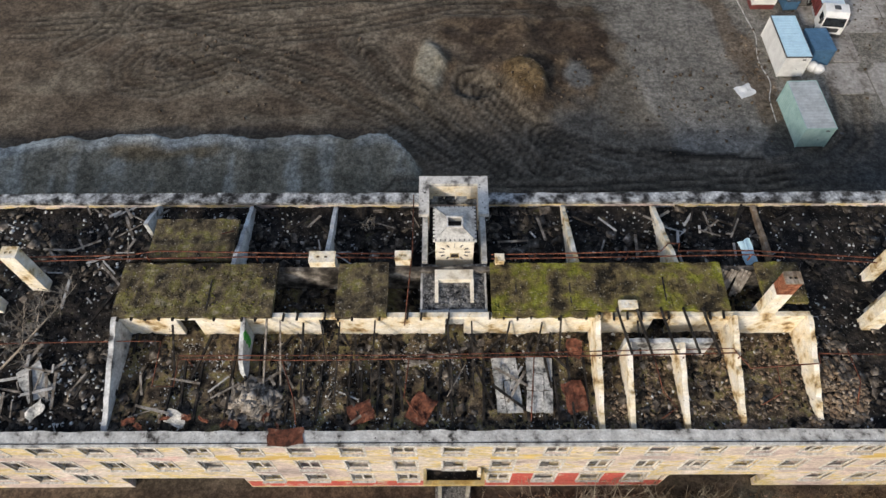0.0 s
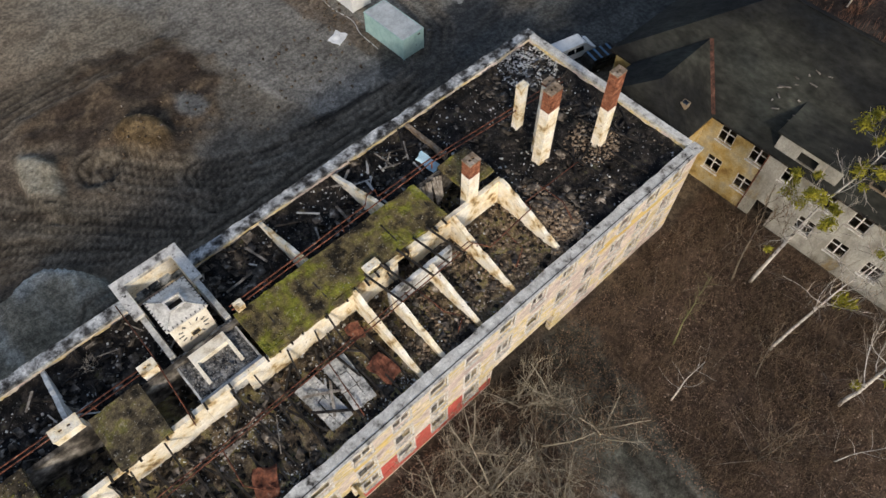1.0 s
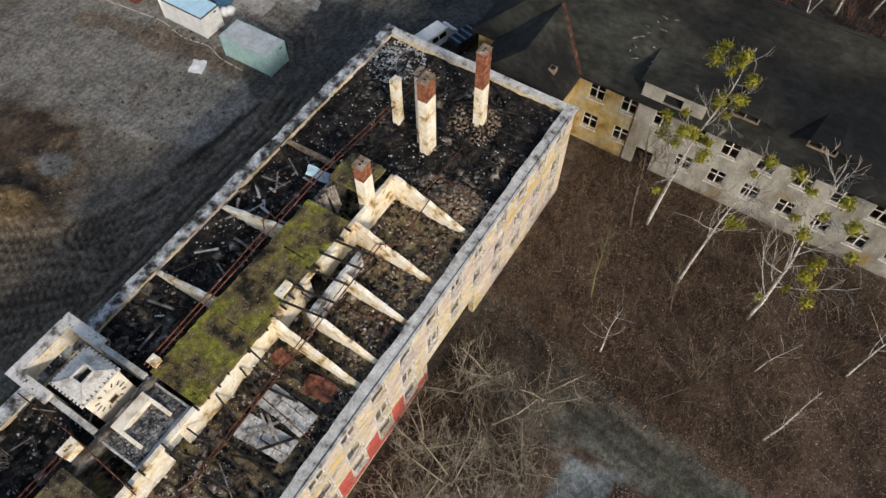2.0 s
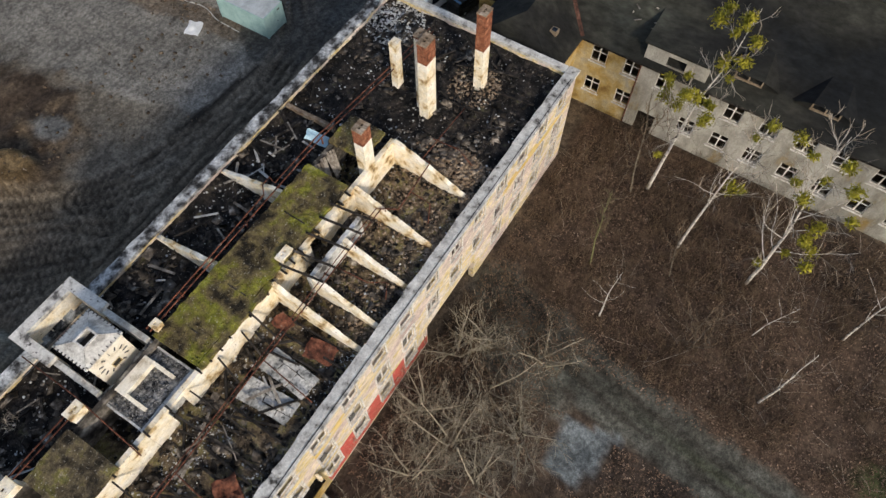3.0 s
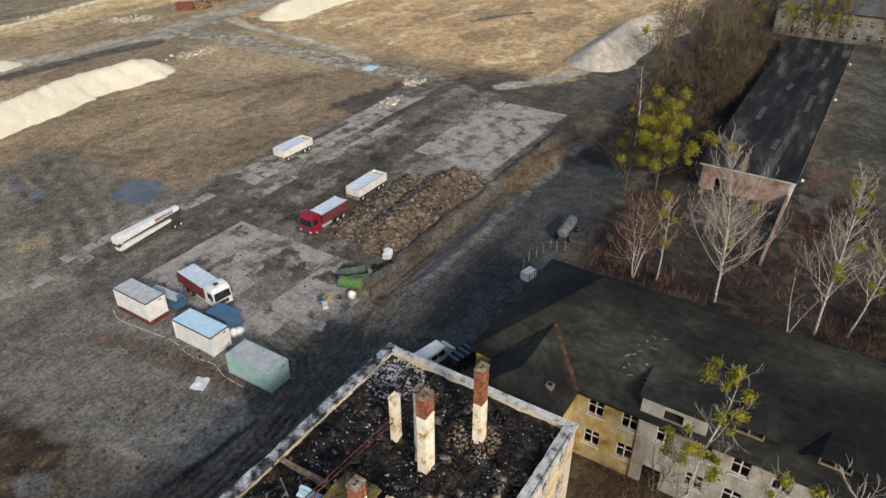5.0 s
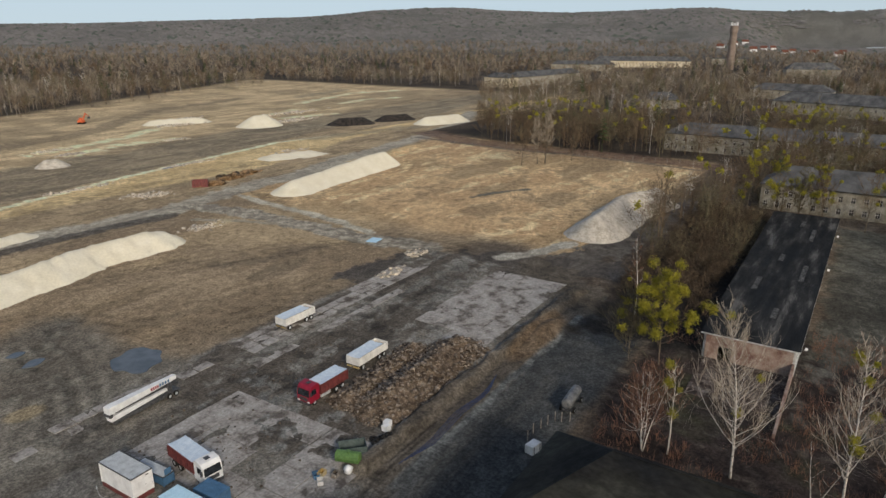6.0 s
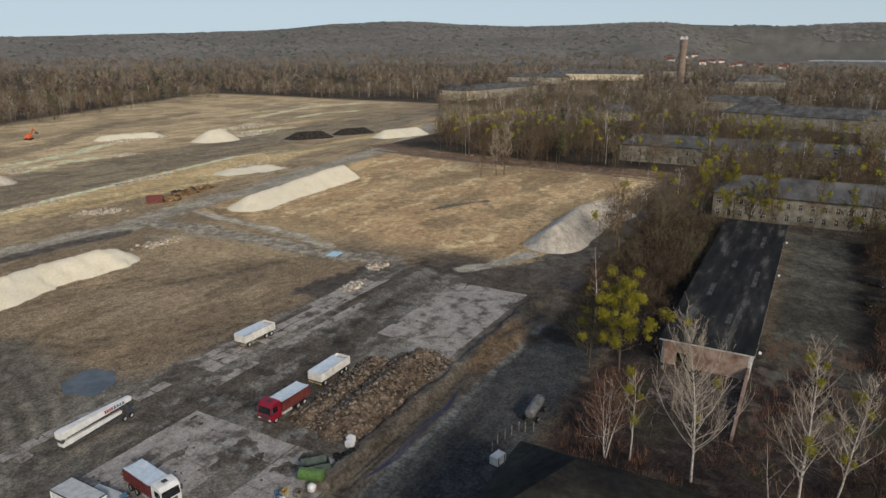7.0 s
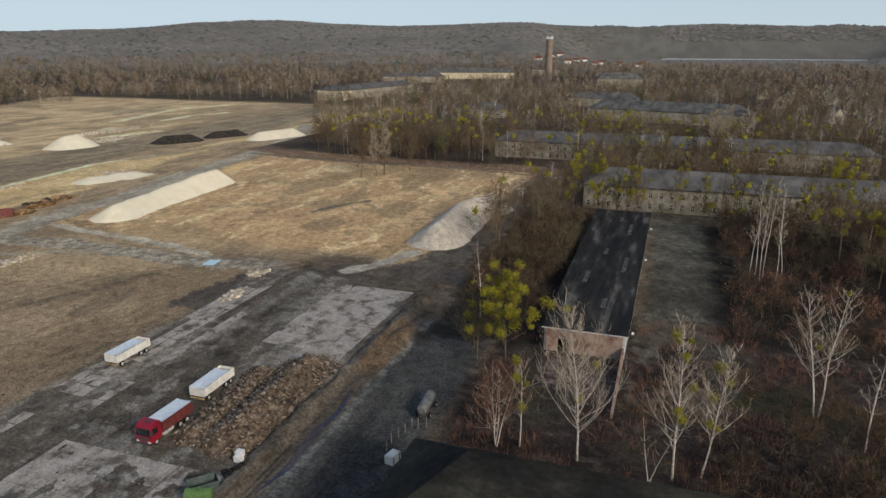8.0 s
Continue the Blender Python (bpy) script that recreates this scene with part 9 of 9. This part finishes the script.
def wood_template(rng, height, blades, length, width, spread, start=0.3, trunk=0.3):
    """A bare round crown as a cloud of thin twig blades, clumped round a few limbs, on a stem."""
    lobes = rng.normal(0, 1, (7, 3))
    lobes /= np.linalg.norm(lobes, axis=1, keepdims=True)
    mid, rad = height * (start + 1) / 2, np.array([height * spread, height * spread, height * (1 - start) / 2])
    which = rng.integers(0, 7, blades)
    c = lobes[which] * 0.55 + rng.normal(0, 0.24, (blades, 3))
    c *= np.minimum(1, 1.0 / (np.linalg.norm(c, axis=1, keepdims=True) + 1e-6))
    d = c * 0.9 + np.array([0, 0, 0.45]) + rng.normal(0, 0.45, (blades, 3))
    c = c * rad + np.array([0, 0, mid])
    d /= np.linalg.norm(d, axis=1, keepdims=True)
    s = np.cross(d, rng.normal(0, 1, (blades, 3)))
    s /= np.linalg.norm(s, axis=1, keepdims=True)
    ln = length * (0.5 + 0.9 * rng.random((blades, 1)))
    v = np.stack([c - d * ln / 2 - s * width / 2, c - d * ln / 2 + s * width / 2, c + d * ln / 2 + s * width * 0.2, c + d * ln / 2 - s * width * 0.2], 1).reshape(-1, 3)
    polys = [[(0, 0, -0.5), (0.1, 0, height * 0.4), (0.0, 0.15, height * 0.8)]]
    if blades > 60:
        polys += [[(0.05, 0, height * 0.25), tuple((l * rad * 0.35 + [0, 0, mid * 0.8])), tuple(l * rad * 0.75 + [0, 0, mid])] for l in lobes]
    tv, tf = ribbons(polys, [trunk] + [trunk * 0.45] * (len(polys) - 1), False)
    return np.concatenate([tv, v]), np.concatenate([tf, len(tv) + np.arange(4 * blades).reshape(-1, 4)])


def stamp(name, places, rng, templates, smin, smax, material, label):
    vs, fs, n = [], [], 0
    which = rng.integers(0, len(templates), len(places))
    for k, (tv, tf) in enumerate(templates):
        p = places[which == k]
        if not len(p):
            continue
        a, s = rng.random(len(p)) * 6.28, smin + (smax - smin) * rng.random(len(p))
        c, sn = np.cos(a) * s, np.sin(a) * s
        x = tv[None, :, 0] * c[:, None] - tv[None, :, 1] * sn[:, None] + p[:, None, 0]
        y = tv[None, :, 0] * sn[:, None] + tv[None, :, 1] * c[:, None] + p[:, None, 1]
        z = tv[None, :, 2] * s[:, None] + p[:, None, 2]
        vs.append(np.stack([x, y, z], -1).reshape(-1, 3))
        fs.append((n + np.arange(len(p))[:, None, None] * len(tv) + tf[None]).reshape(-1, 4))
        n += len(p) * len(tv)
    return stuff(name, (np.concatenate(vs), np.concatenate(fs)), material, label, "woods")


trng = np.random.default_rng(55)
T_NEAR = [wood_template(trng, 16, 115, 2.3, 0.12, 0.32, 0.20) for _ in range(5)]
T_MID = [wood_template(trng, 15, 46, 3.2, 0.26, 0.36, 0.12, 0.4) for _ in range(6)]
T_FAR = [wood_template(trng, 15, 14, 4.5, 0.85, 0.42, 0.05, 0.5) for _ in range(5)]
T_BIRCHFAR = [wood_template(trng, 18, 40, 2.0, 0.06, 0.13, 0.5, 0.34) for _ in range(3)]
for k, (r0, r1, n, tpl, mt) in enumerate(((120, 380, 480, T_NEAR, M_TWIG), (120, 380, 380, T_NEAR, M_TWIGOLIVE), (120, 380, 240, T_NEAR, M_TWIGDARK), (380, 800, 1000, T_MID, M_TWIG), (380, 800, 1500, T_MID, M_TWIGGREY), (380, 800, 700, T_MID, M_TWIGOLIVE), (800, 1900, 4600, T_FAR, M_TWIGGREY), (800, 1900, 1800, T_FAR, M_TWIG))):
    p, r = wood_places(r0, r1, n, 500 + 10 * k)
    stamp("bare_woods", p, r, tpl, 0.65, 1.2, mt, "bare brown deciduous woods")
T_BUSH = [wood_template(trng, 5.0, 75, 1.4, 0.075, 0.55, 0.04, 0.1) for _ in range(5)]
for k, (n, where, mt, label) in enumerate(((420, flat_place(118, 240, -60, -14, 9, 0.36, 34), M_TWIGDARK, "dark brown thicket beside the old yard"), (150, flat_place(118, 240, -60, -14, 9, 0.36, 35), M_TWIGRED, "reddish thicket beside the old yard"),
                                           (300, flat_place(124, 206, 21, 39, 6, 0.36, 36), M_TWIGDARK, "brown leafless hedge along the shed"), (160, flat_place(150, 240, 21, 39, 6, 0.36, 37), M_TWIGOLIVE, "olive leafless hedge along the shed"),
                                           (150, flat_place(64, 100, -50, -6, 7, 0.45, 38), M_TWIGDARK, "dark bramble behind the second building"))):
    rng_b = np.random.default_rng(700 + k)
    stamp("thicket", where(rng_b, n), rng_b, T_BUSH, 0.5, 1.25, mt, label)
p, r = wood_places(160, 760, 420, 603)
stamp("birch_woods", p, r, T_BIRCHFAR, 0.7, 1.1, M_BIRCH, "white birch stems in the woods")


def pine_template(rng, h=18):
    vs, fs, n = [], [], 0
    for k in range(26):
        f = 0.35 + 0.62 * k / 26
        a = k * 2.4
        ln = h * 0.2 * (1.25 - f)
        c = np.array([math.cos(a) * ln * 0.6, math.sin(a) * ln * 0.6, h * f])
        u = np.array([math.cos(a), math.sin(a), -0.2]) * ln * 0.6
        w = np.array([-math.sin(a), math.cos(a), 0.3]) * ln * 0.45
        vs.append(np.array([c - u, c + w, c + u, c - w]))
        fs.append(np.arange(4)[None] + n)
        n += 4
    tv, tf = ribbons([[(0, 0, -0.5), (0, 0, h * 0.5), (0, 0, h)]], [0.35])
    return np.concatenate(vs + [tv]), np.concatenate(fs + [tf + n])


T_PINE = [pine_template(trng) for _ in range(3)]
p, r = wood_places(190, 1500, 420, 504)
stamp("pine_woods", p, r, T_PINE, 0.7, 1.1, M_PINE, "dark green pines among the bare woods")
p, r = wood_places(150, 420, 260, 505)
vs, fs, n = [], [], 0
for q in p:
    v, f = leaf_clump(q + np.array([0, 0, 11 + 5 * r.random()]), 1.3, r, 26, 0.75)
    vs.append(v)
    fs.append(f + n)
    n += len(v)
stuff("mistletoe", (np.concatenate(vs), np.concatenate(fs)), M_MISTLE, "yellow-green mistletoe bushes in far crowns", "mistletoe")
# far hills covered with woods: tufts of canopy
rng_h = np.random.default_rng(77)
nh = 30000
rr_ = np.sqrt(1700**2 + (4300**2 - 1700**2) * rng_h.random(nh))
aa_ = np.radians(10 + 112 * rng_h.random(nh))
hx_, hy_ = rr_ * np.sin(aa_), rr_ * np.cos(aa_)
keepn = fbm(hx_, hy_, 260, 3, 9) > 0.36
hx_, hy_ = hx_[keepn], hy_[keepn]
lake_side = (np.degrees(np.arctan2(hx_, hy_)) > 83) & (np.degrees(np.arctan2(hx_, hy_)) < 106) & (np.hypot(hx_, hy_) > 2860) & (np.hypot(hx_, hy_) < 3450)
hx_, hy_ = hx_[~lake_side], hy_[~lake_side]
hz_ = hill_height(hx_, hy_)
m_ = len(hx_)
w_, t_ = 9 + 12 * rng_h.random(m_), 3 + 5 * rng_h.random(m_)
an_ = rng_h.random(m_) * np.pi
P_ = np.stack([hx_, hy_, hz_ - 2], -1)
ring = [P_ + np.stack([np.cos(an_ + k * math.pi / 2) * w_, np.sin(an_ + k * math.pi / 2) * w_, np.zeros(m_)], -1) for k in range(4)]
tv_ = np.stack(ring + [P_ + np.stack([2 * np.cos(3 * an_), 2 * np.sin(3 * an_), t_ + 2], -1)], 1).reshape(-1, 3)
tf_ = (np.arange(m_)[:, None, None] * 5 + np.array([[0, 1, 4], [1, 2, 4], [2, 3, 4], [3, 0, 4]])[None]).reshape(-1, 3)
# both hill colours carry the haze: paler and greyer than the nearer woods
M_FARPINE = surface("hazed_far_pines", [(0.35, (0.085, 0.102, 0.080)), (0.65, (0.115, 0.13, 0.10))], 300.0, 0.95, 0, island=0.12, fine=0)
half = m_ * 9 // 10 * 4
M_FARWOOD = surface("hazed_far_woods", [(0.35, (0.165, 0.156, 0.142)), (0.65, (0.215, 0.202, 0.182))], 300.0, 0.95, 0, island=0.15, fine=0)
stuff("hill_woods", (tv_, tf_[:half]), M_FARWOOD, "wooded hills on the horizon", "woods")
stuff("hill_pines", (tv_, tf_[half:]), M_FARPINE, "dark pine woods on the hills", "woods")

# ---- far buildings ----
def far_house(name, cx, cy, length, depth, eave, ridge, rz, wall, roof, label, bays=0, floors=2, hip=True, win_w=1.2):
    """Long house: local x along its length, front towards -y."""
    h = thing(name, (cx, cy, ground_z(cx, cy)), label, "building", rz=rz)
    L2, D2 = length / 2, depth / 2
    holes_f, wins = [], []
    for k in range(bays):
        u = -L2 + (k + 0.5) * length / bays
        for f in range(floors):
            z0 = 0.9 + f * (eave - 0.6) / floors
            holes_f.append((u - win_w / 2, u + win_w / 2, z0, z0 + 1.6))
            wins.append((u, z0))
    lpart("wall", wall_with_openings(Mesh(), -L2, L2, -0.6, eave - 0.1, holes_f, lambda u, w, z: (u, -D2 + w, z), 0.4), wall, h)
    lpart("wall", Mesh().box(-L2, D2 - 0.4, -0.6, L2, D2, eave - 0.1), wall, h)
    lpart("wall", Mesh().box(-L2, -D2 + 0.41, -0.6, -L2 + 0.4, D2 - 0.41, eave - 0.1), wall, h)
    lpart("wall", Mesh().box(L2 - 0.4, -D2 + 0.41, -0.6, L2, D2 - 0.41, eave - 0.1), wall, h)
    # added near-black sheet: darkness of the rooms behind the windows
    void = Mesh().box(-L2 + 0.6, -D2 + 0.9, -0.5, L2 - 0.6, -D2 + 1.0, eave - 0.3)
    lpart("dark_backing", void, M_DARK, h)
    fr = Mesh().box(-win_w / 2, 0.1, 0, -win_w / 2 + 0.1, 0.2, 1.6).box(win_w / 2 - 0.1, 0.1, 0, win_w / 2, 0.2, 1.6).box(-0.05, 0.1, 0, 0.05, 0.2, 1.6).box(-win_w / 2 + 0.1, 0.102, 0.95, win_w / 2 - 0.1, 0.198, 1.05).data("window", M_FRAME) if wins else None
    for u, z0 in wins:
        o = lpart("window", fr, None, h)
        o.matrix_basis = pose(u, -D2, z0)
    o = 0.5
    e = [(-L2 - o, -D2 - o, eave), (L2 + o, -D2 - o, eave), (L2 + o, D2 + o, eave), (-L2 - o, D2 + o, eave)]
    g = D2 if hip else -o
    r0, r1 = (-L2 + g, 0, ridge), (L2 - g, 0, ridge)
    if not hip:
        for sx in (-1, 1):
            x0, x1 = sorted((sx * (L2 - 0.3), sx * L2))
            lpart("gable", Mesh().add([(x, yy, z) for x in (x0, x1) for yy, z in ((-D2, eave - 0.1), (D2, eave - 0.1), (0, ridge - 0.25))], [(0, 1, 2), (5, 4, 3), (0, 3, 4, 1), (1, 4, 5, 2), (2, 5, 3, 0)]), wall, h)
            lpart("window", Mesh().box(min(sx * L2, sx * (L2 + 0.03)), -0.5, eave + 0.4, max(sx * L2, sx * (L2 + 0.03)), 0.5, eave + 1.7), M_DARK, h)
    for pts in ([e[0], e[1], r1, r0], [e[2], e[3], r0, r1]) + (([e[1], e[2], r1, r1], [e[3], e[0], r0, r0]) if hip else ()):
        lpart("roof_slope", felt_plane(pts, 16, 6, int(cx) % 50, 0.1), roof, h)
    lpart("eave_board", Mesh().box(-L2 - o, -D2 - o, eave - 0.15, L2 + o, D2 + o, eave - 0.012), M_CHARWOOD, h)
    return h


# tree shade is put into the old render, sunlight into the yellow one
M_OLDWALL = surface("shaded_old_render", [(0.3, (0.17, 0.142, 0.095)), (0.5, (0.27, 0.25, 0.20)), (0.7, (0.36, 0.345, 0.30))], 4.0, mottle=(1.5, 0.2))
M_YELLOWWALL = surface("sunlit_pale_yellow_render", [(0.3, (0.42, 0.35, 0.22)), (0.5, (0.56, 0.49, 0.35)), (0.7, (0.64, 0.59, 0.47))], 4.0)
M_SLATE = surface("slate_roof", [(0.35, (0.055, 0.056, 0.057)), (0.5, (0.095, 0.096, 0.096)), (0.68, (0.15, 0.15, 0.145))], 5.0, 0.85, 0.2, 0.1, detail=8.0)
M_TILE = surface("red_tiles", [(0.35, (0.13, 0.052, 0.036)), (0.65, (0.20, 0.085, 0.055))], 3.0)
# fronts face west: local -y towards -x
far_house("barrack_house", 225, -22, 96, 14, 7.6, 12.5, -90, M_OLDWALL, M_SLATE, "empty two-storey barrack with pale wall and grey roof behind trees", 30)
far_house("barrack_house", 320, 0, 160, 15, 7.6, 12, -90, M_OLDWALL, M_SLATE, "long two-storey barrack with pale wall behind bare trees", 46)
far_house("barrack_house", 686, 308, 124, 18, 9, 14, -9, M_OLDWALL, M_SLATE, "pale yellow barrack with grey roof at the wood's edge", 26)
far_house("barrack_house", 611, 321, 30, 16, 9.5, 14, -99, M_YELLOWWALL, M_SLATE, "pale yellow end wing of a barrack at the wood's edge", 7)
far_house("barrack_house", 500, 6, 110, 18, 8, 14, -105, M_OLDWALL, M_SLATE, "large building with grey hipped roof among trees", 24)
far_house("barrack_house", 497, 133, 26, 14, 6, 11, -84, M_OLDWALL, M_SLATE, "low house with grey-blue hipped roof among trees", 6)
far_house("barrack_house", 620, 62, 60, 16, 7, 12, -96, M_OLDWALL, M_SLATE, "grey-roofed building half hidden by trees", 12)
far_house("barrack_house", 960, 78, 60, 18, 9, 17, -70, M_OLDWALL, M_SLATE, "dark-roofed villa among the trees", 10)
far_house("barrack_house", 1298, 236, 56, 18, 10, 10.8, -80, M_OLDWALL, M_SLATE, "low pale flat-roofed building far off among trees", 14)
far_house("barrack_house", 1102, 330, 150, 18, 10, 17, -73, M_YELLOWWALL, M_SLATE, "long pale building far off among trees", 30)
far_house("barrack_house", 960, 372, 90, 16, 9, 14, -70, M_OLDWALL, M_SLATE, "long pale building far off among trees", 18)
for k, (x, y) in enumerate(((757, -81), (653, -84), (699, -129), (530, -104), (720, -98), (610, -128), (780, -140))):
    far_house("gabled_house", x, y, 11, 9.5, 4.0, 10.5, 6 - 14 * (k % 3), M_YELLOWWALL, M_SLATE, "small steep-gabled yellow house", 3, 1, hip=False)
for k in range(12):
    x, y = 1750 + 60 * (k % 4) + 20 * k, 250 - 60 * (k % 5) + 90
    far_house("village_house", x, y, 16, 12, 7, 13, -90 + 15 * (k % 3), M_WHITE, M_TILE, "white village house with red tiled roof", 4, 1, hip=False)
M_FARBRICK = surface("greyish_brick", [(0.35, (0.20, 0.155, 0.125)), (0.65, (0.27, 0.215, 0.175))], 6.0, 0.9, 0)
wt = thing("water_tower", (1090, 196, ground_z(1090, 196)), "tall brick water tower with white aerials on top", "tower")
lpart("shaft", Mesh().tube([(0, 0, -1), (0, 0, 30), (0, 0, 52), (0, 0, 54), (0, 0, 62)], [5.8, 5.2, 4.8, 5.6, 5.6], 16), M_FARBRICK, wt)
for k in range(8):
    a = 2 * math.pi * k / 8
    lpart("aerial", Mesh().box(4.9 * math.cos(a) - 0.45, 4.9 * math.sin(a) - 0.45, 62.01, 4.9 * math.cos(a) + 0.45, 4.9 * math.sin(a) + 0.45, 65.5 + 1.5 * (k % 2)), M_WHITE, wt)
shore = [(r, 88.5 + 14 * k / 8 + (0.8 if r > 3200 else 0)) for r in (3020, 3420) for k in (range(9) if r < 3200 else range(8, -1, -1))]
lake = Mesh().prism([(r * math.sin(radians(a)), r * math.cos(radians(a))) for r, a in shore][::-1], -2.0, 3.2)
# the pale sky mirrored in the lake is put into its colour
tagged(new("lake", lake.data("lake", surface("far_water", [(0.4, (0.34, 0.38, 0.40)), (0.6, (0.42, 0.46, 0.48))], 40.0, 0.4, 0, fine=0))), "pale lake far off behind the woods", "water", kind="structure")
# fence along the wood's edge
wf = thing("wire_fence", (272, 120, 0), "long weathered post fence along the wood's edge", "fence")
line = curve([(276, 205), (272, 149), (272, 121), (277, 87), (285, 37)], 12)
for k in range(0, len(line)):
    x, y = line[k]
    part("post", Mesh().box(x - 0.08, y - 0.08, ground_z(x, y) - 0.2, x + 0.08, y + 0.08, ground_z(x, y) + 1.5), M_GREYWOOD, wf)
part("wire", Mesh().tube([(x, y, ground_z(x, y) + 1.6) for x, y in line], 0.03, 4), M_STEEL, wf)
